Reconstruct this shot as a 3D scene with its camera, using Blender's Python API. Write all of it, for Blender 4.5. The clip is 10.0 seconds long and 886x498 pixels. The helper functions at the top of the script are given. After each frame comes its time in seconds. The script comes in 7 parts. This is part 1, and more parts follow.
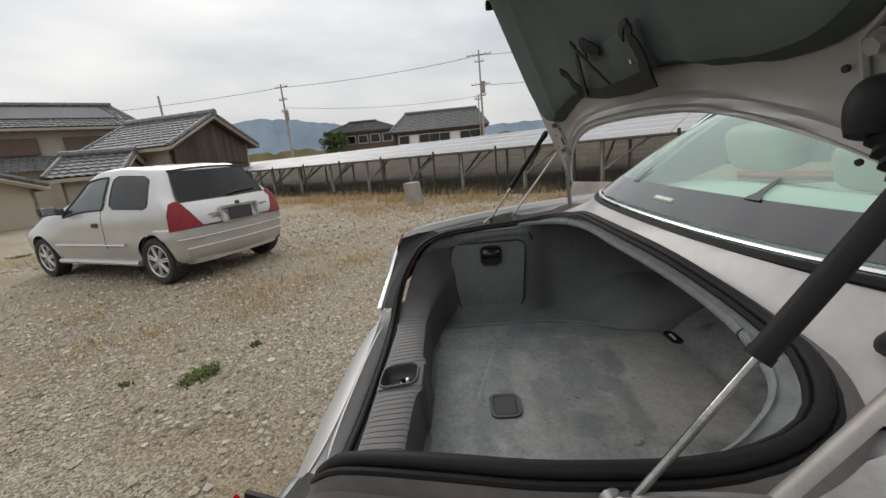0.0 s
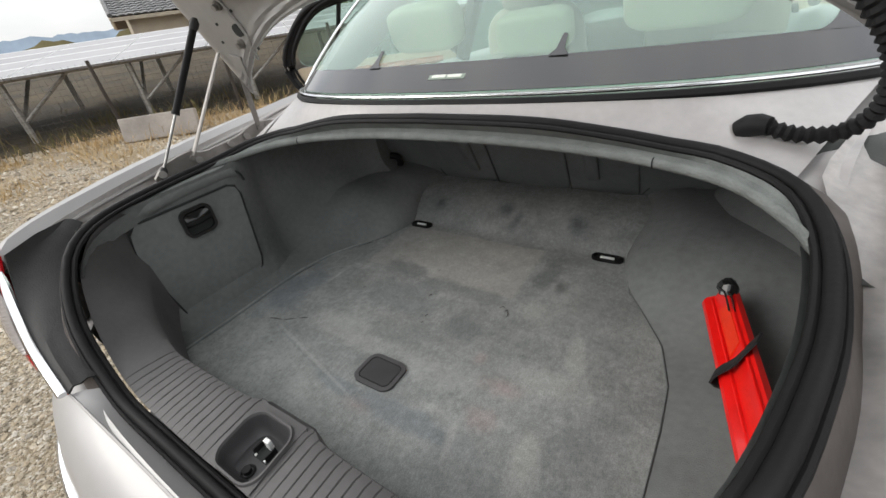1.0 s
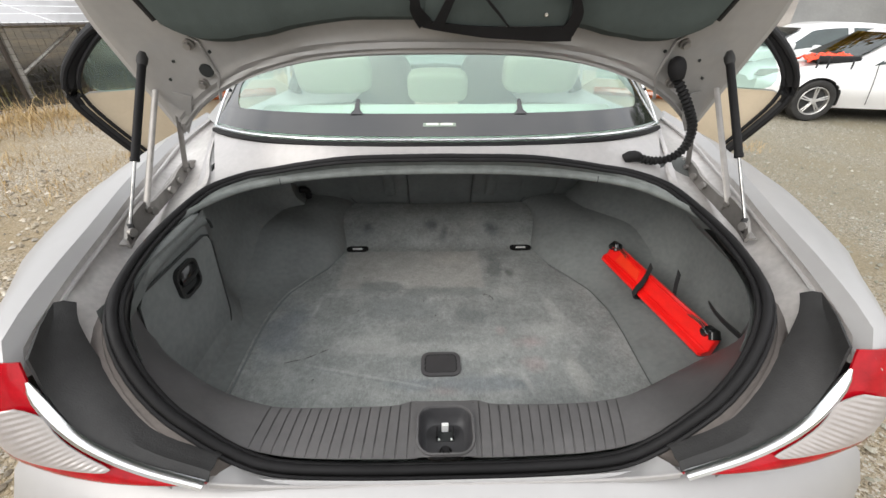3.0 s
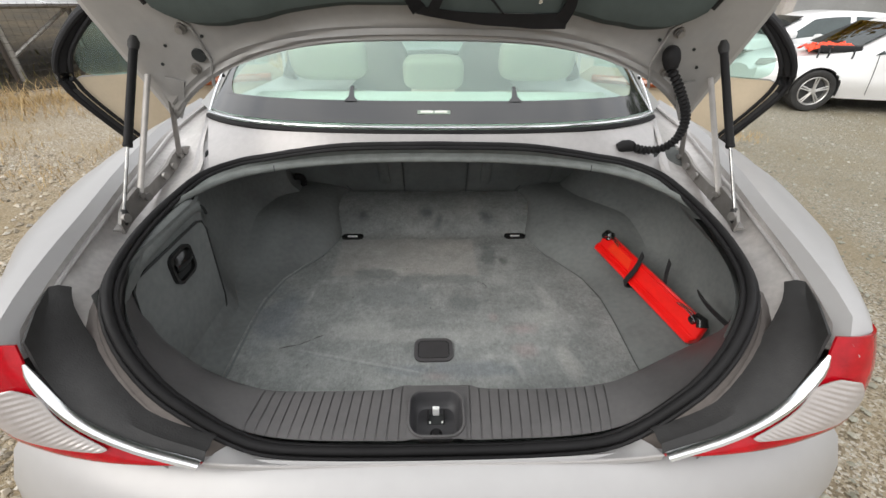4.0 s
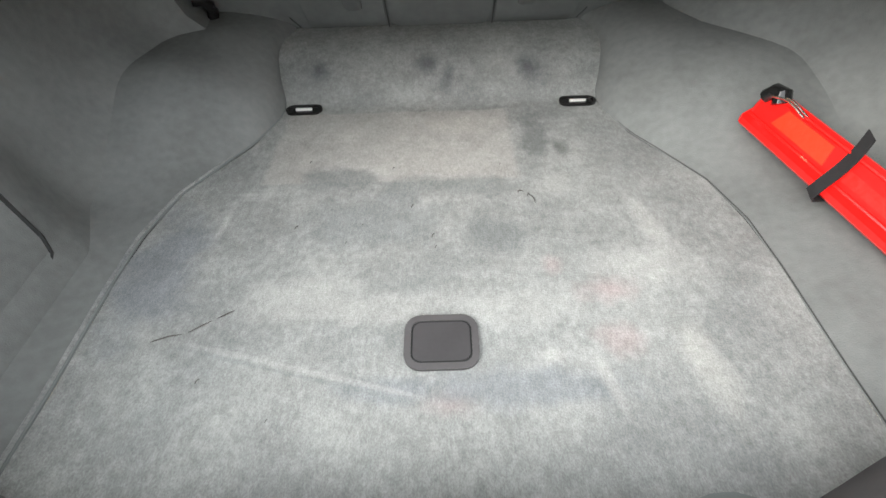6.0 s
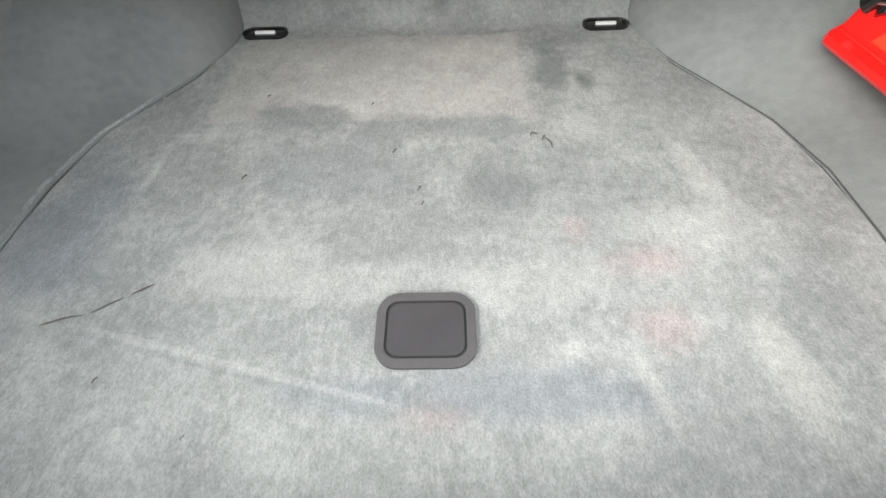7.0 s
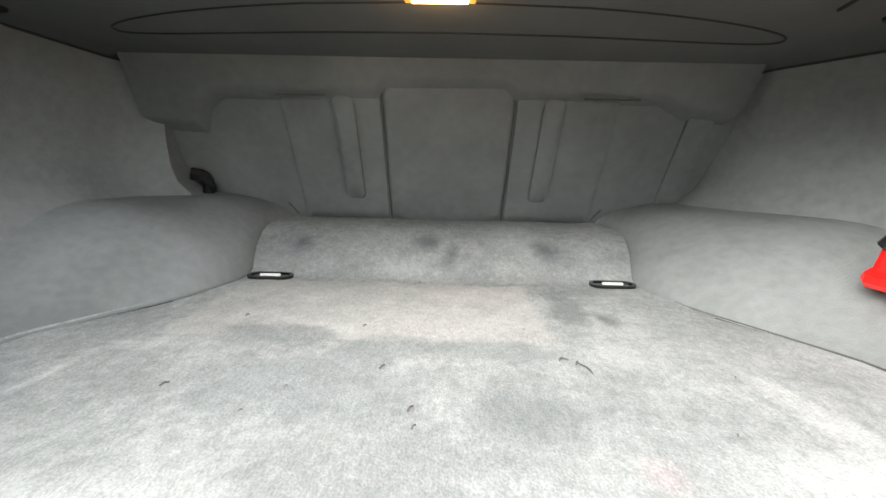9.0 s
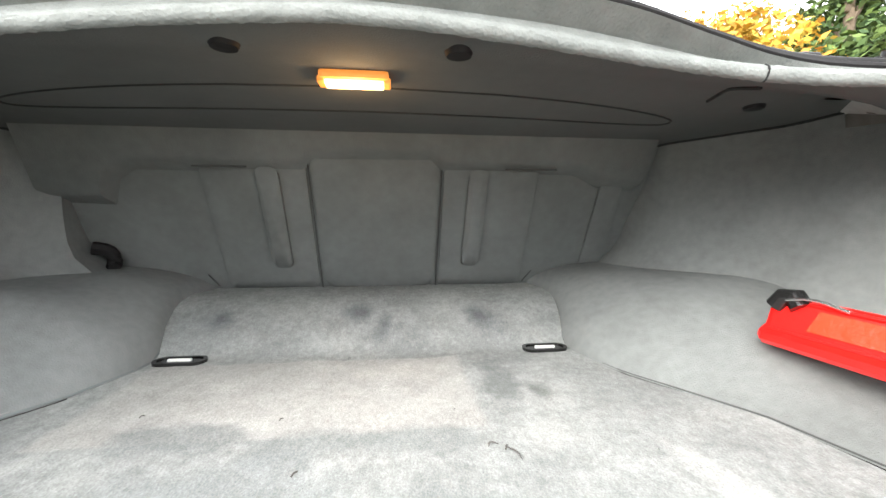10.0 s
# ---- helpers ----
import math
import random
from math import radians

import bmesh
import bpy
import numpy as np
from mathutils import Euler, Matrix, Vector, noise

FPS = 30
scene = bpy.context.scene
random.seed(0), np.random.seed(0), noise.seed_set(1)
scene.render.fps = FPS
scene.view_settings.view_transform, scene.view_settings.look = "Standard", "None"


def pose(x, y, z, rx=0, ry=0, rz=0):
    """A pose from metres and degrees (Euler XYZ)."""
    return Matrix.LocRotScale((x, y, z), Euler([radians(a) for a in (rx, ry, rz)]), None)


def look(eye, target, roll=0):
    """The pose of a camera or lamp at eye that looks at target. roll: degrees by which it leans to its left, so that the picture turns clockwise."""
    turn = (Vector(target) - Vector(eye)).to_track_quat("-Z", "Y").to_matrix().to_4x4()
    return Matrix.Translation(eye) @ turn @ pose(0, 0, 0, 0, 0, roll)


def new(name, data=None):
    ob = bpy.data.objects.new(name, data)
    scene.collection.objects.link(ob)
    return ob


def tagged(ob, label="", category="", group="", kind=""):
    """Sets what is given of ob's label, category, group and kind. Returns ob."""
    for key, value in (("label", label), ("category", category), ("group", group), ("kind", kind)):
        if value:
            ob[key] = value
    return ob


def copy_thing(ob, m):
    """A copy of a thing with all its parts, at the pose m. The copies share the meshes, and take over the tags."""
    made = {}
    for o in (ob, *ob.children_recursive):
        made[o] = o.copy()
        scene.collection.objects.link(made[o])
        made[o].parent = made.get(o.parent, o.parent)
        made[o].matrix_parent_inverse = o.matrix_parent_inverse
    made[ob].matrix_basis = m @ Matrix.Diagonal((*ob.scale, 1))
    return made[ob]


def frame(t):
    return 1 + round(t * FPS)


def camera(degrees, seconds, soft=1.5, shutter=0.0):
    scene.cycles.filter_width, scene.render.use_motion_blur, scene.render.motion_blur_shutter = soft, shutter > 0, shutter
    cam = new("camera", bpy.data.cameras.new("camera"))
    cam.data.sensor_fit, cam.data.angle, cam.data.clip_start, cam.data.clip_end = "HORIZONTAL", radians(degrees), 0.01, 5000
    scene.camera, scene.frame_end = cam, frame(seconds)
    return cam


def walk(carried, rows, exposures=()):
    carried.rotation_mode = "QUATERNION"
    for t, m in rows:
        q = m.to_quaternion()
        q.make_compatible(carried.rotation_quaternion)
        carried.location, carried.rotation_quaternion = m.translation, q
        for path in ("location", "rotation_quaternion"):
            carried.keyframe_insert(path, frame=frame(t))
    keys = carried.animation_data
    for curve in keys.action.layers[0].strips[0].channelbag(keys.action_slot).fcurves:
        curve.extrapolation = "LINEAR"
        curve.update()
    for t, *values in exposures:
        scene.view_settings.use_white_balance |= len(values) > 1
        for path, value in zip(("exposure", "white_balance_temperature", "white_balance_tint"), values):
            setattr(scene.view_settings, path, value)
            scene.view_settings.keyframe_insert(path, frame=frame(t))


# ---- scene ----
cam = camera(95.4, 10.0, soft=1.5)
PATH = [
    (0, (0.917, 0.225, 1.234), (-1.026, 0.119, 0.768), -5.4),
    (0.5, (0.758, 0.045, 1.247), (-0.901, 0.85, 0.472), -8.0),
    (1, (0.503, -0.075, 1.213), (-0.545, 1.289, 0.193), -9.2),
    (1.5, (0.296, -0.228, 1.229), (-0.144, 1.399, 0.152), -5.9),
    (2, (0.138, -0.251, 1.213), (-0.055, 1.445, 0.173), -4.8),
    (2.5, (-0.009, -0.378, 1.326), (-0.04, 1.349, 0.316), -2.1),
    (3.8, (0.005, -0.441, 1.355), (0.064, 1.269, 0.319), 0.7),
    (4, (0.006, -0.435, 1.351), (0.055, 1.26, 0.291), 0.6),
    (4.5, (0.033, -0.386, 1.295), (0.034, 1.229, 0.114), -0.2),
    (5, (0.025, -0.223, 1.209), (0.028, 1.289, -0.1), -0.9),
    (5.5, (0.014, -0.052, 1.133), (-0.009, 1.347, -0.296), -2.4),
    (7, (0.031, 0.137, 0.961), (-0.004, 1.271, -0.686), -2.5),
    (7.5, (0.028, 0.183, 0.894), (-0.025, 1.397, -0.695), -2.5),
    (8, (0.021, 0.226, 0.87), (-0.042, 1.703, -0.476), -1.9),
    (8.5, (0.022, 0.196, 0.782), (-0.034, 1.974, -0.132), -0.2),
    (9, (0.023, 0.18, 0.793), (-0.005, 2.138, 0.384), 1.3),
    (9.5, (0.034, 0.18, 0.817), (0.052, 2.168, 0.603), -0.3),
    (9.6, (0.026, 0.177, 0.819), (0.077, 2.167, 0.623), -0.3),
    (10, (0.051, 0.193, 0.823), (0.285, 2.173, 0.667), 0.1),
]
EXPOSURES = [(0.0, -0.3), (0.5, -0.1), (1.0, 0.3), (2.0, 0.7), (4.0, 0.35), (5.0, 0.9), (5.5, 1.55), (7.0, 1.7), (7.5, 1.65), (8.0, 1.75), (8.5, 2.05), (9.0, 2.3), (9.5, 2.5), (10.0, 2.55)]
walk(cam, [(t, look(eye, target, roll)) for t, eye, target, roll in PATH], EXPOSURES)

# world, sun
world = bpy.data.worlds.new("overcast_sky")
scene.world = world
world.use_nodes = True
wn, wl = world.node_tree.nodes, world.node_tree.links
sky = wn.new("ShaderNodeTexSky")
sky.sky_type = "NISHITA"
sky.sun_disc = False
sky.sun_elevation, sky.sun_rotation = radians(33), radians(236)
wcoord, wnoise, wramp, wmix = wn.new("ShaderNodeTexCoord"), wn.new("ShaderNodeTexNoise"), wn.new("ShaderNodeValToRGB"), wn.new("ShaderNodeMix")
wmap = wn.new("ShaderNodeMapping")
wmap.inputs["Scale"].default_value = (1.0, 1.0, 3.2)
wl.new(wcoord.outputs["Generated"], wmap.inputs["Vector"])
wl.new(wmap.outputs["Vector"], wnoise.inputs["Vector"])
wnoise.inputs["Scale"].default_value, wnoise.inputs["Detail"].default_value = 2.6, 6.0
wramp.color_ramp.elements[0].position, wramp.color_ramp.elements[1].position = 0.3, 0.72
wramp.color_ramp.elements[0].color, wramp.color_ramp.elements[1].color = (6.6, 6.8, 7.1, 1), (10.0, 9.9, 9.7, 1)
wl.new(wnoise.outputs["Fac"], wramp.inputs["Fac"])
wmix.data_type = "RGBA"
wmix.inputs["Factor"].default_value = 0.9
wl.new(sky.outputs["Color"], wmix.inputs[6])
wl.new(wramp.outputs["Color"], wmix.inputs[7])
wsep, wgrade, wlift = wn.new("ShaderNodeSeparateXYZ"), wn.new("ShaderNodeMapRange"), wn.new("ShaderNodeMix")
wl.new(wcoord.outputs["Generated"], wsep.inputs[0])
wl.new(wsep.outputs[2], wgrade.inputs["Value"])
wgrade.inputs["From Min"].default_value, wgrade.inputs["From Max"].default_value = 0.0, 1.0
wgrade.inputs["To Min"].default_value, wgrade.inputs["To Max"].default_value = 0.88, 2.1
wlift.data_type, wlift.blend_type = "RGBA", "MULTIPLY"
wlift.inputs["Factor"].default_value = 1.0
wl.new(wmix.outputs[2], wlift.inputs[6])
wl.new(wgrade.outputs["Result"], wlift.inputs[7])
wl.new(wlift.outputs[2], wn["Background"].inputs["Color"])
wn["Background"].inputs["Strength"].default_value = 0.1
sun_data = bpy.data.lights.new("sun", "SUN")
sun_data.energy, sun_data.angle, sun_data.color = 1.45, radians(40), (1.0, 0.96, 0.9)
sun = new("sun", sun_data)
sun.matrix_world = look((-11, -7.5, 8.8), (0, 0, 0))

# ---- materials ----
def mat(name, base, rough=0.6, metal=0.0, var=0.15, scale=8.0, bump=0.0, bscale=60.0, second=None, coat=0.0, random_piece=0.0, spec=0.5, fine=0.0, stretch=(1, 1, 1)):
    """A painted, woven or mineral surface: base colour varied at two scales, with relief."""
    m = bpy.data.materials.new(name)
    m.use_nodes = True
    n, l = m.node_tree.nodes, m.node_tree.links
    b = n["Principled BSDF"]
    b.inputs["Roughness"].default_value, b.inputs["Metallic"].default_value = rough, metal
    b.inputs["Coat Weight"].default_value = coat
    b.inputs["Specular IOR Level"].default_value = spec
    co, mp = n.new("ShaderNodeTexCoord"), n.new("ShaderNodeMapping")
    mp.inputs["Scale"].default_value = stretch
    l.new(co.outputs["Object"], mp.inputs["Vector"])
    big, small, add, mix = n.new("ShaderNodeTexNoise"), n.new("ShaderNodeTexNoise"), n.new("ShaderNodeMath"), n.new("ShaderNodeMix")
    for t, s in ((big, scale), (small, scale * 9.7)):
        l.new(mp.outputs["Vector"], t.inputs["Vector"])
        t.inputs["Scale"].default_value, t.inputs["Detail"].default_value = s, 5.0
    add.operation = "MULTIPLY_ADD"
    l.new(small.outputs["Fac"], add.inputs[0])
    add.inputs[1].default_value = 0.35 + fine
    l.new(big.outputs["Fac"], add.inputs[2])
    ramp = n.new("ShaderNodeMapRange")
    ramp.inputs["From Min"].default_value, ramp.inputs["From Max"].default_value = 0.42 + fine * 0.5, 0.98 + fine * 0.5
    l.new(add.outputs[0], ramp.inputs["Value"])
    mix.data_type = "RGBA"
    l.new(ramp.outputs["Result"], mix.inputs["Factor"])
    dark = tuple(c * (1 - var) for c in base)
    lite = second or tuple(min(1.0, c * (1 + var)) for c in base)
    mix.inputs[6].default_value, mix.inputs[7].default_value = (*dark, 1), (*lite, 1)
    out = mix.outputs[2]
    if random_piece:
        info, mr, hsv = n.new("ShaderNodeObjectInfo"), n.new("ShaderNodeMapRange"), n.new("ShaderNodeHueSaturation")
        l.new(info.outputs["Random"], mr.inputs["Value"])
        mr.inputs["To Min"].default_value, mr.inputs["To Max"].default_value = 1 - random_piece, 1 + random_piece
        l.new(mr.outputs["Result"], hsv.inputs["Value"])
        l.new(out, hsv.inputs["Color"])
        out = hsv.outputs["Color"]
    l.new(out, b.inputs["Base Color"])
    if bump:
        bt, bp = n.new("ShaderNodeTexNoise"), n.new("ShaderNodeBump")
        l.new(mp.outputs["Vector"], bt.inputs["Vector"])
        bt.inputs["Scale"].default_value, bt.inputs["Detail"].default_value = bscale, 3.0
        bp.inputs["Strength"].default_value, bp.inputs["Distance"].default_value = bump, 0.5 / bscale
        l.new(bt.outputs["Fac"], bp.inputs["Height"])
        l.new(bp.outputs["Normal"], b.inputs["Normal"])
    return m


def island_mat(name, colours, rough=0.9):
    """Loose bits in several colours, one for each bit."""
    m = bpy.data.materials.new(name)
    m.use_nodes = True
    n, l = m.node_tree.nodes, m.node_tree.links
    g, r = n.new("ShaderNodeNewGeometry"), n.new("ShaderNodeValToRGB")
    while len(r.color_ramp.elements) < len(colours):
        r.color_ramp.elements.new(0.5)
    for i, c in enumerate(colours):
        r.color_ramp.elements[i].position, r.color_ramp.elements[i].color = i / (len(colours) - 1), (*c, 1)
    l.new(g.outputs["Random Per Island"], r.inputs["Fac"])
    l.new(r.outputs["Color"], n["Principled BSDF"].inputs["Base Color"])
    n["Principled BSDF"].inputs["Roughness"].default_value = rough
    return m


def glass(name, tint, rough=0.0, see=0.75, haze=0.0):
    """A thin tinted pane: part clear, part mirror by Fresnel, with an optional pale veil."""
    m = bpy.data.materials.new(name)
    m.use_nodes = True
    n, l = m.node_tree.nodes, m.node_tree.links
    n.remove(n["Principled BSDF"])
    tr, gl, mx, fr = n.new("ShaderNodeBsdfTransparent"), n.new("ShaderNodeBsdfGlossy"), n.new("ShaderNodeMixShader"), n.new("ShaderNodeFresnel")
    tr.inputs["Color"].default_value = (*[c * see for c in tint], 1)
    gl.inputs["Roughness"].default_value = rough
    gl.inputs["Color"].default_value = (0.9, 0.95, 0.95, 1)
    fr.inputs["IOR"].default_value = 1.5
    l.new(fr.outputs[0], mx.inputs[0])
    l.new(tr.outputs[0], mx.inputs[1])
    l.new(gl.outputs[0], mx.inputs[2])
    out = mx.outputs[0]
    # diffuse veil that stands in for pale sky reflected in the pane
    if haze:
        df, m2 = n.new("ShaderNodeBsdfDiffuse"), n.new("ShaderNodeMixShader")
        df.inputs["Color"].default_value = (*[0.85 * c for c in tint], 1)
        m2.inputs[0].default_value = haze
        l.new(out, m2.inputs[1])
        l.new(df.outputs[0], m2.inputs[2])
        out = m2.outputs[0]
    l.new(out, n["Material Output"].inputs["Surface"])
    return m


def emitter(name, colour, strength):
    m = bpy.data.materials.new(name)
    m.use_nodes = True
    b = m.node_tree.nodes["Principled BSDF"]
    b.inputs["Base Color"].default_value = (*colour, 1)
    b.inputs["Emission Color"].default_value, b.inputs["Emission Strength"].default_value = (*colour, 1), strength
    return m


def pebbles(name):
    """Gravel: small stones in their own greys and tans, dusty and strawy patches between."""
    m = bpy.data.materials.new(name)
    m.use_nodes = True
    n, l = m.node_tree.nodes, m.node_tree.links
    co = n.new("ShaderNodeTexCoord")
    cells = []
    for s in (105.0, 260.0):
        v = n.new("ShaderNodeTexVoronoi")
        v.inputs["Scale"].default_value = s
        l.new(co.outputs["Object"], v.inputs["Vector"])
        cells.append(v)
    sep = n.new("ShaderNodeSeparateColor")
    l.new(cells[0].outputs["Color"], sep.inputs["Color"])
    r1 = n.new("ShaderNodeValToRGB")
    for i, (p, c) in enumerate(((0.0, (0.11, 0.086, 0.058)), (0.3, (0.28, 0.225, 0.150)), (0.6, (0.43, 0.365, 0.265)), (0.85, (0.50, 0.45, 0.375)), (1.0, (0.66, 0.625, 0.56)))):
        e = r1.color_ramp.elements[i] if i < 2 else r1.color_ramp.elements.new(p)
        e.position, e.color = p, (*c, 1)
    l.new(sep.outputs[0], r1.inputs["Fac"])
    nz, rr, mx = n.new("ShaderNodeTexNoise"), n.new("ShaderNodeMapRange"), n.new("ShaderNodeMix")
    nz.inputs["Scale"].default_value, nz.inputs["Detail"].default_value = 0.8, 9.0
    l.new(co.outputs["Object"], nz.inputs["Vector"])
    rr.inputs["From Min"].default_value, rr.inputs["From Max"].default_value = 0.42, 0.66
    rr.inputs["To Max"].default_value = 0.75
    l.new(nz.outputs["Fac"], rr.inputs["Value"])
    mx.data_type = "RGBA"
    l.new(rr.outputs["Result"], mx.inputs["Factor"])
    l.new(r1.outputs["Color"], mx.inputs[6])
    mx.inputs[7].default_value = (0.32, 0.245, 0.140, 1)
    # greyer, finer crushed stone on the low side of the yard
    sx, side_r, grey = n.new("ShaderNodeSeparateXYZ"), n.new("ShaderNodeMapRange"), n.new("ShaderNodeMix")
    l.new(co.outputs["Object"], sx.inputs[0])
    l.new(sx.outputs[0], side_r.inputs["Value"])
    side_r.inputs["From Min"].default_value, side_r.inputs["From Max"].default_value = 1.4, 4.0
    side_r.inputs["To Max"].default_value = 0.5
    grey.data_type = "RGBA"
    l.new(side_r.outputs["Result"], grey.inputs["Factor"])
    l.new(mx.outputs[2], grey.inputs[6])
    grey.inputs[7].default_value = (0.20, 0.195, 0.15, 1)
    l.new(grey.outputs[2], n["Principled BSDF"].inputs["Base Color"])
    n["Principled BSDF"].inputs["Roughness"].default_value = 0.95
    add, bp = n.new("ShaderNodeMath"), n.new("ShaderNodeBump")
    add.operation = "ADD"
    l.new(cells[0].outputs["Distance"], add.inputs[0])
    l.new(cells[1].outputs["Distance"], add.inputs[1])
    bp.inputs["Strength"].default_value, bp.inputs["Distance"].default_value = 1.0, 0.007
    bp.invert = True
    l.new(add.outputs[0], bp.inputs["Height"])
    l.new(bp.outputs["Normal"], n["Principled BSDF"].inputs["Normal"])
    return m


def worn_carpet(name):
    """Boot carpet: fibre speckle, washed-out blotches, a cleaner oblong, faint pink spills."""
    m = mat(name, (0.168, 0.177, 0.174), 0.95, 0, 0.08, 8.0, 0.7, 420, second=(0.226, 0.234, 0.227), spec=0.1, fine=0.45)
    n, l = m.node_tree.nodes, m.node_tree.links
    b = n["Principled BSDF"]
    src = b.inputs["Base Color"].links[0].from_socket
    co = n.new("ShaderNodeTexCoord")
    wob = n.new("ShaderNodeTexNoise")
    wob.inputs["Scale"].default_value, wob.inputs["Detail"].default_value, wob.inputs["Roughness"].default_value = 16.0, 7.0, 0.65
    l.new(co.outputs["Object"], wob.inputs["Vector"])

    def spot(x, y, rx, ry, power, colour, strength, breakup, square=False, turn=0.0):
        nonlocal src
        breakup *= 1.7
        mp, mr, ad, mx = n.new("ShaderNodeMapping"), n.new("ShaderNodeMapRange"), n.new("ShaderNodeMath"), n.new("ShaderNodeMix")
        mp.vector_type = "TEXTURE"
        mp.inputs["Location"].default_value = (x, y, 0)
        mp.inputs["Rotation"].default_value = (0, 0, radians(turn))
        mp.inputs["Scale"].default_value = (rx, ry, 1000)
        l.new(co.outputs["Object"], mp.inputs["Vector"])
        if square:
            ab, sx, big = n.new("ShaderNodeVectorMath"), n.new("ShaderNodeSeparateXYZ"), n.new("ShaderNodeMath")
            ab.operation, big.operation = "ABSOLUTE", "MAXIMUM"
            l.new(mp.outputs["Vector"], ab.inputs[0])
            l.new(ab.outputs[0], sx.inputs[0])
            l.new(sx.outputs[0], big.inputs[0])
            l.new(sx.outputs[1], big.inputs[1])
            far = big.outputs[0]
        else:
            ln = n.new("ShaderNodeVectorMath")
            ln.operation = "LENGTH"
            l.new(mp.outputs["Vector"], ln.inputs[0])
            far = ln.outputs["Value"]
        ad.operation = "MULTIPLY_ADD"
        l.new(wob.outputs["Fac"], ad.inputs[0])
        ad.inputs[1].default_value = breakup
        l.new(far, ad.inputs[2])
        mr.inputs["From Min"].default_value, mr.inputs["From Max"].default_value = 1.0 + breakup * 0.5, power + breakup * 0.5
        mr.inputs["To Min"].default_value, mr.inputs["To Max"].default_value = 0.0, min(0.95, strength * 1.3)
        l.new(ad.outputs[0], mr.inputs["Value"])
        mx.data_type = "RGBA"
        l.new(mr.outputs["Result"], mx.inputs["Factor"])
        l.new(src, mx.inputs[6])
        mx.inputs[7].default_value = (*colour, 1)
        src = mx.outputs[2]

    PALE, GREY, BLUE, TAN, PINK = (0.268, 0.274, 0.264), (0.135, 0.144, 0.143), (0.140, 0.152, 0.161), (0.248, 0.246, 0.234), (0.262, 0.214, 0.211)
    spot(-0.085, 0.735, 0.243, 0.118, 0.95, TAN, 0.62, 0.06, True)
    spot(0.06, 0.80, 0.10, 0.05, 0.3, (0.29, 0.283, 0.265), 0.5, 0.8)
    spot(-0.17, 0.627, 0.085, 0.040, 0.6, GREY, 0.60, 0.9)
    spot(-0.03, 0.61, 0.070, 0.028, 0.6, GREY, 0.42, 0.9)
    spot(0.07, 0.60, 0.090, 0.035, 0.6, GREY, 0.42, 0.9)
    spot(-0.11, 0.52, 0.150, 0.080, 0.4, (0.155, 0.166, 0.166), 0.55, 1.2)
    spot(0.100, 0.478, 0.060, 0.050, 0.5, GREY, 0.65, 0.8)
    spot(0.02, 0.43, 0.110, 0.030, 0.4, (0.16, 0.168, 0.165), 0.45, 1.1)
    spot(0.195, 0.735, 0.032, 0.110, 0.4, (0.112, 0.12, 0.118), 0.60, 1.3)
    spot(0.245, 0.70, 0.020, 0.040, 0.3, (0.10, 0.106, 0.102), 0.6, 1.2)
    spot(0.215, 0.60, 0.055, 0.040, 0.3, PALE, 0.40, 1.4)
    spot(-0.358, 0.522, 0.008, 0.068, 0.3, PALE, 0.60, 0.6, turn=-5)
    spot(-0.300, 0.60, 0.015, 0.030, 0.3, PALE, 0.45, 0.9, turn=-20)
    spot(-0.335, 0.595, 0.022, 0.008, 0.3, PALE, 0.5, 0.8)
    spot(-0.184, 0.366, 0.110, 0.055, 0.35, PALE, 0.55, 1.0)
    spot(-0.075, 0.350, 0.100, 0.035, 0.35, PALE, 0.45, 1.0)
    spot(0.09, 0.345, 0.13, 0.045, 0.3, PALE, 0.38, 1.2)
    spot(0.300, 0.415, 0.100, 0.055, 0.35, PALE, 0.50, 1.1)
    spot(0.345, 0.500, 0.022, 0.085, 0.35, PALE, 0.50, 1.0, turn=12)
    spot(0.335, 0.270, 0.030, 0.075, 0.35, (0.275, 0.278, 0.262), 0.45, 1.2, turn=10)
    spot(0.150, 0.275, 0.030, 0.012, 0.3, PALE, 0.5, 0.8)
    spot(0.250, 0.373, 0.055, 0.032, 0.2, PINK, 0.48, 1.1)
    spot(0.240, 0.296, 0.045, 0.030, 0.2, PINK, 0.38, 1.1)
    spot(0.175, 0.42, 0.020, 0.020, 0.2, PINK, 0.32, 1.0)
    spot(0.016, 0.215, 0.045, 0.022, 0.2, PINK, 0.35, 1.2)
    spot(0.110, 0.232, 0.170, 0.032, 0.4, BLUE, 0.55, 1.2)
    spot(-0.065, 0.235, 0.070, 0.022, 0.4, BLUE, 0.45, 1.1)
    spot(0.212, 0.240, 0.011, 0.050, 0.4, PALE, 0.50, 0.8, turn=14)
    spot(-0.42, 0.43, 0.075, 0.15, 0.4, BLUE, 0.60, 1.0)
    spot(-0.18, 0.256, 0.21, 0.0035, 0.5, (0.15, 0.162, 0.162), 0.35, 0.9, turn=-14)
    spot(-0.17, 0.262, 0.21, 0.0050, 0.5, PALE, 0.30, 0.9, turn=-14)
    for x, y, rx in ((-0.265, 0.955, 0.045), (-0.02, 0.965, 0.032), (0.215, 0.945, 0.045), (0.03, 0.93, 0.02)):
        spot(x, y, rx, 0.034, 0.2, (0.088, 0.095, 0.10), 0.65, 1.1, turn=-20)
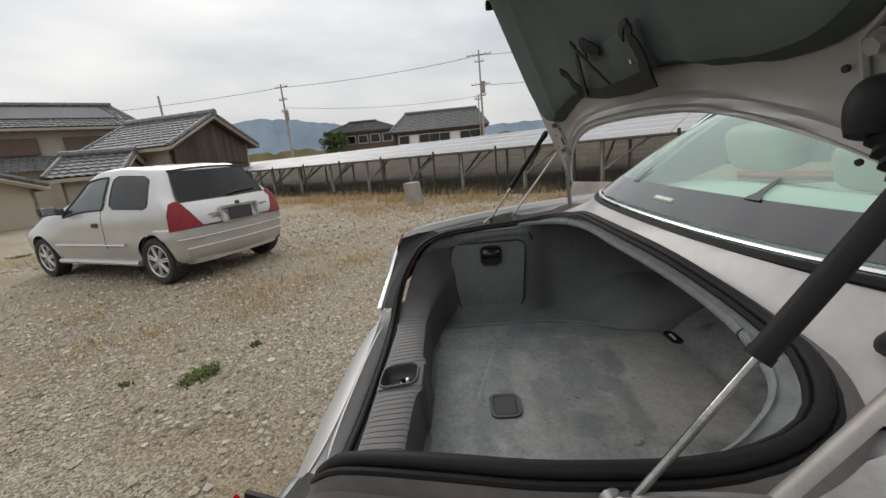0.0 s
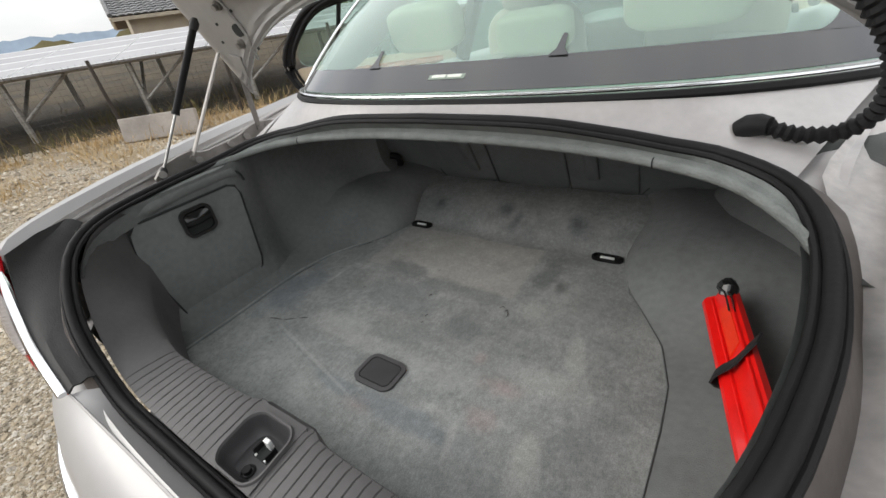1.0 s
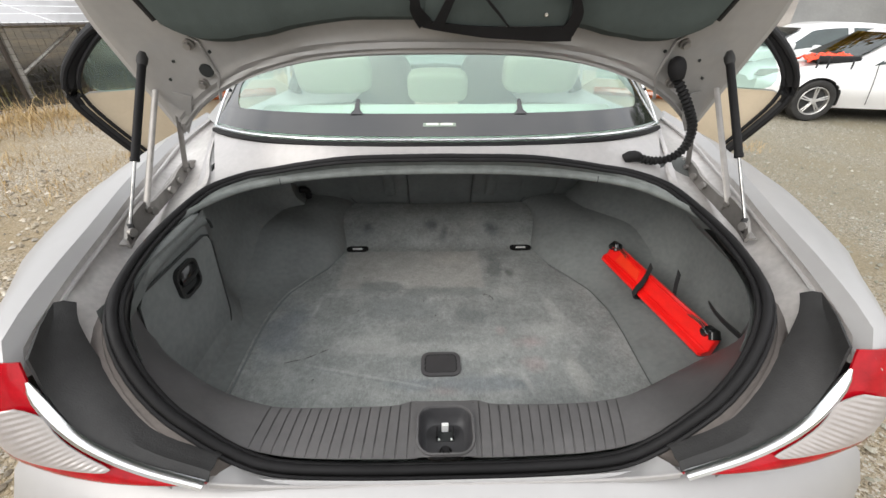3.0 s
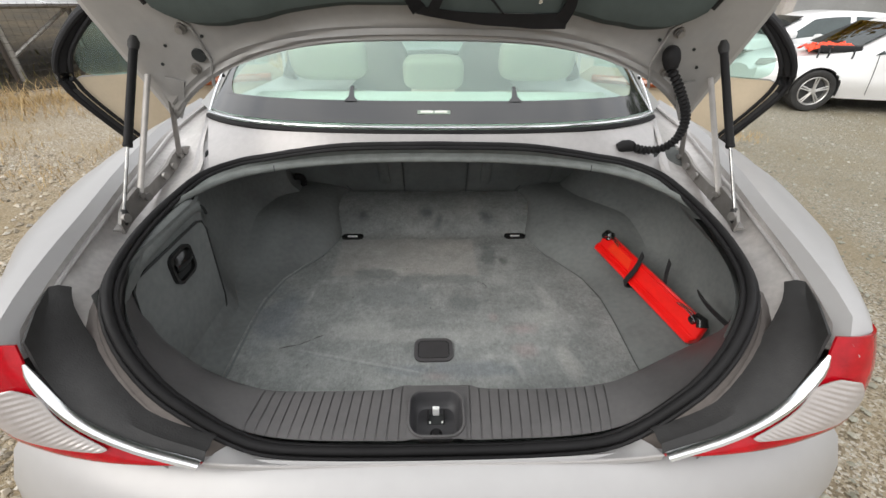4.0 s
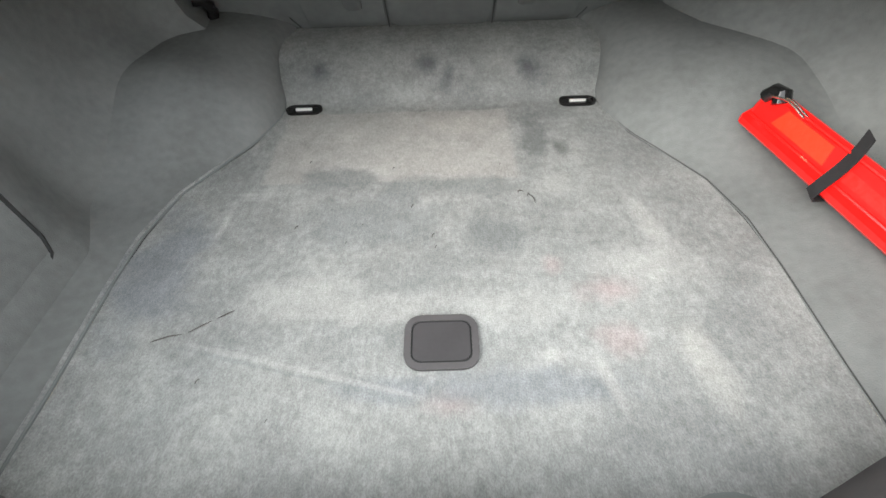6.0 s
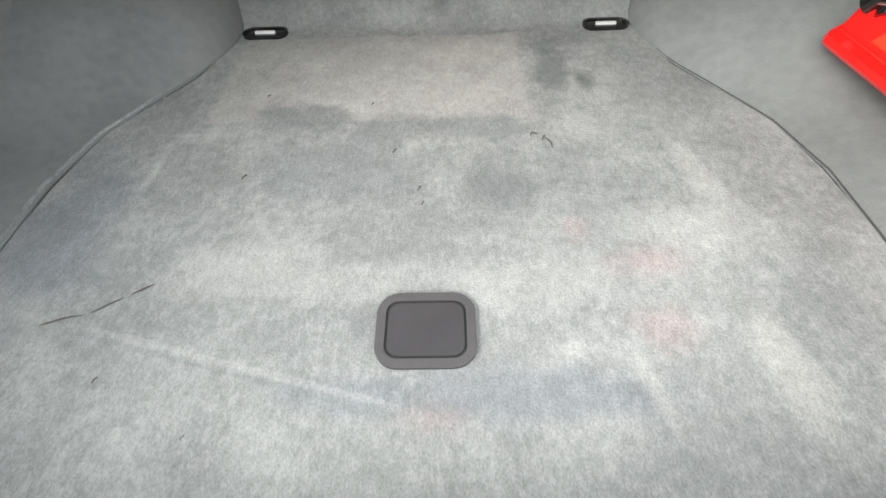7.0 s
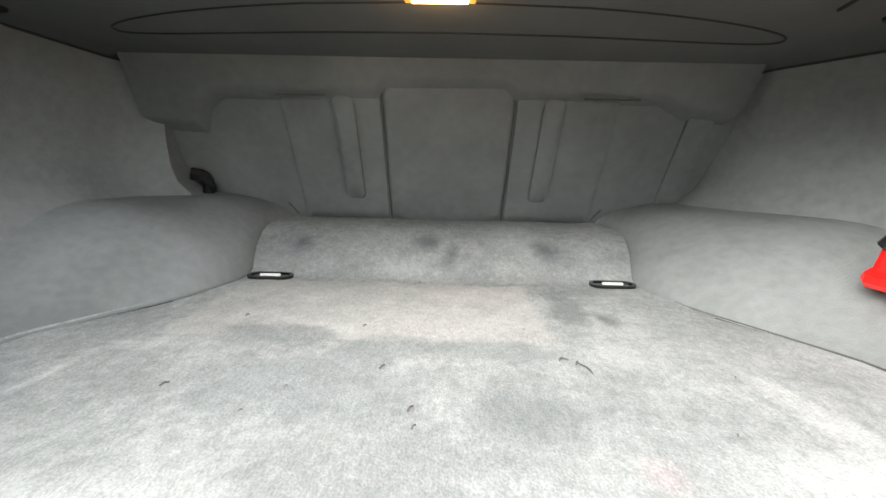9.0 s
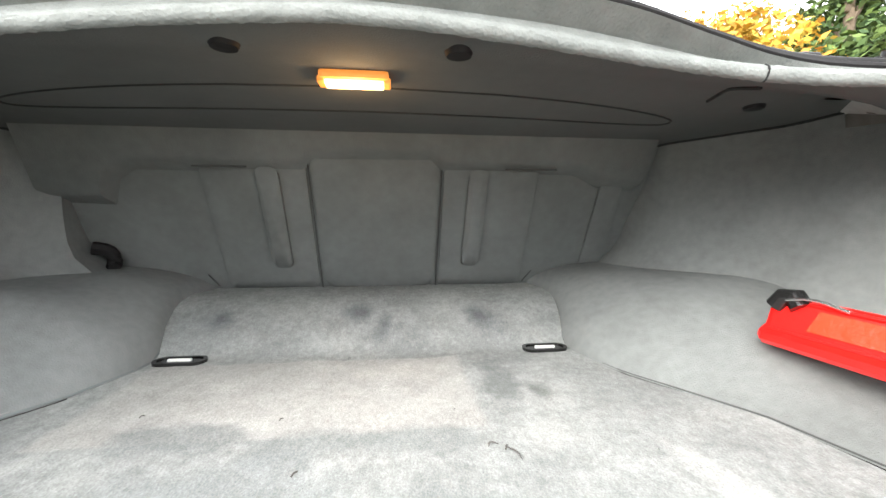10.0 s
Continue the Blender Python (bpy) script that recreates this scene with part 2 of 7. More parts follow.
    for size, low, rough, across, gain in ((6.5, 0.93, 0.6, 1.0, 1.2), (24.0, 0.91, 0.65, 1.0, 1.0), (75.0, 0.95, 0.6, 1.0, 1.0), (230.0, 0.91, 0.5, 0.45, 1.0), (620.0, 0.84, 0.5, 0.6, 1.0)):
        mp, fib, mr, mu = n.new("ShaderNodeMapping"), n.new("ShaderNodeTexNoise"), n.new("ShaderNodeMapRange"), n.new("ShaderNodeMix")
        mp.inputs["Scale"].default_value = (1.0, across, 1.0)
        fib.inputs["Scale"].default_value, fib.inputs["Detail"].default_value, fib.inputs["Roughness"].default_value = size, 4.0, rough
        l.new(co.outputs["Object"], mp.inputs["Vector"])
        l.new(mp.outputs["Vector"], fib.inputs["Vector"])
        mr.inputs["From Min"].default_value, mr.inputs["From Max"].default_value = 0.33, 0.67
        mr.inputs["To Min"].default_value, mr.inputs["To Max"].default_value = low * gain, (2.0 - low) * gain
        l.new(fib.outputs["Fac"], mr.inputs["Value"])
        mu.data_type, mu.blend_type = "RGBA", "MULTIPLY"
        mu.inputs["Factor"].default_value = 1.0
        l.new(src, mu.inputs[6])
        l.new(mr.outputs["Result"], mu.inputs[7])
        src = mu.outputs[2]
    l.new(src, b.inputs["Base Color"])
    return m


PAINT = mat("silver_paint", (0.375, 0.366, 0.363), 0.45, 0.25, 0.06, 3, 0.02, 400, coat=0.15)
PAINT_IN = mat("silver_paint_dusty", (0.42, 0.402, 0.395), 0.5, 0.3, 0.10, 7, 0.04, 160, coat=0.25, fine=0.25)
PAINT_GUT = mat("dusty_gutter_paint", (0.45, 0.428, 0.413), 0.45, 0.25, 0.22, 8, 0.05, 120, coat=0.2, fine=0.25)
LIDPAINT = mat("lid_inner_paint", (0.305, 0.296, 0.286), 0.46, 0.2, 0.12, 6, 0.03, 200, coat=0.25)
FLANGE = mat("primer_flange", (0.115, 0.100, 0.092), 0.6, 0.1, 0.35, 9, 0.05, 120)
CARPET = mat("grey_green_carpet", (0.15, 0.166, 0.163), 0.95, 0, 0.14, 5, 0.5, 420, spec=0.15)
FLOORCARPET = worn_carpet("worn_boot_carpet")
CARPET_WALL = mat("grey_lining_felt", (0.158, 0.168, 0.164), 0.95, 0, 0.17, 7, 0.7, 500, spec=0.15, fine=0.3)
CARPET_SEAT = mat("seat_back_felt", (0.132, 0.141, 0.137), 0.95, 0, 0.22, 6, 0.7, 500, spec=0.15)
# lining felt darkened in its colour for the shade under the shelf
CARPET_SHADED = mat("shelf_felt_shaded", (0.095, 0.099, 0.096), 0.95, 0, 0.12, 6, 0.6, 500, spec=0.15)
# same felt made paler, as the edge catches daylight from outside
CARPET_LIT_RIM = mat("lit_felt_edge", (0.19, 0.203, 0.195), 0.95, 0, 0.2, 30, 0.9, 300, spec=0.1)
LINER = mat("lid_lining_felt", (0.075, 0.09, 0.085), 0.95, 0, 0.15, 6, 0.4, 380, spec=0.15)
RUBBER = mat("black_rubber", (0.011, 0.0105, 0.011), 0.6, 0, 0.3, 14, 0.08, 130, spec=0.2)
PLASTIC = mat("charcoal_plastic", (0.078, 0.0745, 0.0745), 0.55, 0, 0.25, 10, 0.25, 500)
PLASTIC_B = mat("black_grained_plastic", (0.027, 0.0262, 0.026), 0.6, 0, 0.4, 7, 0.4, 350, spec=0.35)
GROOVE = mat("felt_groove", (0.05, 0.053, 0.052), 0.95, 0, 0.1, 20)
# small chrome and steel parts: their highlight is put into a near-white colour
METAL_GLINT = mat("metal_painted_glint", (0.82, 0.82, 0.80), 0.35, 0.3, 0.05, 40)
HATCHRED = mat("dark_red_lens", (0.20, 0.008, 0.014), 0.25, 0, 0.3, 30, spec=0.3)
HANDLE_P = mat("handle_frame_plastic", (0.060, 0.058, 0.060), 0.5, 0, 0.15, 20, 0.2, 500)
HANDLE_D = mat("handle_flap_plastic", (0.036, 0.035, 0.037), 0.5, 0, 0.15, 20, 0.2, 500)
GROOVE_DIRT_SHADE = mat("sill_groove_dirt_shade", (0.05, 0.048, 0.048), 0.6, 0, 0.15, 20)
GLOSSBLACK = mat("gloss_black_plastic", (0.012, 0.012, 0.012), 0.12, 0, 0.1, 20)
SEAM = mat("dark_seam", (0.02, 0.022, 0.022), 0.95, 0, 0.1, 20)
CHROME = mat("chrome", (0.74, 0.75, 0.76), 0.2, 1.0, 0.04, 30)
STEEL = mat("zinc_steel", (0.27, 0.255, 0.24), 0.5, 0.7, 0.15, 40, 0.05, 200)
RODSTEEL = mat("piston_rod_steel", (0.30, 0.295, 0.285), 0.16, 1.0, 0.5, 40, 0.05, 200)
REDLENS = mat("red_lamp_lens", (0.36, 0.004, 0.010), 0.12, 0, 0.3, 40, 0.08, 160, coat=0.3, spec=0.25)
CLEARLENS = mat("ribbed_clear_lens", (0.37, 0.34, 0.325), 0.18, 0.2, 0.10, 30, 0.1, 90, coat=0.6)
TRIRED = mat("red_warning_triangle", (0.80, 0.010, 0.008), 0.3, 0, 0.08, 20, 0.08, 160, coat=0.4)
TRIORANGE = mat("red_reflector", (0.80, 0.013, 0.008), 0.4, 0, 0.1, 30, 0.2, 80)
INSERT = mat("orange_red_reflector", (0.82, 0.036, 0.009), 0.4, 0, 0.1, 30, 0.2, 80)
ORANGE = mat("orange_fluorescent", (0.84, 0.062, 0.012), 0.45, 0, 0.1, 30, 0.2, 80)
WEBBING = mat("black_webbing", (0.014, 0.014, 0.015), 0.85, 0, 0.2, 60, 0.5, 400)
CREAM = mat("cream_leather", (0.40, 0.37, 0.30), 0.5, 0, 0.08, 9, 0.15, 160)
CREAMTRIM = mat("beige_door_trim", (0.52, 0.43, 0.31), 0.6, 0, 0.08, 9, 0.1, 200)
WOOD = mat("walnut_veneer", (0.32, 0.075, 0.02), 0.2, 0, 0.4, 8, coat=0.8, stretch=(1, 9, 9))
CABIN = mat("dark_cabin", (0.05, 0.05, 0.05), 0.8, 0, 0.2, 9)
SHELFTOP = mat("pale_parcel_shelf", (0.8, 0.82, 0.78), 0.9, 0, 0.06, 8, 0.2, 300)
GLASS_G = glass("green_tinted_glass", (0.78, 1.0, 0.90), 0.0, 0.97, 0.24)
GLASS_C = glass("clear_door_glass", (0.82, 0.95, 0.90), 0.0, 0.9, 0.05)
GLASS_D = glass("privacy_glass", (0.16, 0.17, 0.18), 0.0, 0.5)
FRIT = mat("black_glass_band", (0.02, 0.02, 0.021), 0.12, 0, 0.05, 20, coat=0.5)
TYRE = mat("tyre_rubber", (0.025, 0.024, 0.023), 0.8, 0, 0.3, 12, 0.3, 60)
ALLOY = mat("alloy_rim", (0.55, 0.54, 0.52), 0.35, 0.7, 0.12, 15)
HATCHPAINT = mat("champagne_paint", (0.48, 0.475, 0.462), 0.24, 0.4, 0.07, 2, 0.02, 200, coat=0.5)
WHITEPAINT = mat("white_paint", (0.78, 0.78, 0.78), 0.3, 0, 0.03, 2, coat=0.6)
GRAVEL = pebbles("gravel_ground")
ROOFPANEL = mat("roof_solar_panel", (0.105, 0.107, 0.115), 0.6, 0, 0.2, 0.8, spec=0.15, fine=0.3)
TILE_D = mat("dark_roof_tile", (0.055, 0.058, 0.058), 0.7, 0, 0.4, 2.0, 0.2, 20, second=(0.10, 0.10, 0.095), spec=0.25)
PANEL = mat("solar_glass", (0.235, 0.225, 0.23), 0.38, 0, 0.15, 0.6, coat=0.25, random_piece=0.1)
ALU = mat("aluminium_profile", (0.6, 0.6, 0.6), 0.4, 0.8, 0.1, 5)
GALV = mat("galvanised_steel", (0.36, 0.34, 0.31), 0.5, 0.5, 0.2, 6)
FENCEM = mat("brown_fence_wire", (0.045, 0.035, 0.028), 0.6, 0.2, 0.2, 10)
CONCRETE = mat("weathered_concrete", (0.33, 0.30, 0.27), 0.9, 0, 0.25, 3, 0.4, 40)
TILE = mat("kawara_roof_tile", (0.115, 0.117, 0.122), 0.55, 0, 0.5, 5.0, 0.2, 20, second=(0.23, 0.228, 0.225), random_piece=0.2, fine=0.3)
PLASTER = mat("beige_plaster", (0.40, 0.35, 0.28), 0.9, 0, 0.12, 1.2, 0.1, 30)
DARKWOOD = mat("charred_wood_boards", (0.085, 0.06, 0.045), 0.85, 0, 0.35, 3, 0.3, 30, stretch=(1, 1, 0.15), random_piece=0.2)
BARGE = mat("pale_bargeboard", (0.42, 0.37, 0.30), 0.8, 0, 0.15, 3)
SHUTTER = mat("brown_shutter", (0.13, 0.085, 0.06), 0.6, 0.1, 0.15, 3)
MOUNTAIN = mat("blue_hills", (0.25, 0.31, 0.38), 1.0, 0, 0.25, 0.006)
WOODLAND = mat("wooded_ridge", (0.13, 0.11, 0.05), 1.0, 0, 0.4, 0.05)
BARK = mat("bark", (0.10, 0.075, 0.05), 0.95, 0, 0.3, 8, 0.5, 30)
TARP = mat("grey_tarpaulin", (0.27, 0.27, 0.265), 0.5, 0, 0.12, 2, 0.2, 12)
SOIL = mat("mossy_bank_soil", (0.042, 0.032, 0.019), 0.95, 0, 0.5, 1.2, 0.8, 12, second=(0.085, 0.063, 0.032))
STONES = island_mat("gravel_stones", [(0.13, 0.11, 0.085), (0.46, 0.38, 0.27), (0.22, 0.19, 0.15), (0.50, 0.43, 0.32), (0.27, 0.24, 0.20), (0.62, 0.57, 0.49), (0.40, 0.32, 0.22)])
STONES_FINE = island_mat("crushed_stones", [(0.15, 0.145, 0.11), (0.28, 0.27, 0.21), (0.20, 0.19, 0.15), (0.34, 0.33, 0.27), (0.24, 0.235, 0.19), (0.46, 0.44, 0.38), (0.26, 0.24, 0.18)])
STRAW = island_mat("dry_grass", [(0.22, 0.13, 0.05), (0.42, 0.29, 0.13), (0.50, 0.37, 0.19), (0.30, 0.2, 0.09)])
GREENS = island_mat("green_weed", [(0.08, 0.10, 0.03), (0.115, 0.145, 0.04), (0.17, 0.19, 0.07)])
LEAF = island_mat("cedar_leaves", [(0.02, 0.045, 0.012), (0.05, 0.09, 0.02), (0.09, 0.14, 0.03), (0.035, 0.06, 0.02)])
LEAF_Y = island_mat("autumn_leaves", [(0.35, 0.2, 0.02), (0.5, 0.3, 0.03), (0.25, 0.2, 0.03), (0.45, 0.18, 0.02)])
LAMPGLOW = emitter("warm_bulb_glow", (1.0, 0.60, 0.26), 1.3)
LAMPEND = emitter("amber_lens_glow", (1.0, 0.36, 0.07), 0.08)


# ---- mesh helpers ----
CX = 0.01


def thing(name, label, category, place=(0, 0, 0), turn=0.0, group="", kind=""):
    ob = new(name)
    ob.empty_display_size = 0.1
    ob.matrix_basis = pose(*place, 0, 0, turn)
    return tagged(ob, label, category, group, kind)


def part(name, bm, material, parent=None, label="", smooth=False, m=None):
    data = bpy.data.meshes.new(name)
    bmesh.ops.recalc_face_normals(bm, faces=bm.faces)
    bm.to_mesh(data)
    bm.free()
    data.materials.append(material)
    if smooth:
        data.shade_smooth()
        data.set_sharp_from_angle(angle=radians(38))
    ob = new(name, data)
    if m is not None:
        ob.matrix_basis = m
    ob.parent = parent
    if label:
        ob["label"] = label
    return ob


def mesh_part(name, verts, faces, material, parent=None, label="", smooth=False):
    data = bpy.data.meshes.new(name)
    data.from_pydata(verts, [], faces)
    data.materials.append(material)
    if smooth:
        data.shade_smooth()
    ob = new(name, data)
    ob.parent = parent
    if label:
        ob["label"] = label
    return ob


def spline(pts, n):
    """n points spread evenly along a smooth line through pts."""
    p = [Vector(q) for q in pts]
    p = [2 * p[0] - p[1]] + p + [2 * p[-1] - p[-2]]
    out = []
    for i in range(1, len(p) - 2):
        a, b, c, d = p[i - 1 : i + 3]
        for k in range(12):
            t = k / 12
            out.append(0.5 * (2 * b + (c - a) * t + (2 * a - 5 * b + 4 * c - d) * t * t + (3 * b - a - 3 * c + d) * t**3))
    out.append(p[-2])
    acc = [0.0]
    for a, b in zip(out, out[1:]):
        acc.append(acc[-1] + (b - a).length)
    res, j = [], 0
    for i in range(n):
        s = acc[-1] * i / (n - 1)
        while j < len(acc) - 2 and acc[j + 1] < s:
            j += 1
        f = (s - acc[j]) / max(1e-9, acc[j + 1] - acc[j])
        res.append(out[j].lerp(out[j + 1], min(1, max(0, f))))
    return res


def loft(rows, bm=None, closed=False, ring=False, caps=False):
    """Skin over rows of points. closed: last row joins the first; ring: each row is a loop."""
    bm = bm or bmesh.new()
    v = [[bm.verts.new(p) for p in r] for r in rows]
    nr = len(v)
    for i in range(nr if closed else nr - 1):
        a, b = v[i], v[(i + 1) % nr]
        for j in range(len(a) if ring else len(a) - 1):
            k = (j + 1) % len(a)
            try:
                bm.faces.new((a[j], a[k], b[k], b[j]))
            except ValueError:
                pass
    if caps and ring:
        for r in (v[0], v[-1]):
            try:
                bm.faces.new(r)
            except ValueError:
                pass
    return bm


def thicken(bm, d):
    bmesh.ops.recalc_face_normals(bm, faces=bm.faces)
    bmesh.ops.solidify(bm, geom=bm.faces[:], thickness=d)
    return bm


def tube(pts, r, sides=8, bm=None, closed=False, squash=None, radii=None):
    pts = [Vector(p) for p in pts]
    rows, n = [], len(pts)
    up = Vector((0, 0, 1))
    for i, p in enumerate(pts):
        t = (pts[(i + 1) % n] - pts[i - 1]) if closed else (pts[min(i + 1, n - 1)] - pts[max(i - 1, 0)])
        t.normalize()
        s = t.cross(up)
        if s.length < 1e-3:
            s = t.cross(Vector((0, 1, 0)))
        s.normalize()
        w = s.cross(t)
        rr = radii[i] if radii else r
        rows.append([p + rr * (math.cos(2 * math.pi * k / sides) * s + math.sin(2 * math.pi * k / sides) * w * (squash or 1)) for k in range(sides)])
    return loft(rows, bm, closed=closed, ring=True, caps=not closed)


def box(cx, cy, cz, sx, sy, sz, bm=None, bevel=0.0, m=None):
    bm = bm or bmesh.new()
    made = bmesh.ops.create_cube(bm, size=1.0)["verts"]
    bmesh.ops.scale(bm, vec=(sx, sy, sz), verts=made)
    if bevel:
        edges = list({e for v in made for e in v.link_edges})
        made = list({v for f in bmesh.ops.bevel(bm, geom=edges, offset=bevel, segments=2, affect="EDGES", profile=0.6)["faces"] for v in f.verts} | {v for v in made if v.is_valid})
    bmesh.ops.translate(bm, vec=(cx, cy, cz), verts=made)
    if m is not None:
        bmesh.ops.transform(bm, matrix=m, verts=made)
    return bm


def cyl(p, q, r, sides=16, bm=None, r2=None):
    p, q = Vector(p), Vector(q)
    return tube([p, q], r, sides, bm, radii=[r, r2 if r2 is not None else r])


def prism(poly, axis, a, b, bm=None):
    """A flat outline pulled from a to b along an axis; the outline names the other two axes in order."""
    bm = bm or bmesh.new()
    put = {"x": lambda u, v, w: (w, u, v), "y": lambda u, v, w: (u, w, v), "z": lambda u, v, w: (u, v, w)}[axis]
    r = [[bm.verts.new(put(u, v, w)) for u, v in poly] for w in (a, b)]
    n = len(poly)
    for i in range(n):
        j = (i + 1) % n
        bm.faces.new((r[0][i], r[0][j], r[1][j], r[1][i]))
    bm.faces.new(r[0])
    bm.faces.new(r[1])
    return bm


def round_rect(w, h, r, n=5):
    out = []
    for cx, cy, a in ((w / 2 - r, h / 2 - r, 0), (-w / 2 + r, h / 2 - r, 90), (-w / 2 + r, -h / 2 + r, 180), (w / 2 - r, -h / 2 + r, 270)):
        for k in range(n + 1):
            t = radians(a + 90 * k / n)
            out.append((cx + r * math.cos(t), cy + r * math.sin(t)))
    return out


def flip(pts, side):
    return [Vector((CX + side * p[0], p[1], p[2])) for p in pts]


def ring_frame(outer, inner, axis, a, b):
    """A frame between two outlines of equal length."""
    put = {"x": lambda u, v, w: (w, u, v), "y": lambda u, v, w: (u, w, v), "z": lambda u, v, w: (u, v, w)}[axis]
    return loft([[put(u, v, w) for u, v in o] for o, w in ((outer, a), (outer, b), (inner, b), (inner, a))], closed=True, ring=True)

# ---- the silver saloon, boot open ----
saloon = thing("saloon_car", "silver four-door saloon with open boot and open rear doors on gravel", "car")

# centre line of the boot seal, from the sill to the glass, one half
RIM = [(0, -0.028, 0.684), (0.15, -0.028, 0.686), (0.28, -0.028, 0.70), (0.345, -0.022, 0.730), (0.40, -0.012, 0.778), (0.445, 0.002, 0.818), (0.49, 0.03, 0.865), (0.525, 0.068, 0.908), (0.553, 0.12, 0.931), (0.575, 0.19, 0.941), (0.598, 0.30, 0.946), (0.606, 0.44, 0.953), (0.579, 0.533, 0.970), (0.503, 0.584, 0.986), (0.43, 0.592, 0.996), (0.355, 0.587, 1.010), (0.22, 0.572, 1.03), (0, 0.563, 1.037)]
rim_r = spline(RIM, 60)
RIM_LOOP = flip(rim_r, 1) + flip(rim_r[1:-1], -1)[::-1]
RIM_MID = Vector((CX, 0.28, 0.9))


def rim_out(p, out, down=0.0):
    """The rim point p moved away from the middle of the opening, square to the rim."""
    i = min(range(len(RIM_LOOP)), key=lambda k: (RIM_LOOP[k] - p).length)
    t = RIM_LOOP[(i + 1) % len(RIM_LOOP)] - RIM_LOOP[i - 1]
    n = Vector((t.y, -t.x, 0))
    if n.length < 1e-6:
        n = p - RIM_MID
    n.z = 0
    n.normalize()
    if n.dot(p - RIM_MID) < 0:
        n = -n
    return p + n * out - Vector((0, 0, down))


def shallow(p, d):
    """The flange is less deep along the front of the opening."""
    return d * (1 - 0.75 * min(1, max(0, (p.y - 0.36) / 0.14)))


def rim_shell(o0, d0, o1, d1, o2=None, d2=None):
    rows = [[rim_out(p, o0, d0) for p in RIM_LOOP], [rim_out(p, o1, shallow(p, d1)) for p in RIM_LOOP]]
    if o2 is not None:
        rows.append([rim_out(p, o2, shallow(p, d2)) for p in RIM_LOOP])
    return loft(rows, ring=True)


seal = part("boot_seal", tube(RIM_LOOP, 0.0082, 10, closed=True, squash=0.95), RUBBER, saloon, "black rubber boot seal", True)
part("seal_lip", tube([rim_out(p, -0.0115, 0.005) for p in RIM_LOOP], 0.0048, 8, closed=True), RUBBER, seal, "", True)
part("seal_clamp", tube([rim_out(p, 0.0105, 0.007) for p in RIM_LOOP], 0.0045, 8, closed=True), RUBBER, seal, "", True)
part("opening_flange", thicken(rim_shell(0.012, 0.006, 0.024, 0.03, 0.034, 0.055), 0.002), FLANGE, saloon, "dusty brown-grey painted opening flange", True)

for side in (1, -1):
    heel = [p for p in (RIM_LOOP if side > 0 else RIM_LOOP[::-1]) if (p.x - CX) * side > 0.40 and p.y < 0.16]
    heel.sort(key=lambda p: p.z)
    part("flange_heel", loft([[rim_out(p, o, d) for p in heel] for o, d in ((0.022, 0.024), (0.034, 0.040), (0.050, 0.052), (0.062, 0.068))]), FLANGE, saloon, "", True)

# ---- fenders, gutter, deck ----
CROWN_IN = [(0.600, -0.014, 0.918), (0.620, 0.012, 0.936), (0.638, 0.087, 0.955), (0.665, 0.20, 0.970), (0.690, 0.31, 0.981), (0.745, 0.5, 0.992), (0.80, 0.71, 1.0), (0.835, 0.9, 1.012), (0.85, 1.15, 1.03)]
CROWN_OUT = [(0.625, -0.03, 0.905), (0.662, -0.004, 0.925), (0.69, 0.05, 0.938), (0.745, 0.16, 0.948), (0.796, 0.26, 0.953), (0.862, 0.5, 0.965), (0.885, 0.72, 0.975), (0.893, 0.9, 0.98), (0.895, 1.15, 0.985)]
FLOOR_G = [(0.59, 0.03, 0.885), (0.605, 0.06, 0.897), (0.630, 0.13, 0.910), (0.655, 0.22, 0.918), (0.675, 0.31, 0.925), (0.715, 0.48, 0.935), (0.755, 0.66, 0.95), (0.785, 0.82, 0.975), (0.81, 1.1, 1.0)]
WAIST = [(0.70, 0.02, 0.80), (0.745, 0.07, 0.80), (0.785, 0.16, 0.80), (0.82, 0.30, 0.80), (0.87, 0.53, 0.80), (0.893, 0.74, 0.80), (0.897, 0.95, 0.80), (0.897, 1.2, 0.80)]
SKIRT = [(0.66, 0.06, 0.30), (0.72, 0.10, 0.30), (0.76, 0.2, 0.30), (0.79, 0.32, 0.30), (0.84, 0.55, 0.30), (0.86, 0.76, 0.30), (0.87, 0.97, 0.30), (0.87, 1.2, 0.30)]


def blend(rows, at, n):
    """A row between rows, for smoother skins."""
    return [[a.lerp(b, f) for a, b in zip(rows[i], rows[i + 1])] for i, f in at][:n]


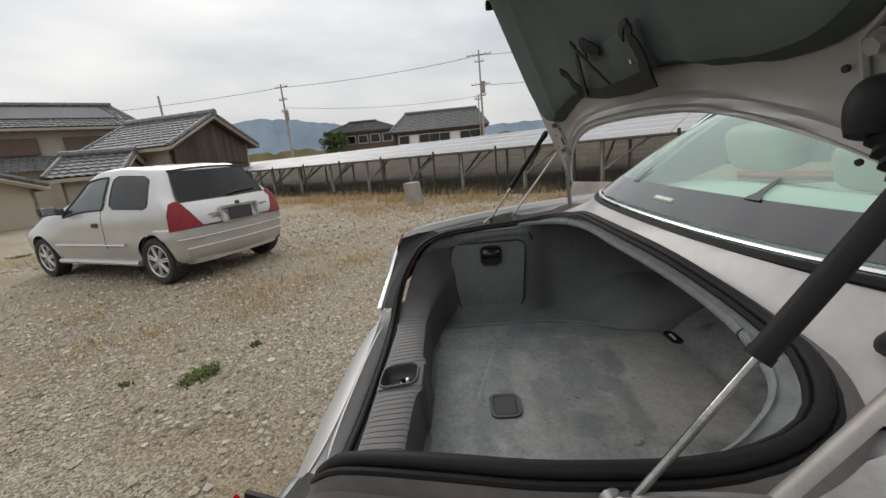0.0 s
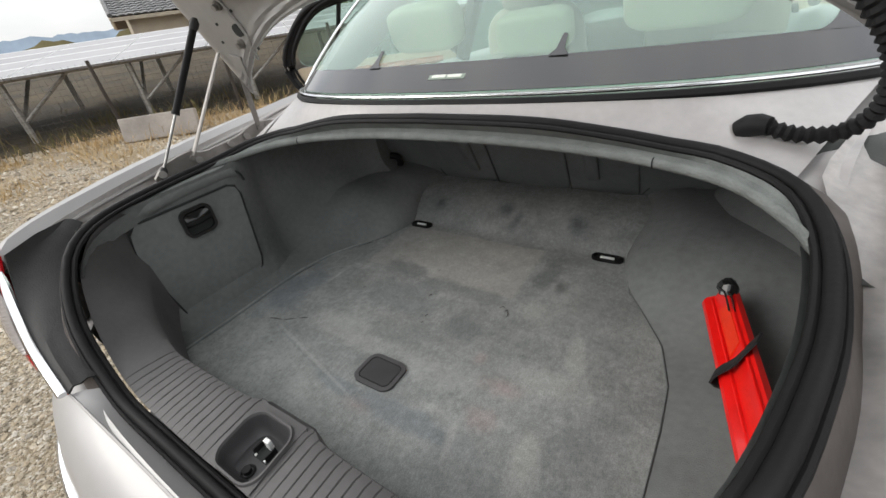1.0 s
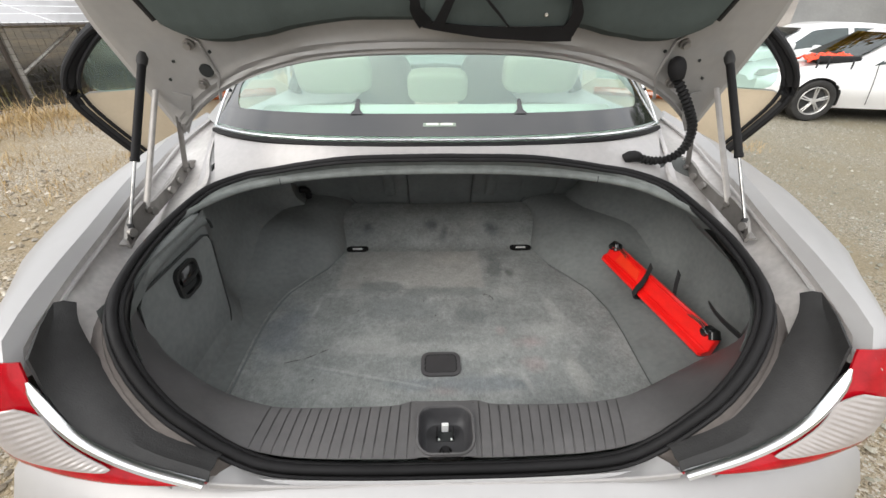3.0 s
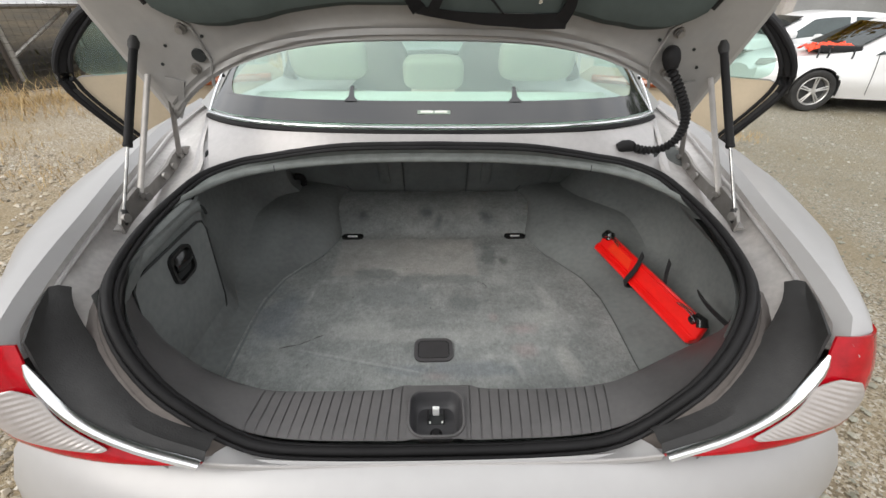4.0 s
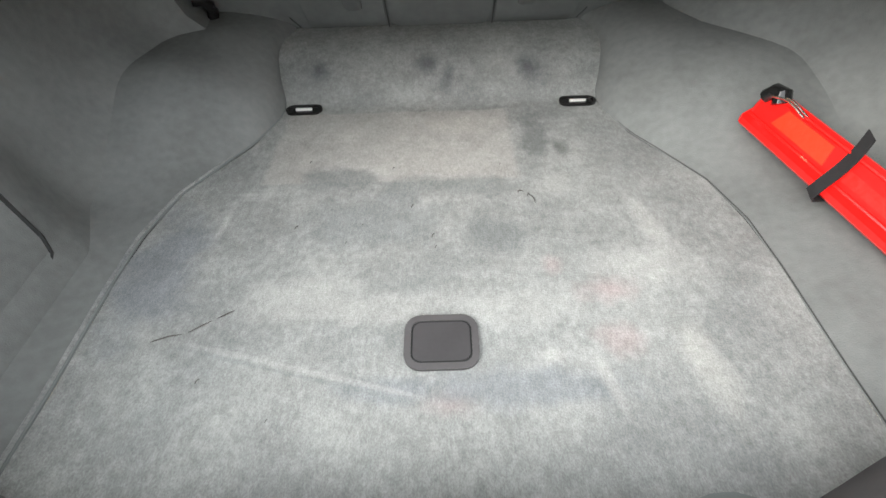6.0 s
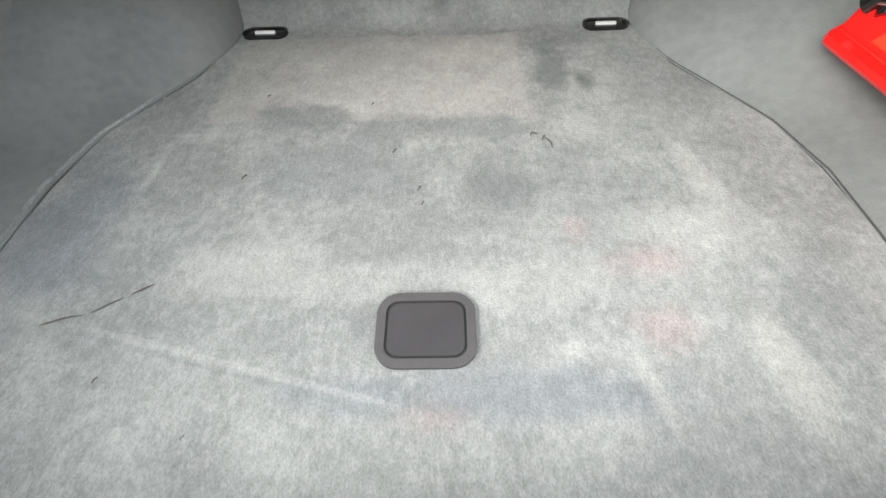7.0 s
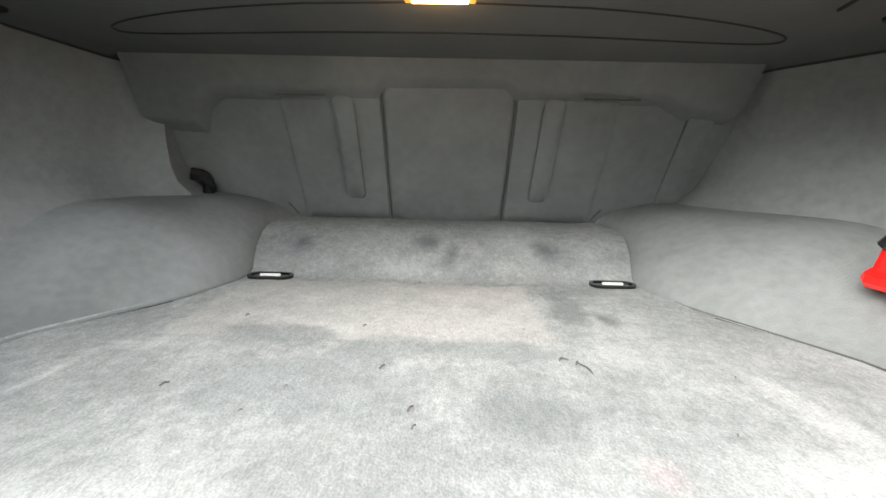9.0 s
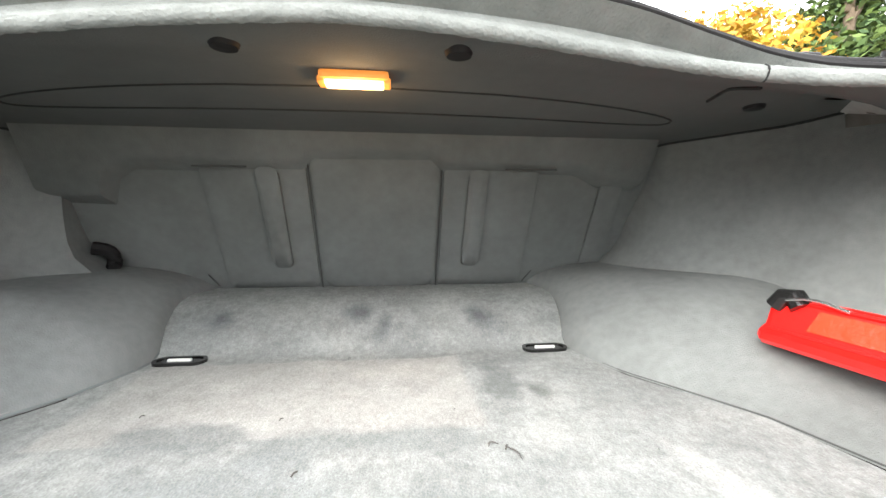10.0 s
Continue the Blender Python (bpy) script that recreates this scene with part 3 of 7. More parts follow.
for side in (1, -1):
    ci, co, fg, wa, sk = (flip(spline(c, 26), side) for c in (CROWN_IN, CROWN_OUT, FLOOR_G, WAIST, SKIRT))
    lip = [p - Vector((side * 0.005, 0, 0.014)) for p in ci]
    top = [a.lerp(b, 0.5) + Vector((0, 0, 0.012)) for a, b in zip(ci, co)]
    shoulder = [a.lerp(b, 0.35) + Vector((side * 0.014, 0, 0)) for a, b in zip(co, wa)]
    fender = part("rear_wing", loft([spline(q, 27) for q in zip(lip, ci, top, co, shoulder, wa, sk)]), PAINT, saloon, "silver painted rear wing with dusty crown", True)
    part("wing_end", loft([[ci[0], top[0], co[0]], [ci[0] - Vector((side * 0.004, -0.004, 0.012)), ci[0].lerp(co[0], 0.5) - Vector((0, -0.002, 0.016)), co[0] - Vector((0, -0.004, 0.014))]]), PAINT, fender, "", True)
    step = [a.lerp(b, 0.5) + Vector((side * 0.006, 0, -0.004)) for a, b in zip(lip, fg)]
    edge = [rim_out(p, 0.034, shallow(p, 0.055)) for p in sorted(RIM_LOOP, key=lambda q: q.y) if (p.x - CX) * side > 0.5 and 0.03 < p.y < 0.53]
    wall = spline(edge + flip([(0.612, 0.60, 0.968), (0.648, 0.70, 0.996), (0.69, 0.86, 1.036), (0.71, 0.96, 1.08)], side), 26)
    part("wing_bead", tube([a.lerp(b, 0.42) + Vector((side * 0.002, 0, 0.002)) for a, b in zip(lip, fg)], 0.0042, 6), PAINT_IN, fender, "", True)
    part("boot_gutter", loft([lip, step, fg, [a.lerp(b, 0.5) - Vector((0, 0, 0.004)) for a, b in zip(fg, wall)], wall]), PAINT_GUT, saloon, "dusty silver gutter beside the boot opening", True)
    # black cover between lamp and opening
    CHROME_L = [(0.362, -0.070, 0.734), (0.455, -0.061, 0.771), (0.525, -0.047, 0.814), (0.568, -0.028, 0.872), (0.588, -0.008, 0.930)]
    inner = [(0.361, -0.030, 0.737), (0.445, -0.003, 0.778), (0.540, 0.042, 0.857), (0.600, 0.092, 0.905), (0.626, 0.13, 0.922)]
    mid = [(0.3615, -0.050, 0.739), (0.458, -0.034, 0.785), (0.535, 0.0, 0.850), (0.60, 0.05, 0.912), (0.642, 0.11, 0.937)]
    a, b, c = (flip(spline(q, 18), side) for q in (CHROME_L, mid, inner))
    part("boot_side_cover", thicken(loft([a, [p.lerp(q, 0.5) + Vector((0, 0, 0.006)) for p, q in zip(a, b)], b, [p.lerp(q, 0.5) + Vector((0, 0, 0.004)) for p, q in zip(b, c)], c]), 0.004), PLASTIC_B, saloon, "black grained plastic cover beside the tail lamp", True)
    # tail lamp
    ch = flip(spline(CHROME_L, 22), side)
    rim_l = flip(spline([(0.372, -0.076, 0.735), (0.45, -0.074, 0.735), (0.54, -0.060, 0.733), (0.62, -0.036, 0.735), (0.69, -0.004, 0.748), (0.715, 0.022, 0.80), (0.715, 0.036, 0.86), (0.69, 0.036, 0.922)], 22), side)

    def lens(i, t, lift=0.0):
        f = i * 21
        k = min(20, int(f))
        a, b = ch[k].lerp(ch[k + 1], f - k), rim_l[k].lerp(rim_l[k + 1], f - k)
        w = (b - a).length
        return a.lerp(b, t) + Vector((side * 0.35, -0.8, 0.25)) * (w * 0.28 * math.sin(math.pi * min(1, t * 0.92 + 0.08)) + lift)

    def proud(i, t, lift):
        """A point that stands square off the lens."""
        n = (lens(i + 0.01, t) - lens(i - 0.01, t)).cross(lens(i, t + 0.02) - lens(i, t - 0.02)).normalized()
        return lens(i, t) + (n if n.dot(Vector((side * 0.35, -0.8, 0.25))) > 0 else -n) * lift

    lamp = part("tail_lamp", thicken(loft([[lens(i / 28, t / 10) for t in range(11)] for i in range(29)]), 0.004), REDLENS, saloon, "red and clear ribbed tail lamp", True)
    part("lamp_surround", tube([p + Vector((side * 0.003, -0.008, 0.004)) for p in ch[:20]], 0.0085, 8, squash=0.7, radii=[0.0085] * 17 + [0.008, 0.006, 0.002]), CHROME, lamp, "chrome strip along the lamp", True)
    rows = []
    for k in range(73):
        q = k / 72
        i = 0.36 + 0.45 * q
        grow = min(1, q ** 0.6) * (1 if q < 0.80 else max(0.3, 1 - ((q - 0.80) / 0.2) ** 2 * 0.7))
        ridge = 0.0010 if k % 4 > 1 else 0.0
        rows.append([proud(i, 0.16 + 0.05 * q + (t / 8 - 0.5) * (0.05 + 0.37 * grow), 0.0072 + ridge * math.sin(math.pi * t / 8)) for t in range(9)])
    part("clear_lens", thicken(loft(rows), 0.002), CLEARLENS, lamp, "ribbed clear indicator lens", True)

# deck panel between the boot and the back glass
front_rim = [rim_out(p, 0.020, 0.014) for p in RIM_LOOP if p.y > 0.535]
front_rim.sort(key=lambda p: math.atan2(p.x - CX, p.y - 0.30))
deck_a = spline(front_rim, 41)
WIN_BASE = [Vector((CX + 0.69 * u, 0.632 + 0.06 * u * u + 0.165 * u**4, 1.056 - 0.012 * u**4)) for u in [k / 20 - 1 for k in range(41)]]
deck_b = [p + Vector((0, -0.012, -0.012)) for p in WIN_BASE]
deck_m = [a.lerp(b, 0.45) + Vector((0, 0, 0.006)) for a, b in zip(deck_a, deck_b)]
deck_c = [a.lerp(b, 0.85) + Vector((0, 0, 0.008)) for a, b in zip(deck_a, deck_b)]
part("rear_deck", loft([deck_a, deck_m, deck_c, deck_b]), PAINT_IN, saloon, "silver deck panel under the back glass", True)
for side in (1, -1):
    d_in = flip(spline([(0.566, 0.545, 0.945), (0.597, 0.63, 0.966), (0.637, 0.73, 0.994), (0.685, 0.845, 1.028)], 12), side)
    d_out = flip(spline([(0.628, 0.535, 0.942), (0.645, 0.63, 0.976), (0.672, 0.73, 1.0), (0.704, 0.862, 1.036)], 12), side)
    part("deck_flange", loft([d_in, [a.lerp(b, 0.5) - Vector((0, 0, 0.003)) for a, b in zip(d_in, d_out)], d_out]), PAINT_IN, saloon, "", True)
# back glass
def glass_row(v, lift=0.0, w=1.0):
    out = []
    for k in range(41):
        u = (k / 20 - 1) * w
        low = Vector((CX + 0.685 * u, 0.64 + 0.06 * u * u + 0.165 * u**4, 1.064 - 0.012 * u**4))
        high = Vector((CX + 0.545 * u, 1.19 + 0.05 * u * u + 0.05 * u**4, 1.362 - 0.035 * u * u))
        p = low.lerp(high, v)
        p.z += 0.035 * math.sin(math.pi * v) + lift
        out.append(p)
    return out


back_glass = part("back_glass", loft([glass_row(v / 8) for v in range(9)]), GLASS_G, saloon, "green-tinted heated back glass", True)
back_glass.visible_shadow = False
part("black_border", thicken(loft([glass_row(v, 0.003) for v in (0.0, 0.04, 0.075, 0.112)]), 0.0015), FRIT, back_glass, "black printed border", True)
for w0, w1 in ((0.95, 1.0), (-1.0, -0.95)):
    rows = []
    for v in range(9):
        full = glass_row(v / 8, 0.003)
        i0, i1 = round((w0 + 1) * 20), round((w1 + 1) * 20)
        rows.append(full[i0 : i1 + 1])
    part("black_border", thicken(loft(rows), 0.0015), FRIT, back_glass, "", True)
part("black_border", thicken(loft([glass_row(v, 0.003) for v in (0.94, 0.97, 1.0)]), 0.0015), FRIT, back_glass, "", True)
def glass_pt(u, v, lift):
    low = Vector((CX + 0.685 * u, 0.64 + 0.06 * u * u + 0.165 * u**4, 1.064 - 0.012 * u**4))
    high = Vector((CX + 0.545 * u, 1.19 + 0.05 * u * u + 0.05 * u**4, 1.362 - 0.035 * u * u))
    return low.lerp(high, v) + Vector((0, 0, 0.035 * math.sin(math.pi * v) + lift))


for sg in (1, -1):
    # rounded lower corners of the printed border
    arc = [(0.955 - 0.085 * (1 - math.sin(radians(9 * k))), 0.108 + 0.20 * (1 - math.cos(radians(9 * k)))) for k in range(11)]
    rows = [[glass_pt(sg * (u + (0.962 - u) * t), v + (0.104 - v) * t, 0.0036) for u, v in arc] for t in (0, 0.5, 1.0)]
    part("border_corner", thicken(loft(rows), 0.001), FRIT, back_glass, "", True)
for xc in (-0.224, 0.222):
    # pointed teeth of the printed border
    u0 = xc / 0.66
    base = [Vector((CX + xc + dx, 0, 0)) for dx in (-0.017, -0.008, -0.004, 0.004, 0.008, 0.017)]
    hts = (0.112, 0.128, 0.185, 0.185, 0.128, 0.112)
    lo, hi = [], []
    for bx, h in zip(base, hts):
        u = (bx.x - CX) / 0.67
        for lst, v in ((lo, 0.106), (hi, h)):
            l2 = Vector((bx.x, 0.64 + 0.06 * u * u, 1.064)).lerp(Vector((bx.x, 1.19 + 0.05 * u * u, 1.362 - 0.035 * u * u)), v)
            l2.z += 0.035 * math.sin(math.pi * v) + 0.0045
            lst.append(l2)
    part("border_tooth", thicken(loft([lo, hi]), 0.0015), FRIT, back_glass, "", False)
part("chrome_trim", tube([p + Vector((0, 0.0, 0.004)) for p in WIN_BASE], 0.006, 8, squash=0.6), CHROME, back_glass, "bright metal window trim", True)
for side in (1, -1):
    pts = flip([(0.69, 0.857, 1.044), (0.675, 0.93, 1.115), (0.64, 1.05, 1.215), (0.60, 1.17, 1.30), (0.565, 1.29, 1.35)], side)
    part("chrome_trim", tube(spline(pts, 14), 0.0045, 8), CHROME, back_glass, "", True)
part("rubber_gasket", tube([p + Vector((0, -0.011, -0.007)) for p in WIN_BASE], 0.008, 6), RUBBER, back_glass, "", True)
lab_m = Matrix.Translation((CX, 0.672, 1.0905)) @ Matrix.Rotation(radians(31), 4, "X")
sticker = part("dealer_sticker", box(0, 0, 0, 0.088, 0.016, 0.001, m=lab_m), mat("sticker_green_grey", (0.25, 0.30, 0.25), 0.6, 0, 0.05, 30), back_glass, "small oblong window sticker")
for k in range(2):
    part("sticker_bar", box(-0.019 + 0.038 * k, 0, 0.001, 0.034, 0.008, 0.0008, m=lab_m), mat("sticker_letter", (0.7, 0.74, 0.66), 0.6, 0, 0.05, 30), sticker)

# bumper and rear panel
def bump_row(y0, z, grow, tuck=0.0):
    out = []
    for k in range(33):
        u = k / 16 - 1
        out.append(Vector((CX + (0.60 + grow) * u + 0.155 * u**3, y0 + 0.02 * u * u + (0.13 - tuck) * abs(u) ** 5, z - 0.02 * u**4)))
    return out


bumper = part("rear_bumper", loft([bump_row(-0.062, 0.712, -0.03), bump_row(-0.075, 0.709, -0.02), bump_row(-0.10, 0.698, 0.0), bump_row(-0.135, 0.66, 0.02), bump_row(-0.155, 0.60, 0.035), bump_row(-0.165, 0.54, 0.04), bump_row(-0.155, 0.42, 0.04), bump_row(-0.12, 0.28, 0.02)]), PAINT, saloon, "silver rear bumper with small scuffs", True)
part("bumper_chrome", tube(spline([p + Vector((0, -0.003, 0)) for p in bump_row(-0.165, 0.545, 0.045) if 0.33 < p.x - CX < 0.745], 48), 0.014, 10), CHROME, bumper, "chrome bumper blade", True)
part("bumper_chrome", tube(spline([p + Vector((0, -0.003, 0)) for p in bump_row(-0.165, 0.545, 0.045) if 0.33 < CX - p.x < 0.745], 48), 0.014, 10), CHROME, bumper, "chrome bumper blade", True)
sill_out = [rim_out(p, 0.014, 0.006) for p in RIM_LOOP if p.y < 0.0 and abs(p.x - CX) < 0.358]
sill_out.sort(key=lambda p: p.x)
so = spline(sill_out, 33)
panel_low = [Vector((CX + 0.364 * (k / 16 - 1), -0.070 + 0.004 * (1 - (k / 16 - 1) ** 2), 0.731 - 0.022 * (1 - (k / 16 - 1) ** 4))) for k in range(33)]
part("rear_panel", loft([so, [a.lerp(b, 0.5) + Vector((0, 0, 0.004)) for a, b in zip(so, panel_low)], panel_low, [p + Vector((0, -0.002, -0.010)) for p in panel_low]]), PAINT, saloon, "silver panel under the boot sill", True)
part("panel_crease", tube([p + Vector((0, -0.001, 0.0015)) for p in panel_low], 0.0022, 6), PAINT_IN, saloon, "", True)
part("boot_tub", thicken(loft([[(-0.72, -0.04, 0.34), (0.74, -0.04, 0.34)], [(-0.72, 1.2, 0.34), (0.74, 1.2, 0.34)]]), 0.01), CABIN, saloon)

# ---- boot interior ----
Z0 = 0.59
SEAMX = [(0.49, 0.10), (0.49, 0.25), (0.495, 0.40), (0.493, 0.50), (0.468, 0.60), (0.415, 0.69), (0.38, 0.745), (0.348, 0.84), (0.345, 0.89), (0.360, 0.94), (0.372, 1.0), (0.368, 1.06), (0.345, 1.115)]


def ramp_z(y):
    """Height of the boot floor, which climbs behind the lashing rings."""
    if y < 0.868:
        return Z0
    t = max(0, (y - 0.885) / 0.225)
    ease = min(1, (y - 0.868) / 0.05)
    return Z0 + 0.012 * ease * ease * (3 - 2 * ease) + 0.066 * t + 0.02 * math.sin(math.pi * min(1, t))


def seam_x(y):
    for (xa, ya), (xb, yb) in zip(SEAMX, SEAMX[1:]):
        if y <= yb:
            f = (y - ya) / (yb - ya)
            return xa + (xb - xa) * max(0, f)
    return SEAMX[-1][0]


rows = []
for i in range(61):
    y = 0.10 + 1.015 * i / 60
    w = seam_x(y)
    rows.append([(CX + w * (k / 20 - 1), y, ramp_z(y) + 0.0025 * noise.noise((k * 0.3, y * 9, 0))) for k in range(41)])
floor_carpet = part("floor_carpet", loft(rows), FLOORCARPET, saloon, "worn grey-green carpet with pale stains and scuffs", True)


def between(table, v):
    """Straight lines between the pairs of a table."""
    for (a, p), (b, q) in zip(table, table[1:]):
        if v <= b:
            return p + (q - p) * max(0, (v - a) / (b - a))
    return table[-1][1]


def wall_x(y, side):
    if side < 0:
        return between([(0.455, 0.567), (0.485, 0.580), (0.56, 0.622), (0.80, 0.635), (0.955, 0.600), (0.985, 0.535), (1.09, 0.550), (1.2, 0.55)], y)
    return between([(0.10, 0.66), (0.30, 0.705), (0.50, 0.72), (0.70, 0.715), (0.80, 0.695), (0.94, 0.570), (1.03, 0.535), (1.09, 0.537), (1.2, 0.53)], y)


def ceil_at(x, y):
    """Height of the felt ceiling under the parcel shelf: flat at the back, arched along its front edge."""
    flat = 0.992 - 0.063 * (y - 0.573)
    front = between([(0, 0.992), (0.3, 0.972), (0.42, 0.962), (0.53, 0.948), (0.585, 0.938), (0.61, 0.930), (0.64, 0.915), (0.72, 0.898)], abs(x))
    w = min(1, max(0, (0.69 - y) / 0.13))
    w = w * w * (3 - 2 * w)
    return flat + (front - flat) * w


for side in (1, -1):
    rows = []
    for i in range(41):
        y = 0.10 + 1.015 * i / 40
        s, xw, zb = seam_x(y), wall_x(y, side), ramp_z(y)
        arch = min(1, max(0, (y - 0.55) / 0.30))
        arch = arch * arch * (3 - 2 * arch)
        top = (0.645 if side > 0 else 0.604) * (1 - arch) + 0.722 * arch
        r = []
        for k in range(9):
            f = k / 8
            bulge = f ** (1.0 - 0.55 * arch) if k else 0
            x = s + (xw - (0.03 if side > 0 else 0.03 - 0.016 * (1 - arch)) - s) * (f * (1 - arch) + (1 - math.cos(f * math.pi / 2)) ** 0.9 * arch)
            z = zb + (top - zb) * (f ** (0.9 if side > 0 else 1.3) * (1 - arch) + math.sin(f * math.pi / 2) * arch)
            r.append((x, y, z))
        lid_z = ceil_at(xw, y) + 0.003 if y > 0.43 else (0.895 if side > 0 else 0.926 + 0.03 * y)
        for k in range(1, 10):
            f = k / 9
            r.append((xw - 0.03 * (1 - min(1, f * 5)) ** 2 + 0.012 * math.sin(math.pi * f), y, top + (lid_z - top) * f))
        rows.append(r)
    part("side_lining", loft([flip(r, side) for r in rows]), CARPET_WALL, saloon, "grey felt side lining over the wheel arch", True)
    # lining strip that closes the side against the seal
    p_in = [rim_out(p, -0.020, 0.016) for p in flip([q for q in rim_r if q.z > 0.86 and q.x > 0.50 and q.y < 0.46], side)]
    q_in = [Vector((CX + side * (wall_x(min(p.y, 1.1), side) + 0.012), p.y, p.z - (0.062 if side > 0 else 0.03))) for p in p_in]
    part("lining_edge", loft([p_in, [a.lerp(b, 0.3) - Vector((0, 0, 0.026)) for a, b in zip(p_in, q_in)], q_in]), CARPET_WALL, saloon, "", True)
    # raised seam along the floor
    part("carpet_seam", tube([(CX + side * (seam_x(y) + 0.002), y, ramp_z(y) + 0.002) for y in [0.11 + 0.78 * k / 40 for k in range(41)]], 0.0010 if side > 0 else 0.002, 6), GROOVE if side > 0 else CARPET, saloon, "", True)
    if side < 0:
        part("seam_piping", tube([(CX - seam_x(y) - 0.008, y, ramp_z(y) + 0.002) for y in [0.13 + 0.73 * k / 50 for k in range(51)]], 0.0032, 6), FLOORCARPET, saloon, "", True)
    # lashing rings
    rx = CX + side * 0.302
    pocket = part("lashing_ring", prism([(rx + u, 0.866 + v) for u, v in round_rect(0.072, 0.030, 0.0145)], "z", Z0 + 0.001, Z0 + 0.004), GLOSSBLACK, saloon, "black recessed cup with chrome lashing bar", True)
    part("ring_bar", box(rx, 0.865, Z0 + 0.005, 0.036, 0.0065, 0.006, bevel=0.0022), METAL_GLINT, pocket, "bright chrome bar")
    part("cup_lip", ring_frame([(rx + u, 0.866 + v) for u, v in round_rect(0.080, 0.036, 0.017)], [(rx + u, 0.866 + v) for u, v in round_rect(0.068, 0.026, 0.0125)], "z", Z0 + 0.001, Z0 + 0.006), GLOSSBLACK, pocket, "", True)

# front apron under the sill
part("floor_front", loft([[(-0.56, 0.02, 0.60), (0.70, 0.02, 0.60)], [(-0.56, 0.12, 0.589), (0.70, 0.12, 0.589)]]), CARPET, saloon)

# lift handle in the floor
hx, hy = CX - 0.004, 0.296
handle = part("lift_handle", ring_frame([(hx + u, hy + v) for u, v in round_rect(0.098, 0.078, 0.022)], [(hx + u, hy + v) for u, v in round_rect(0.080, 0.060, 0.013)], "z", Z0, Z0 + 0.005), HANDLE_P, saloon, "dark plastic lift handle in the carpet", True)
part("handle_gap", prism([(hx + u, hy + v) for u, v in round_rect(0.081, 0.061, 0.013)], "z", Z0, Z0 + 0.0032), SEAM, handle)
part("pull_flap", prism([(hx + u, hy + v) for u, v in round_rect(0.0748, 0.0548, 0.0115)], "z", Z0, Z0 + 0.0046), HANDLE_D, handle, "", True)

# seat back and its panels
def seat_pt(x, z, proud=0.0):
    t = (z - 0.667) / 0.283
    return (CX + x, 1.112 - 0.15 * t - proud, z + 0.35 * proud)


def seat_panel(x0, x1, z0, z1, proud, r=0.02, name="seat_back_panel", material=None, top_x=0.0, soft=0.010):
    outl = [(u, v) for u, v in round_rect(x1 - x0, z1 - z0, r, 4)]
    cxm, czm = (x0 + x1) / 2, (z0 + z1) / 2
    rows = []
    for sc, pr in ((1.0, -0.002), (1.0, proud * 0.7), (1 - soft / (x1 - x0), proud)):
        rows.append([seat_pt(cxm + u * sc + (top_x * (v / (z1 - z0) + 0.5) * (1 if u > 0 else -1)), czm + v * sc, pr) for u, v in outl])
    bm = loft(rows, ring=True)
    bm.verts.ensure_lookup_table()
    bm.faces.new(bm.verts[-len(outl):])
    return part(name, bm, material or CARPET_SEAT, saloon, "", True)


part("seat_back", loft([[seat_pt(-0.64 + 1.28 * k / 20, 0.60 + 0.41 * j / 8) for k in range(21)] for j in range(9)]), CARPET_SEAT, saloon, "grey felt backs of the folding rear seats", True)
seat_panel(-0.115, 0.127, 0.664, 0.952, 0.010, 0.03)
seat_panel(-0.312, -0.124, 0.668, 0.945, 0.012, 0.015, soft=0.022)
seat_panel(0.136, 0.325, 0.668, 0.945, 0.012, 0.015, soft=0.022)
for xa, xb in ((-0.212, -0.172), (0.184, 0.222)):
    seat_panel(xa, xb, 0.712, 0.905, 0.036, 0.012, "seat_back_rib", soft=0.018)
seat_panel(0.462, 0.512, 0.70, 0.895, 0.014, 0.014, "seat_back_rib", soft=0.022)
for x in (-0.119, 0.131):
    part("panel_gap", tube([seat_pt(x, z, 0.009) for z in (0.664, 0.75, 0.85, 0.935)], 0.0013, 6), GROOVE, saloon)
for sg in (1, -1):
    part("panel_gap", tube(spline([seat_pt(sg * 0.352, 0.700, 0.004), seat_pt(sg * 0.342, 0.686, 0.010), seat_pt(sg * 0.333, 0.672, 0.012)], 8), 0.0014, 6), GROOVE, saloon)
# header beam over the seat backs, stepped at both ends
beam = [(-0.56, 1.02), (-0.575, 0.850), (-0.475, 0.846), (-0.452, 0.890), (-0.42, 0.908), (-0.30, 0.907), (-0.130, 0.907), (-0.108, 0.926), (0.108, 0.928), (0.130, 0.910), (0.40, 0.909), (0.452, 0.886), (0.534, 0.880), (0.545, 1.02)]
bm = bmesh.new()
fr = [bm.verts.new(seat_pt(x, z + 0.008, 0.042)) for x, z in beam]
lo = [bm.verts.new(seat_pt(x, z, 0.034)) for x, z in beam]
bk = [bm.verts.new(seat_pt(x, z, -0.01)) for x, z in beam]
bm.faces.new(fr)
for i in range(len(beam)):
    j = (i + 1) % len(beam)
    bm.faces.new((fr[i], fr[j], lo[j], lo[i]))
    bm.faces.new((lo[i], lo[j], bk[j], bk[i]))
part("header_panel", bm, CARPET_SEAT, saloon, "grey felt header over the seat backs", True)
for xa, xb, z in ((-0.31, -0.22, 0.902), (0.25, 0.35, 0.904)):
    part("latch_slot", box(*seat_pt((xa + xb) / 2, z - 0.004, 0.040), xb - xa, 0.003, 0.003), GROOVE, saloon)
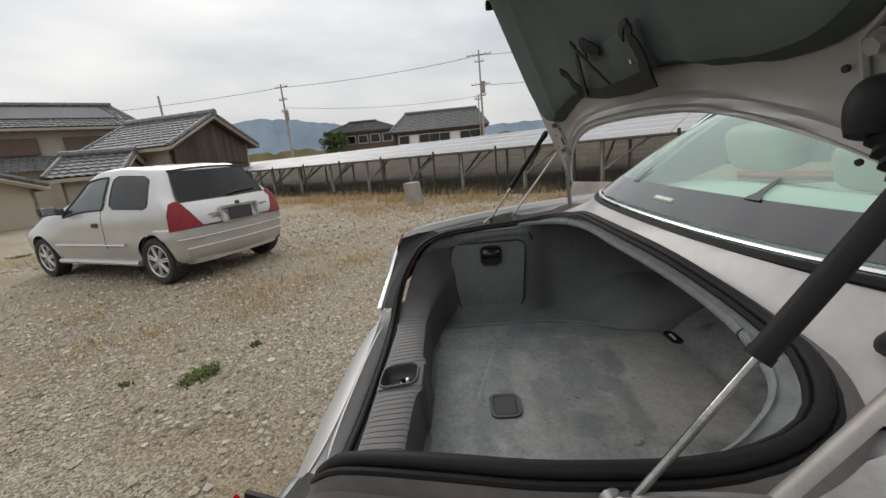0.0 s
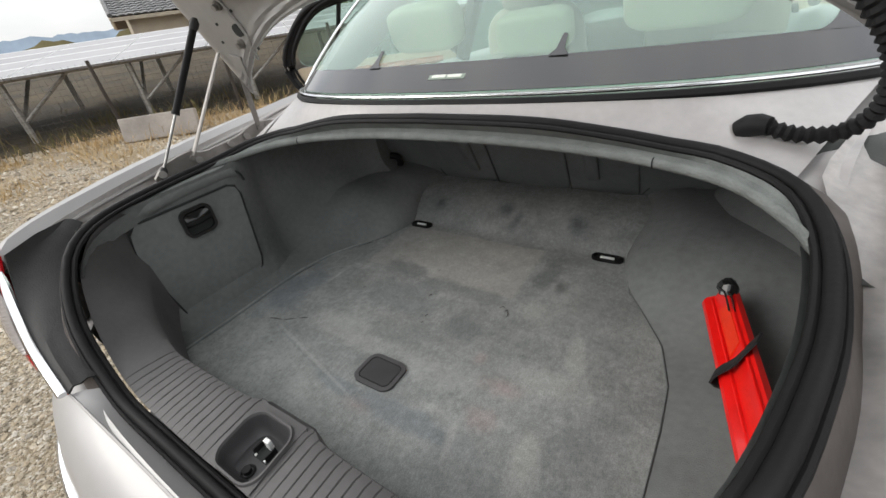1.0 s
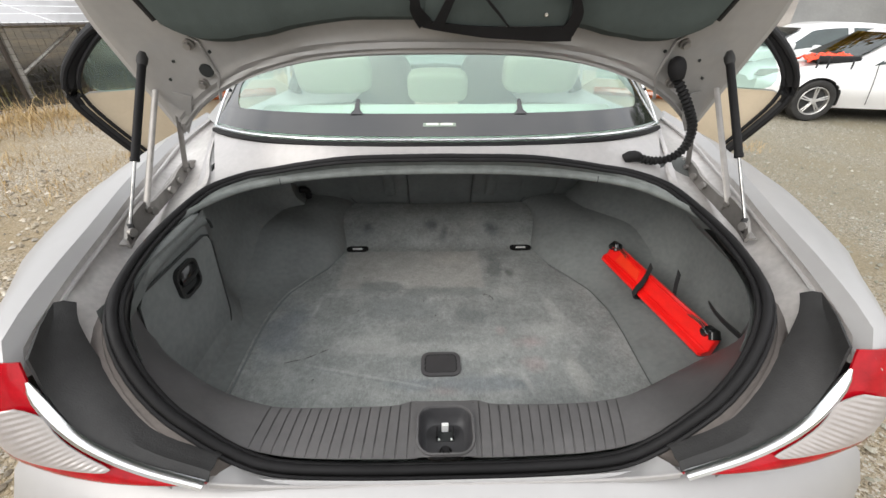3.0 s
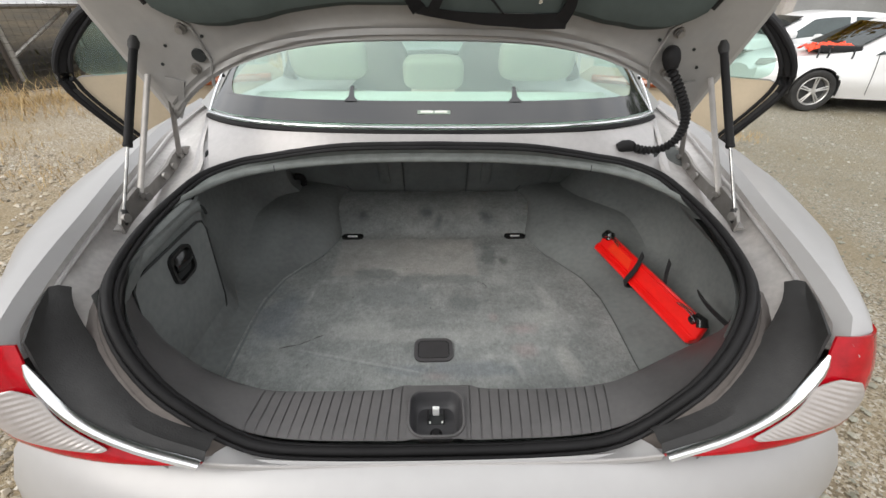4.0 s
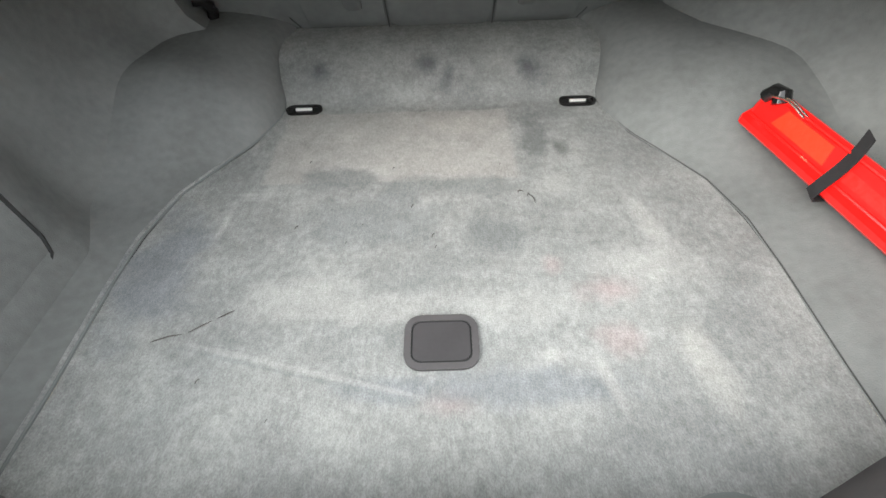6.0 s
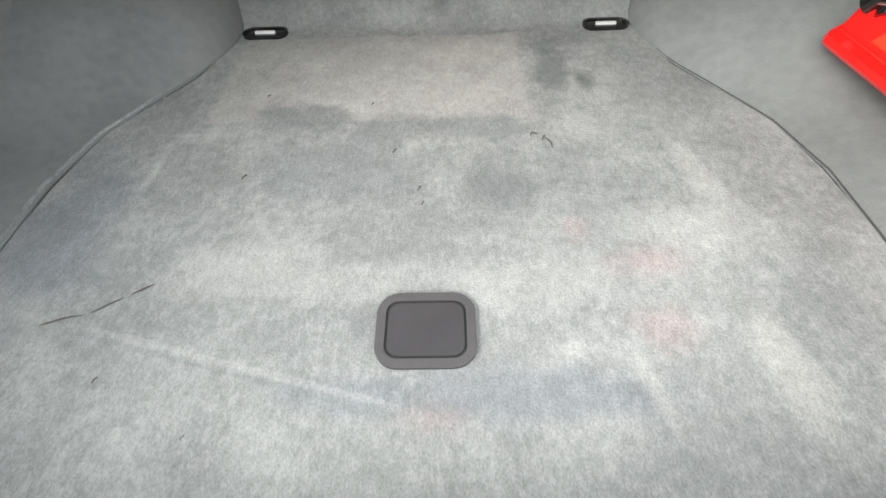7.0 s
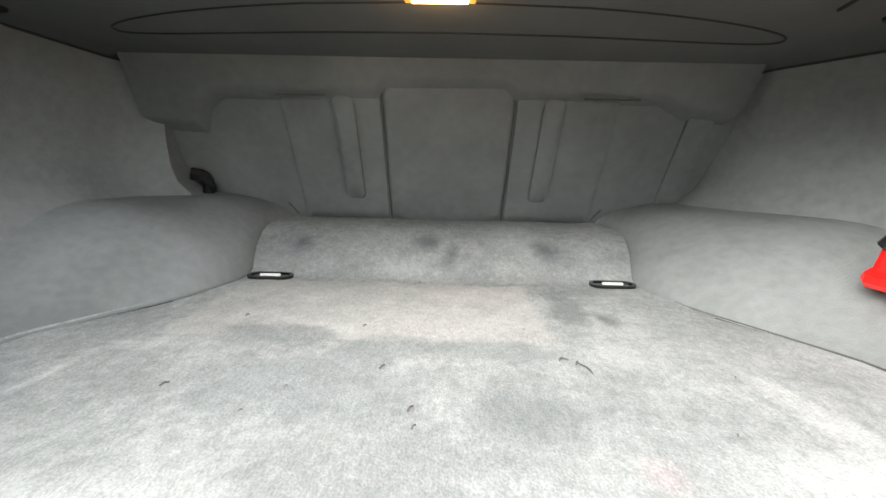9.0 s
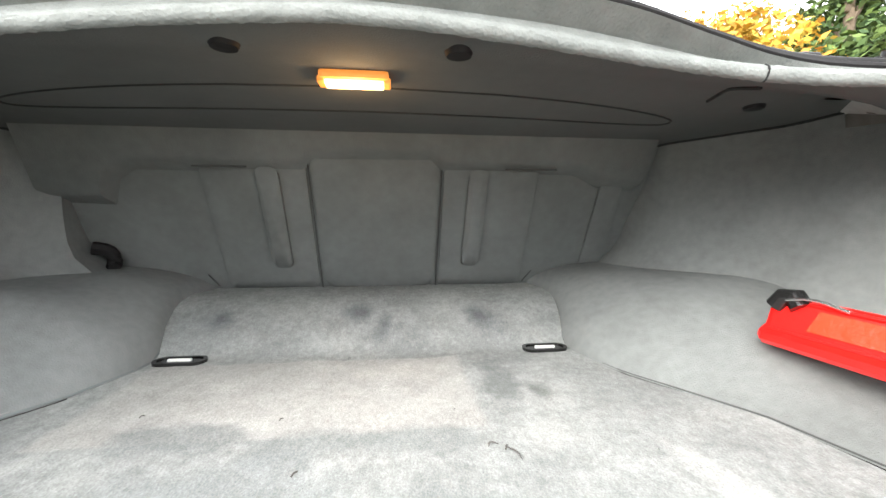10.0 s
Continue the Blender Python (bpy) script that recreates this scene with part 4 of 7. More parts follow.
# black belt buckle by the wheel arch
bk_m = pose(-0.508, 1.045, 0.724, 10, 0, 25) @ Matrix.Scale(1.35, 4)
part("belt_guide", tube(spline([bk_m @ Vector(q) for q in ((0, 0, -0.015), (0.010, 0, 0.008), (0.004, 0, 0.025), (-0.014, 0, 0.030))], 10), 0.0125, 8), RUBBER, saloon, "black plastic catch", True)
part("belt_guide", box(0, 0, -0.02, 0.03, 0.02, 0.012, bevel=0.003, m=bk_m), RUBBER, saloon)

# parcel shelf: underside, felt edge, pale top
half = [(0, 0.562, 1.003), (0.15, 0.571, 0.998), (0.3, 0.580, 0.986), (0.42, 0.572, 0.974), (0.515, 0.540, 0.963), (0.575, 0.472, 0.952), (0.605, 0.40, 0.943)]
edge_pts = spline([(CX - x, y, z) for x, y, z in half[:0:-1]] + [(CX + x, y, z) for x, y, z in half], 61)
shelf_rows = []
for j in range(15):
    f = j / 14
    row = []
    for k, p in enumerate(edge_pts):
        u = (k - 30) / 30
        s = 1 if u > 0 else -1
        if abs(u) <= 0.6:
            q = Vector((CX + u / 0.6 * (wall_x(0.962, s) + 0.006), 0.962, 0))
        else:
            y = 0.962 - (abs(u) - 0.6) / 0.4 * (0.52 if s > 0 else 0.44)
            q = Vector((CX + s * (wall_x(y, s) + 0.006), y, 0))
        r = p.lerp(q, f)
        r.z = ceil_at(r.x - CX, r.y) if j else p.z - 0.006
        row.append(r)
    shelf_rows.append(row)
part("parcel_shelf_lining", loft(shelf_rows), CARPET_SHADED, saloon, "grey felt underside of the parcel shelf", True)
for side in (1, -1):
    turned = [p for p in shelf_rows[-1] if (p.x - CX) * side > 0.5 and p.y < 0.72]
    part("shelf_lining_flap", loft([turned, [p + Vector((side * 0.022, 0, -0.045)) for p in turned]]), CARPET_SHADED, saloon)
hem_line = spline(edge_pts, 361)
hem = []
for k, p in enumerate(hem_line):
    t = hem_line[min(360, k + 1)] - hem_line[max(0, k - 1)]
    n = Vector((t.y, -t.x, 0)).normalized()
    n = -n if n.dot(p - RIM_MID) > 0 else n
    row = []
    for i in range(15):
        a = radians(80 - 170 * i / 14)
        loop = 0.0011 * noise.noise((p.x * 210, i * 0.9, 2)) + 0.0005 * noise.noise((p.x * 520, i * 1.7, 8))
        row.append(p + n * (-0.003 + (0.0075 + loop) * math.cos(a)) + Vector((0, 0, -0.0045 + (0.0082 + loop) * math.sin(a))))
    hem.append(row)
hem_part = part("felt_edge", loft(hem), CARPET_LIT_RIM, saloon, "fuzzy felt edge along the opening, daylight put into its colour", True)
for k in (72, 288):
    part("hem_seam", tube([q + Vector((0, -0.0006, 0)) for q in hem[k]], 0.0011, 5), SEAM, hem_part)
front_in = [rim_out(p, -0.016, 0.008) for p in RIM_LOOP if p.y > 0.40]
front_in.sort(key=lambda p: math.atan2(p.x - CX, p.y - 0.25))
part("rim_return", loft([spline(front_in, 61), [a.lerp(b, 0.6) + Vector((0, 0.012, 0.0)) for a, b in zip(spline(front_in, 61), edge_pts)], edge_pts]), CARPET_LIT_RIM, saloon, "", True)
# oval groove, clips, slits, lamp
oval = []
for k in range(120):
    a = 2 * math.pi * k / 120
    u, v = math.cos(a), math.sin(a)
    x = 0.482 * math.copysign(abs(u) ** 0.35, u)
    y = 0.757 + 0.047 * (1 - 0.35 * (x / 0.48) ** 2) * math.copysign(abs(v) ** 0.8, v) + 0.055 * (x / 0.48) ** 2
    oval.append((CX + x, y, ceil_at(x, y) - 0.0004))
part("lining_groove", tube(oval, 0.0017, 5, closed=True), SEAM, saloon)
for x, y, r in ((-0.118, 0.608, 0.0155), (0.105, 0.603, 0.0155), (0.552, 0.728, 0.0155), (-0.585, 0.745, 0.0155)):
    z = ceil_at(x, y)
    part("trim_clip", cyl((CX + x, y, z + 0.003), (CX + x, y, z - 0.004), r, 20, r2=r * 0.8), RUBBER, saloon, "black push clip", True)
for side in (1, -1):
    part("lining_slit", tube(spline(flip([(x, y, ceil_at(x, y) - 0.001) for x, y in ((0.466, 0.712), (0.460, 0.68), (0.450, 0.655), (0.448, 0.612))], side), 8), 0.0028, 5), SEAM, saloon)
    part("ceiling_gap", tube([(CX + side * (wall_x(y, side) - 0.001), y, ceil_at(wall_x(y, side), y) - 0.001) for y in [0.60 + 0.36 * k / 14 for k in range(15)]], 0.0028, 5), SEAM, saloon)
    part("ceiling_gap", tube([(CX + side * x, 0.955 - 0.012 * k / 5, ceil_at(x, 0.955) - 0.002) for k, x in enumerate((0.575, 0.52, 0.46, 0.40, 0.35))], 0.0025, 5), SEAM, saloon)
lz = ceil_at(0, 0.68)
boot_lamp = part("boot_lamp", box(CX - 0.004, 0.680, lz - 0.003, 0.078, 0.034, 0.010, bevel=0.004), LAMPEND, saloon, "lit amber boot lamp")
part("lamp_lens", box(CX - 0.004, 0.679, lz - 0.010, 0.066, 0.020, 0.006, bevel=0.002), LAMPGLOW, boot_lamp, "glowing warm lens")
part("lamp_clear_end", box(CX - 0.041, 0.679, lz - 0.008, 0.008, 0.024, 0.007, bevel=0.002), LAMPEND, boot_lamp)
part("lamp_clear_end", box(CX + 0.033, 0.679, lz - 0.008, 0.008, 0.024, 0.007, bevel=0.002), LAMPEND, boot_lamp)
bulb_data = bpy.data.lights.new("boot_bulb", "POINT")
bulb_data.energy, bulb_data.color, bulb_data.shadow_soft_size = 0.06, (1.0, 0.60, 0.28), 0.012
bulb = new("boot_bulb", bulb_data)
bulb.matrix_basis = pose(CX - 0.004, 0.678, lz - 0.030)
shelf_front = [p + Vector((0, 0.05, -0.022)) for p in WIN_BASE[2:-2]]
part("parcel_shelf", thicken(loft([shelf_front, [Vector((p.x, 1.12, 1.058)) for p in shelf_front]]), 0.010), SHELFTOP, saloon, "pale parcel shelf under the back glass", True)

# side hatch in the left lining, with black grip
hp = [(0.195, 0.893), (0.425, 0.893), (0.444, 0.884), (0.452, 0.860), (0.437, 0.665), (0.428, 0.640), (0.400, 0.622), (0.20, 0.617), (0.165, 0.80), (0.176, 0.875)]
hatch = part("side_hatch", prism(hp, "x", CX - 0.590, CX - 0.566), CARPET_WALL, saloon, "grey felt hatch in the side lining")
part("hatch_gap", tube([(CX - 0.566, y, z) for y, z in hp], 0.003, 6, closed=True), SEAM, hatch)
GY, GZ = 0.322, 0.842
grip = part("hatch_grip", ring_frame([(GY + u, GZ + v) for u, v in round_rect(0.080, 0.074, 0.020)], [(GY + u, GZ + v) for u, v in round_rect(0.066, 0.060, 0.015)], "x", CX - 0.568, CX - 0.557), GLOSSBLACK, hatch, "glossy black twist grip", True)
rows = []
for i in range(9):
    v = i / 8
    rows.append([(CX - 0.562 + 0.010 * math.sin(math.pi * min(1, v * 1.1)) + 0.006 * (1 - (2 * j / 8 - 1) ** 2) - 0.005 * (1 if i in (0, 8) else 0), GY - 0.031 + 0.062 * j / 8, GZ - 0.010 + 0.038 * v) for j in range(9)])
part("grip_paddle", thicken(loft(rows), 0.003), GLOSSBLACK, hatch, "", True)
part("grip_well", box(CX - 0.567, GY, GZ, 0.004, 0.070, 0.062), SEAM, hatch)
part("lining_roll", tube(spline([(CX - 0.576, 0.13, 0.892), (CX - 0.580, 0.20, 0.908), (CX - 0.584, 0.32, 0.918), (CX - 0.584, 0.43, 0.921), (CX - 0.586, 0.462, 0.914), (CX - 0.592, 0.480, 0.89)], 26), 0.019, 12, radii=[0.010] + [0.019] * 23 + [0.014, 0.008]), CARPET_WALL, saloon, "padded felt roll above the hatch", True)
part("lining_fold", tube(spline([(CX - 0.570, 0.463, 0.918), (CX - 0.568, 0.472, 0.905), (CX - 0.570, 0.478, 0.888)], 8), 0.0035, 6), SEAM, saloon)

# ribbed plastic sill cover and lock well
inner_s = [(0, 0.098, 0.700), (0.065, 0.098, 0.700), (0.10, 0.087, 0.702), (0.25, 0.083, 0.705), (0.335, 0.085, 0.712), (0.43, 0.106, 0.735), (0.50, 0.135, 0.763), (0.553, 0.165, 0.79), (0.585, 0.20, 0.83), (0.592, 0.225, 0.885)]
outer_s = [(0, -0.012, 0.690), (0.065, -0.012, 0.690), (0.10, -0.012, 0.690), (0.25, -0.010, 0.696), (0.34, -0.003, 0.717), (0.41, 0.012, 0.767), (0.46, 0.032, 0.82), (0.505, 0.062, 0.872), (0.535, 0.115, 0.918), (0.556, 0.18, 0.932)]
n_s = 90
inner_r = inner_s[:4] + [(0.338, 0.090, 0.711), (0.39, 0.106, 0.716), (0.486, 0.145, 0.727), (0.594, 0.189, 0.738), (0.645, 0.210, 0.748), (0.672, 0.227, 0.772), (0.672, 0.235, 0.83)]
for side in (1, -1):
    a, c = spline(inner_r if side > 0 else inner_s, n_s), spline(outer_s, n_s)
    b = [p.lerp(q, 0.12) + Vector((0, 0, 0.003)) for p, q in zip(a, c)]
    b2 = [p.lerp(q, 0.72) + Vector((0, 0, 0.003)) for p, q in zip(a, c)]

    def across(x):
        """The sill's section where it lies x metres from the middle."""
        i = next((k for k in range(n_s - 1) if b[k + 1].x >= x), n_s - 2)
        t = (x - b[i].x) / max(1e-6, b[i + 1].x - b[i].x)
        return [q[i].lerp(q[i + 1], t) for q in (a, b, b2, c)]

    def sill_row(pa, pb, pc, pd, cut):
        low = Vector((0, 0, cut))
        return flip([Vector((pa.x, pa.y + 0.012, 0.588 + max(0, pa.z - 0.72) * 0.9)), pa + Vector((0, 0.004, -0.008)), pa + Vector((0, 0.001, -0.001 - cut * 0.4)), pb - low, pb.lerp(pc, 0.5) - low, pc - low, pd], side)

    grooves = [0.0655 + 0.0186 * k for k in range(15)]
    rows = [sill_row(*across(0.049), 0.0)]
    for x in grooves:
        for dx, cut in ((-0.0019, 0.0), (-0.0007, 0.0022), (0.0006, 0.0022), (0.0014, 0.0)):
            rows.append(sill_row(*across(x + dx), cut))
    rows += [sill_row(a[i], b[i], b2[i], c[i], 0.0) for i in range(n_s) if b[i].x > grooves[-1] + 0.008]
    sill = part("sill_cover", loft(rows), PLASTIC, saloon, "ribbed charcoal plastic boot sill cover", True)
    # thin dark tube in each groove bed: dirt, and shade the relief lacks
    for x in grooves:
        q = across(x)
        part("sill_groove", tube(flip([q[0] + Vector((0, -0.001, -0.001)), q[1] - Vector((0, 0, 0.0022)), q[2] - Vector((0, 0, 0.0022))], side), 0.0006, 5), GROOVE_DIRT_SHADE, sill)
WELL_Y = 0.037


def sill_z(y):
    return 0.7035 - 0.008 * max(0, 0.05 - y) / 0.06


def well_ring(w, h, r, lift, z=None, shift=0.0):
    return [(CX + u, WELL_Y + shift + v, z if z is not None else sill_z(WELL_Y + v) + lift) for u, v in round_rect(w, h, r, 6)]


lock = part("lock_well", loft([well_ring(0.106, 0.108, 0.002, -0.0012, shift=0.005), well_ring(0.106, 0.098, 0.030, -0.001), well_ring(0.104, 0.096, 0.029, 0.0035), well_ring(0.098, 0.090, 0.026, 0.0035), well_ring(0.095, 0.087, 0.025, -0.001)], ring=True), PLASTIC, saloon, "recessed boot lock well in the sill", True)
part("well_cup", loft([well_ring(0.0955, 0.0875, 0.025, -0.0005), well_ring(0.088, 0.080, 0.022, 0, 0.684), well_ring(0.078, 0.070, 0.02, 0, 0.671), well_ring(0.070, 0.062, 0.018, 0, 0.6685)], ring=True), HANDLE_D, lock, "scuffed black cup", True)
part("well_front", thicken(loft([[(CX + x, 0.0965 - 0.004 * (abs(x) / 0.055) ** 4, sill_z(0.1) - 0.0015) for x in (-0.056, -0.03, 0, 0.03, 0.056)], [(CX + x, 0.105, 0.69) for x in (-0.056, -0.03, 0, 0.03, 0.056)], [(CX + x, 0.110, 0.588) for x in (-0.056, -0.03, 0, 0.03, 0.056)]]), 0.002), PLASTIC, lock, "", True)
part("well_floor", prism([(CX + u, WELL_Y + v) for u, v in round_rect(0.076, 0.072, 0.02)], "z", 0.660, 0.6685), HANDLE_D, lock)
part("latch_slot", box(CX, 0.044, 0.6688, 0.034, 0.022, 0.002, bevel=0.0008), SEAM, lock)
part("striker", box(CX, 0.055, 0.679, 0.013, 0.007, 0.020, bevel=0.0015), METAL_GLINT, lock, "shiny steel lock striker")
for dx in (-0.0115, 0.0115):
    part("striker_foot", box(CX + dx, 0.036, 0.671, 0.0035, 0.004, 0.003, bevel=0.0008), METAL_GLINT, lock)
    part("striker_cheek", box(CX + dx * 1.3, 0.046, 0.675, 0.003, 0.020, 0.012, bevel=0.0008), RUBBER, lock)
part("button_ring", tube([(CX + 0.010 * math.cos(radians(20 * k)), 0.013 + 0.010 * math.sin(radians(20 * k)), 0.6692) for k in range(18)], 0.002, 6, closed=True), RUBBER, lock, "", True)
part("stop_button", cyl((CX, 0.013, 0.667), (CX, 0.013, 0.676), 0.0065, 16), RUBBER, lock, "", True)

# ---- hinges, gas struts, cable gaiter ----
for side in (1, -1):
    f = lambda *pts: flip(pts, side)
    base, knee = f((0.650, 0.327, 0.952), (0.648, 0.556, 1.264))
    mid = base.lerp(knee, 0.40)
    strut = part("gas_strut", cyl(mid, knee, 0.0084, 16), RUBBER, saloon, "black gas strut holding the lid", True)
    part("strut_rod", cyl(base, mid, 0.0033, 12), RODSTEEL, strut, "steel piston rod", True)
    part("strut_collar", cyl(mid, mid.lerp(knee, 0.03), 0.0092, 16), RUBBER, strut, "", True)
    part("ball_socket", tube([base - Vector((0, 0.006, 0.012)), base - Vector((0, 0.003, 0.006)), base, base.lerp(knee, 0.03), base.lerp(knee, 0.05)], 0.01, 12, radii=[0.006, 0.009, 0.0095, 0.009, 0.006]), PLASTIC_B, strut, "", True)
    part("ball_socket", tube([knee.lerp(base, 0.05), knee.lerp(base, 0.03), knee, knee + Vector((0, 0.005, 0.010))], 0.01, 12, radii=[0.0085, 0.0108, 0.011, 0.006]), PLASTIC_B, strut, "", True)
    br = spline(f((0.640, 0.305, 0.940), (0.650, 0.34, 0.944), (0.662, 0.40, 0.946), (0.680, 0.50, 0.950), (0.695, 0.62, 0.958), (0.705, 0.70, 0.966), (0.706, 0.73, 0.968)), 19)
    rows = []
    heights = (0.010, 0.024, 0.030, 0.033, 0.035, 0.035, 0.022, 0.018, 0.018, 0.018, 0.018, 0.018, 0.020, 0.027, 0.030, 0.030, 0.024, 0.018, 0.010)
    for p, h in zip(br, heights):
        rows.append([p + Vector((side * 0.008, 0, -0.011)), p - Vector((0, 0, 0.012)), p + Vector((0, 0, h * 0.6)), p + Vector((side * 0.001, 0, h)), p + Vector((side * 0.007, 0, h + 0.002))])
    hinge = part("lid_hinge", thicken(loft(rows), 0.003), STEEL, saloon, "zinc-plated boot lid hinge bracket", True)
    for p, q in ((f((0.667, 0.42, 0.965))[0], f((0.672, 0.600, 1.190))[0]), (f((0.698, 0.655, 0.975))[0], f((0.658, 0.635, 1.130))[0])):
        link = part("hinge_link", tube([p.lerp(q, k / 8) for k in range(9)], 0.0078, 8, squash=0.45), STEEL, hinge, "", True)
        part("link_rivet", cyl(p - Vector((side * 0.010, 0.004, 0)), p + Vector((side * 0.006, 0, 0)), 0.0065, 12), STEEL, link, "", True)
    foot = thicken(loft([f((0.638, 0.304, 0.936), (0.642, 0.318, 0.934), (0.652, 0.345, 0.936)), f((0.660, 0.302, 0.940), (0.664, 0.320, 0.941), (0.668, 0.350, 0.944))]), 0.004)
    part("strut_foot", foot, STEEL, hinge, "", True)
    for y, z in ((0.325, 0.955), (0.43, 0.955), (0.54, 0.962), (0.60, 0.965), (0.69, 0.975)):
        bx = 0.6435 + 0.165 * (y - 0.32)
        part("hinge_bolt", cyl(f((bx, y, z))[0], f((bx - 0.007, y - 0.001, z + 0.001))[0], 0.0095, 12), STEEL, hinge, "", True)
gait = spline([(0.545, 0.645, 1.009), (0.590, 0.640, 0.998), (0.632, 0.630, 1.006), (0.655, 0.612, 1.042), (0.645, 0.59, 1.10), (0.605, 0.575, 1.16), (0.57, 0.572, 1.205), (0.556, 0.575, 1.226)], 128)
gaiter = part("cable_gaiter", tube(gait, 0.013, 18, radii=[0.0102 + 0.0020 * math.sin(i * math.pi / 2) for i in range(128)]), RUBBER, saloon, "black corrugated rubber cable gaiter", False)
part("gaiter_plug", tube([gait[-1] + Vector((0.003, -0.012, -0.012)).lerp(Vector((-0.004, 0.004, 0.036)), k / 14) for k in range(15)], 0.03, 24, radii=[0.0135 + 0.006 * math.sin(math.pi * k / 14) if k < 11 else 0.0195 * math.sqrt(max(0.02, 1 - ((k - 8) / 6.2) ** 2)) for k in range(15)]), RUBBER, gaiter, "", True)
part("gaiter_plug", tube([gait[0] + Vector((0.012, -0.006, 0.0)), gait[0], gait[0] + Vector((-0.010, 0.005, -0.003)), gait[0] + Vector((-0.022, 0.010, -0.012))], 0.02, 16, radii=[0.0125, 0.0155, 0.0165, 0.0145]), RUBBER, gaiter, "", True)

# ---- boot lid: tilted back, seen from below ----
TIP_Y, TIP_Z, LEAN_L = 0.654, 1.082, 0.38


def lid_pt(x, z, depth=0.0):
    """A point of the lid's inner skin at the height z; depth goes through to the outer skin."""
    n = Vector((0, 1, 0.38)).normalized()
    y = TIP_Y - LEAN_L * (z - TIP_Z) - 0.02 * max(0, z - 1.4)
    return Vector((CX + x, y, z)) + n * depth


# lower edge: an arch from tip to tip
def arch_z(x):
    u = min(1, abs(x) / 0.672)
    return 1.266 - 0.193 * u**3.0


def lid_side(z):
    return 0.672 + 0.045 * min(1, (z - 1.08) / 0.25) + 0.02 * math.sin((z - 1.1) * 2)


rows = []
top_z = 1.80
for j in range(41):
    f = (j / 40) ** 2
    r = []
    for k in range(49):
        u = k / 24 - 1
        # spread points between the sides, each column from the arch to the top
        xb = 0.672 * u
        zb = arch_z(xb)
        z = zb + (top_z - zb) * f
        x = xb + (lid_side(z) - 0.672) * u
        r.append((x, z, u, f))
    rows.append(r)


def relief(x, z, u, f):
    """Pressed relief of the inner frame: fine ridges along the edge and a raised rim at the sides."""
    d_low = z - arch_z(min(0.672, abs(x)))
    d_side = lid_side(z) - abs(x)
    e = -0.010 * math.exp(-((d_side - 0.025) / 0.010) ** 2)
    for c, w, h in ((0.006, 0.003, 0.004), (0.018, 0.005, 0.007), (0.036, 0.006, 0.005)):
        e -= h * math.exp(-((d_low - c) / w) ** 2)
    return e


lid_rows = [[lid_pt(x, z, relief(x, z, u, f)) for x, z, u, f in r] for r in rows]
lid = part("boot_lid", loft(lid_rows), LIDPAINT, saloon, "open silver boot lid seen from its inner side", True)
outer_rows = [[lid_pt(x * 1.02, z - 0.004 * (1 - f), 0.006 + 0.055 * (1 - u * u) ** 0.5 * math.sin(math.pi * min(0.85, f * 0.85 + 0.02))) for x, z, u, f in r] for r in rows]
part("lid_outer_skin", loft(outer_rows), PAINT, lid, "silver outer skin", True)
rim_edge = [[a, b] for a, b in zip([r[0] for r in lid_rows][::-1] + lid_rows[0][1:-1] + [r[-1] for r in lid_rows], [r[0] for r in outer_rows][::-1] + outer_rows[0][1:-1] + [r[-1] for r in outer_rows])]
part("lid_edge", loft([[a, a.lerp(b, 0.5) + Vector((0, 0, 0)), b] for a, b in rim_edge]), PAINT, lid, "", True)
part("lid_rear_face", thicken(loft([[lid_pt(0.72 * (k / 10 - 1), 1.80, -0.005) for k in range(21)], [lid_pt(0.70 * (k / 10 - 1), 1.86, -0.05) for k in range(21)], [lid_pt(0.62 * (k / 10 - 1), 1.90, -0.26) for k in range(21)]]), 0.02), PAINT, lid, "", True)
# felt lining of the lid, padded
def liner_low(x):
    u = abs(x) / 0.60
    if u < 0.28:
        return 1.337
    return 1.337 - 0.042 * min(1, (u - 0.28) / 0.45) ** 1.4 + 0.06 * max(0, (u - 0.80) / 0.2) ** 2.2 + 0.0


lin_rows = []
for j in range(31):
    f = j / 30
    r = []
    for k in range(61):
        u = k / 30 - 1
        x = 0.585 * u
        zl = liner_low(x)
        z = zl + (1.775 - zl) * f
        x += 0.05 * u * min(1, f * 4)
        edge = min(1, min(f * 14, (1 - abs(u)) * 14, (1 - f) * 14))
        pad = 0.004 + 0.030 * math.sqrt(max(0, edge * (2 - edge)))
        pad += 0.010 * math.sin(min(1, max(0, (abs(x) - 0.32) / 0.08)) * math.pi) * (1 - f)
        r.append(lid_pt(x, z, -pad))
    lin_rows.append(r)
lining = part("lid_lining", loft(lin_rows), LINER, lid, "dark green-grey felt lid lining", True)
# torn handle pocket in the lining: black frame, brackets, screws
def lid_box(x, z, d, sx, sz, sd, roll=0.0, bevel=0.002):
    ang = math.atan(0.38)
    m = Matrix.Translation(lid_pt(x, z, d)) @ Matrix.Rotation(ang, 4, "X") @ Matrix.Rotation(radians(roll), 4, "Y")
    return box(0, 0, 0, sx, sd, sz, bevel=bevel, m=m)


pocket = part("lid_pocket", lid_box(0.115, 1.372, -0.034, 0.29, 0.075, 0.012, bevel=0.004), LINER, lid, "torn recess with broken black pull brackets", True)


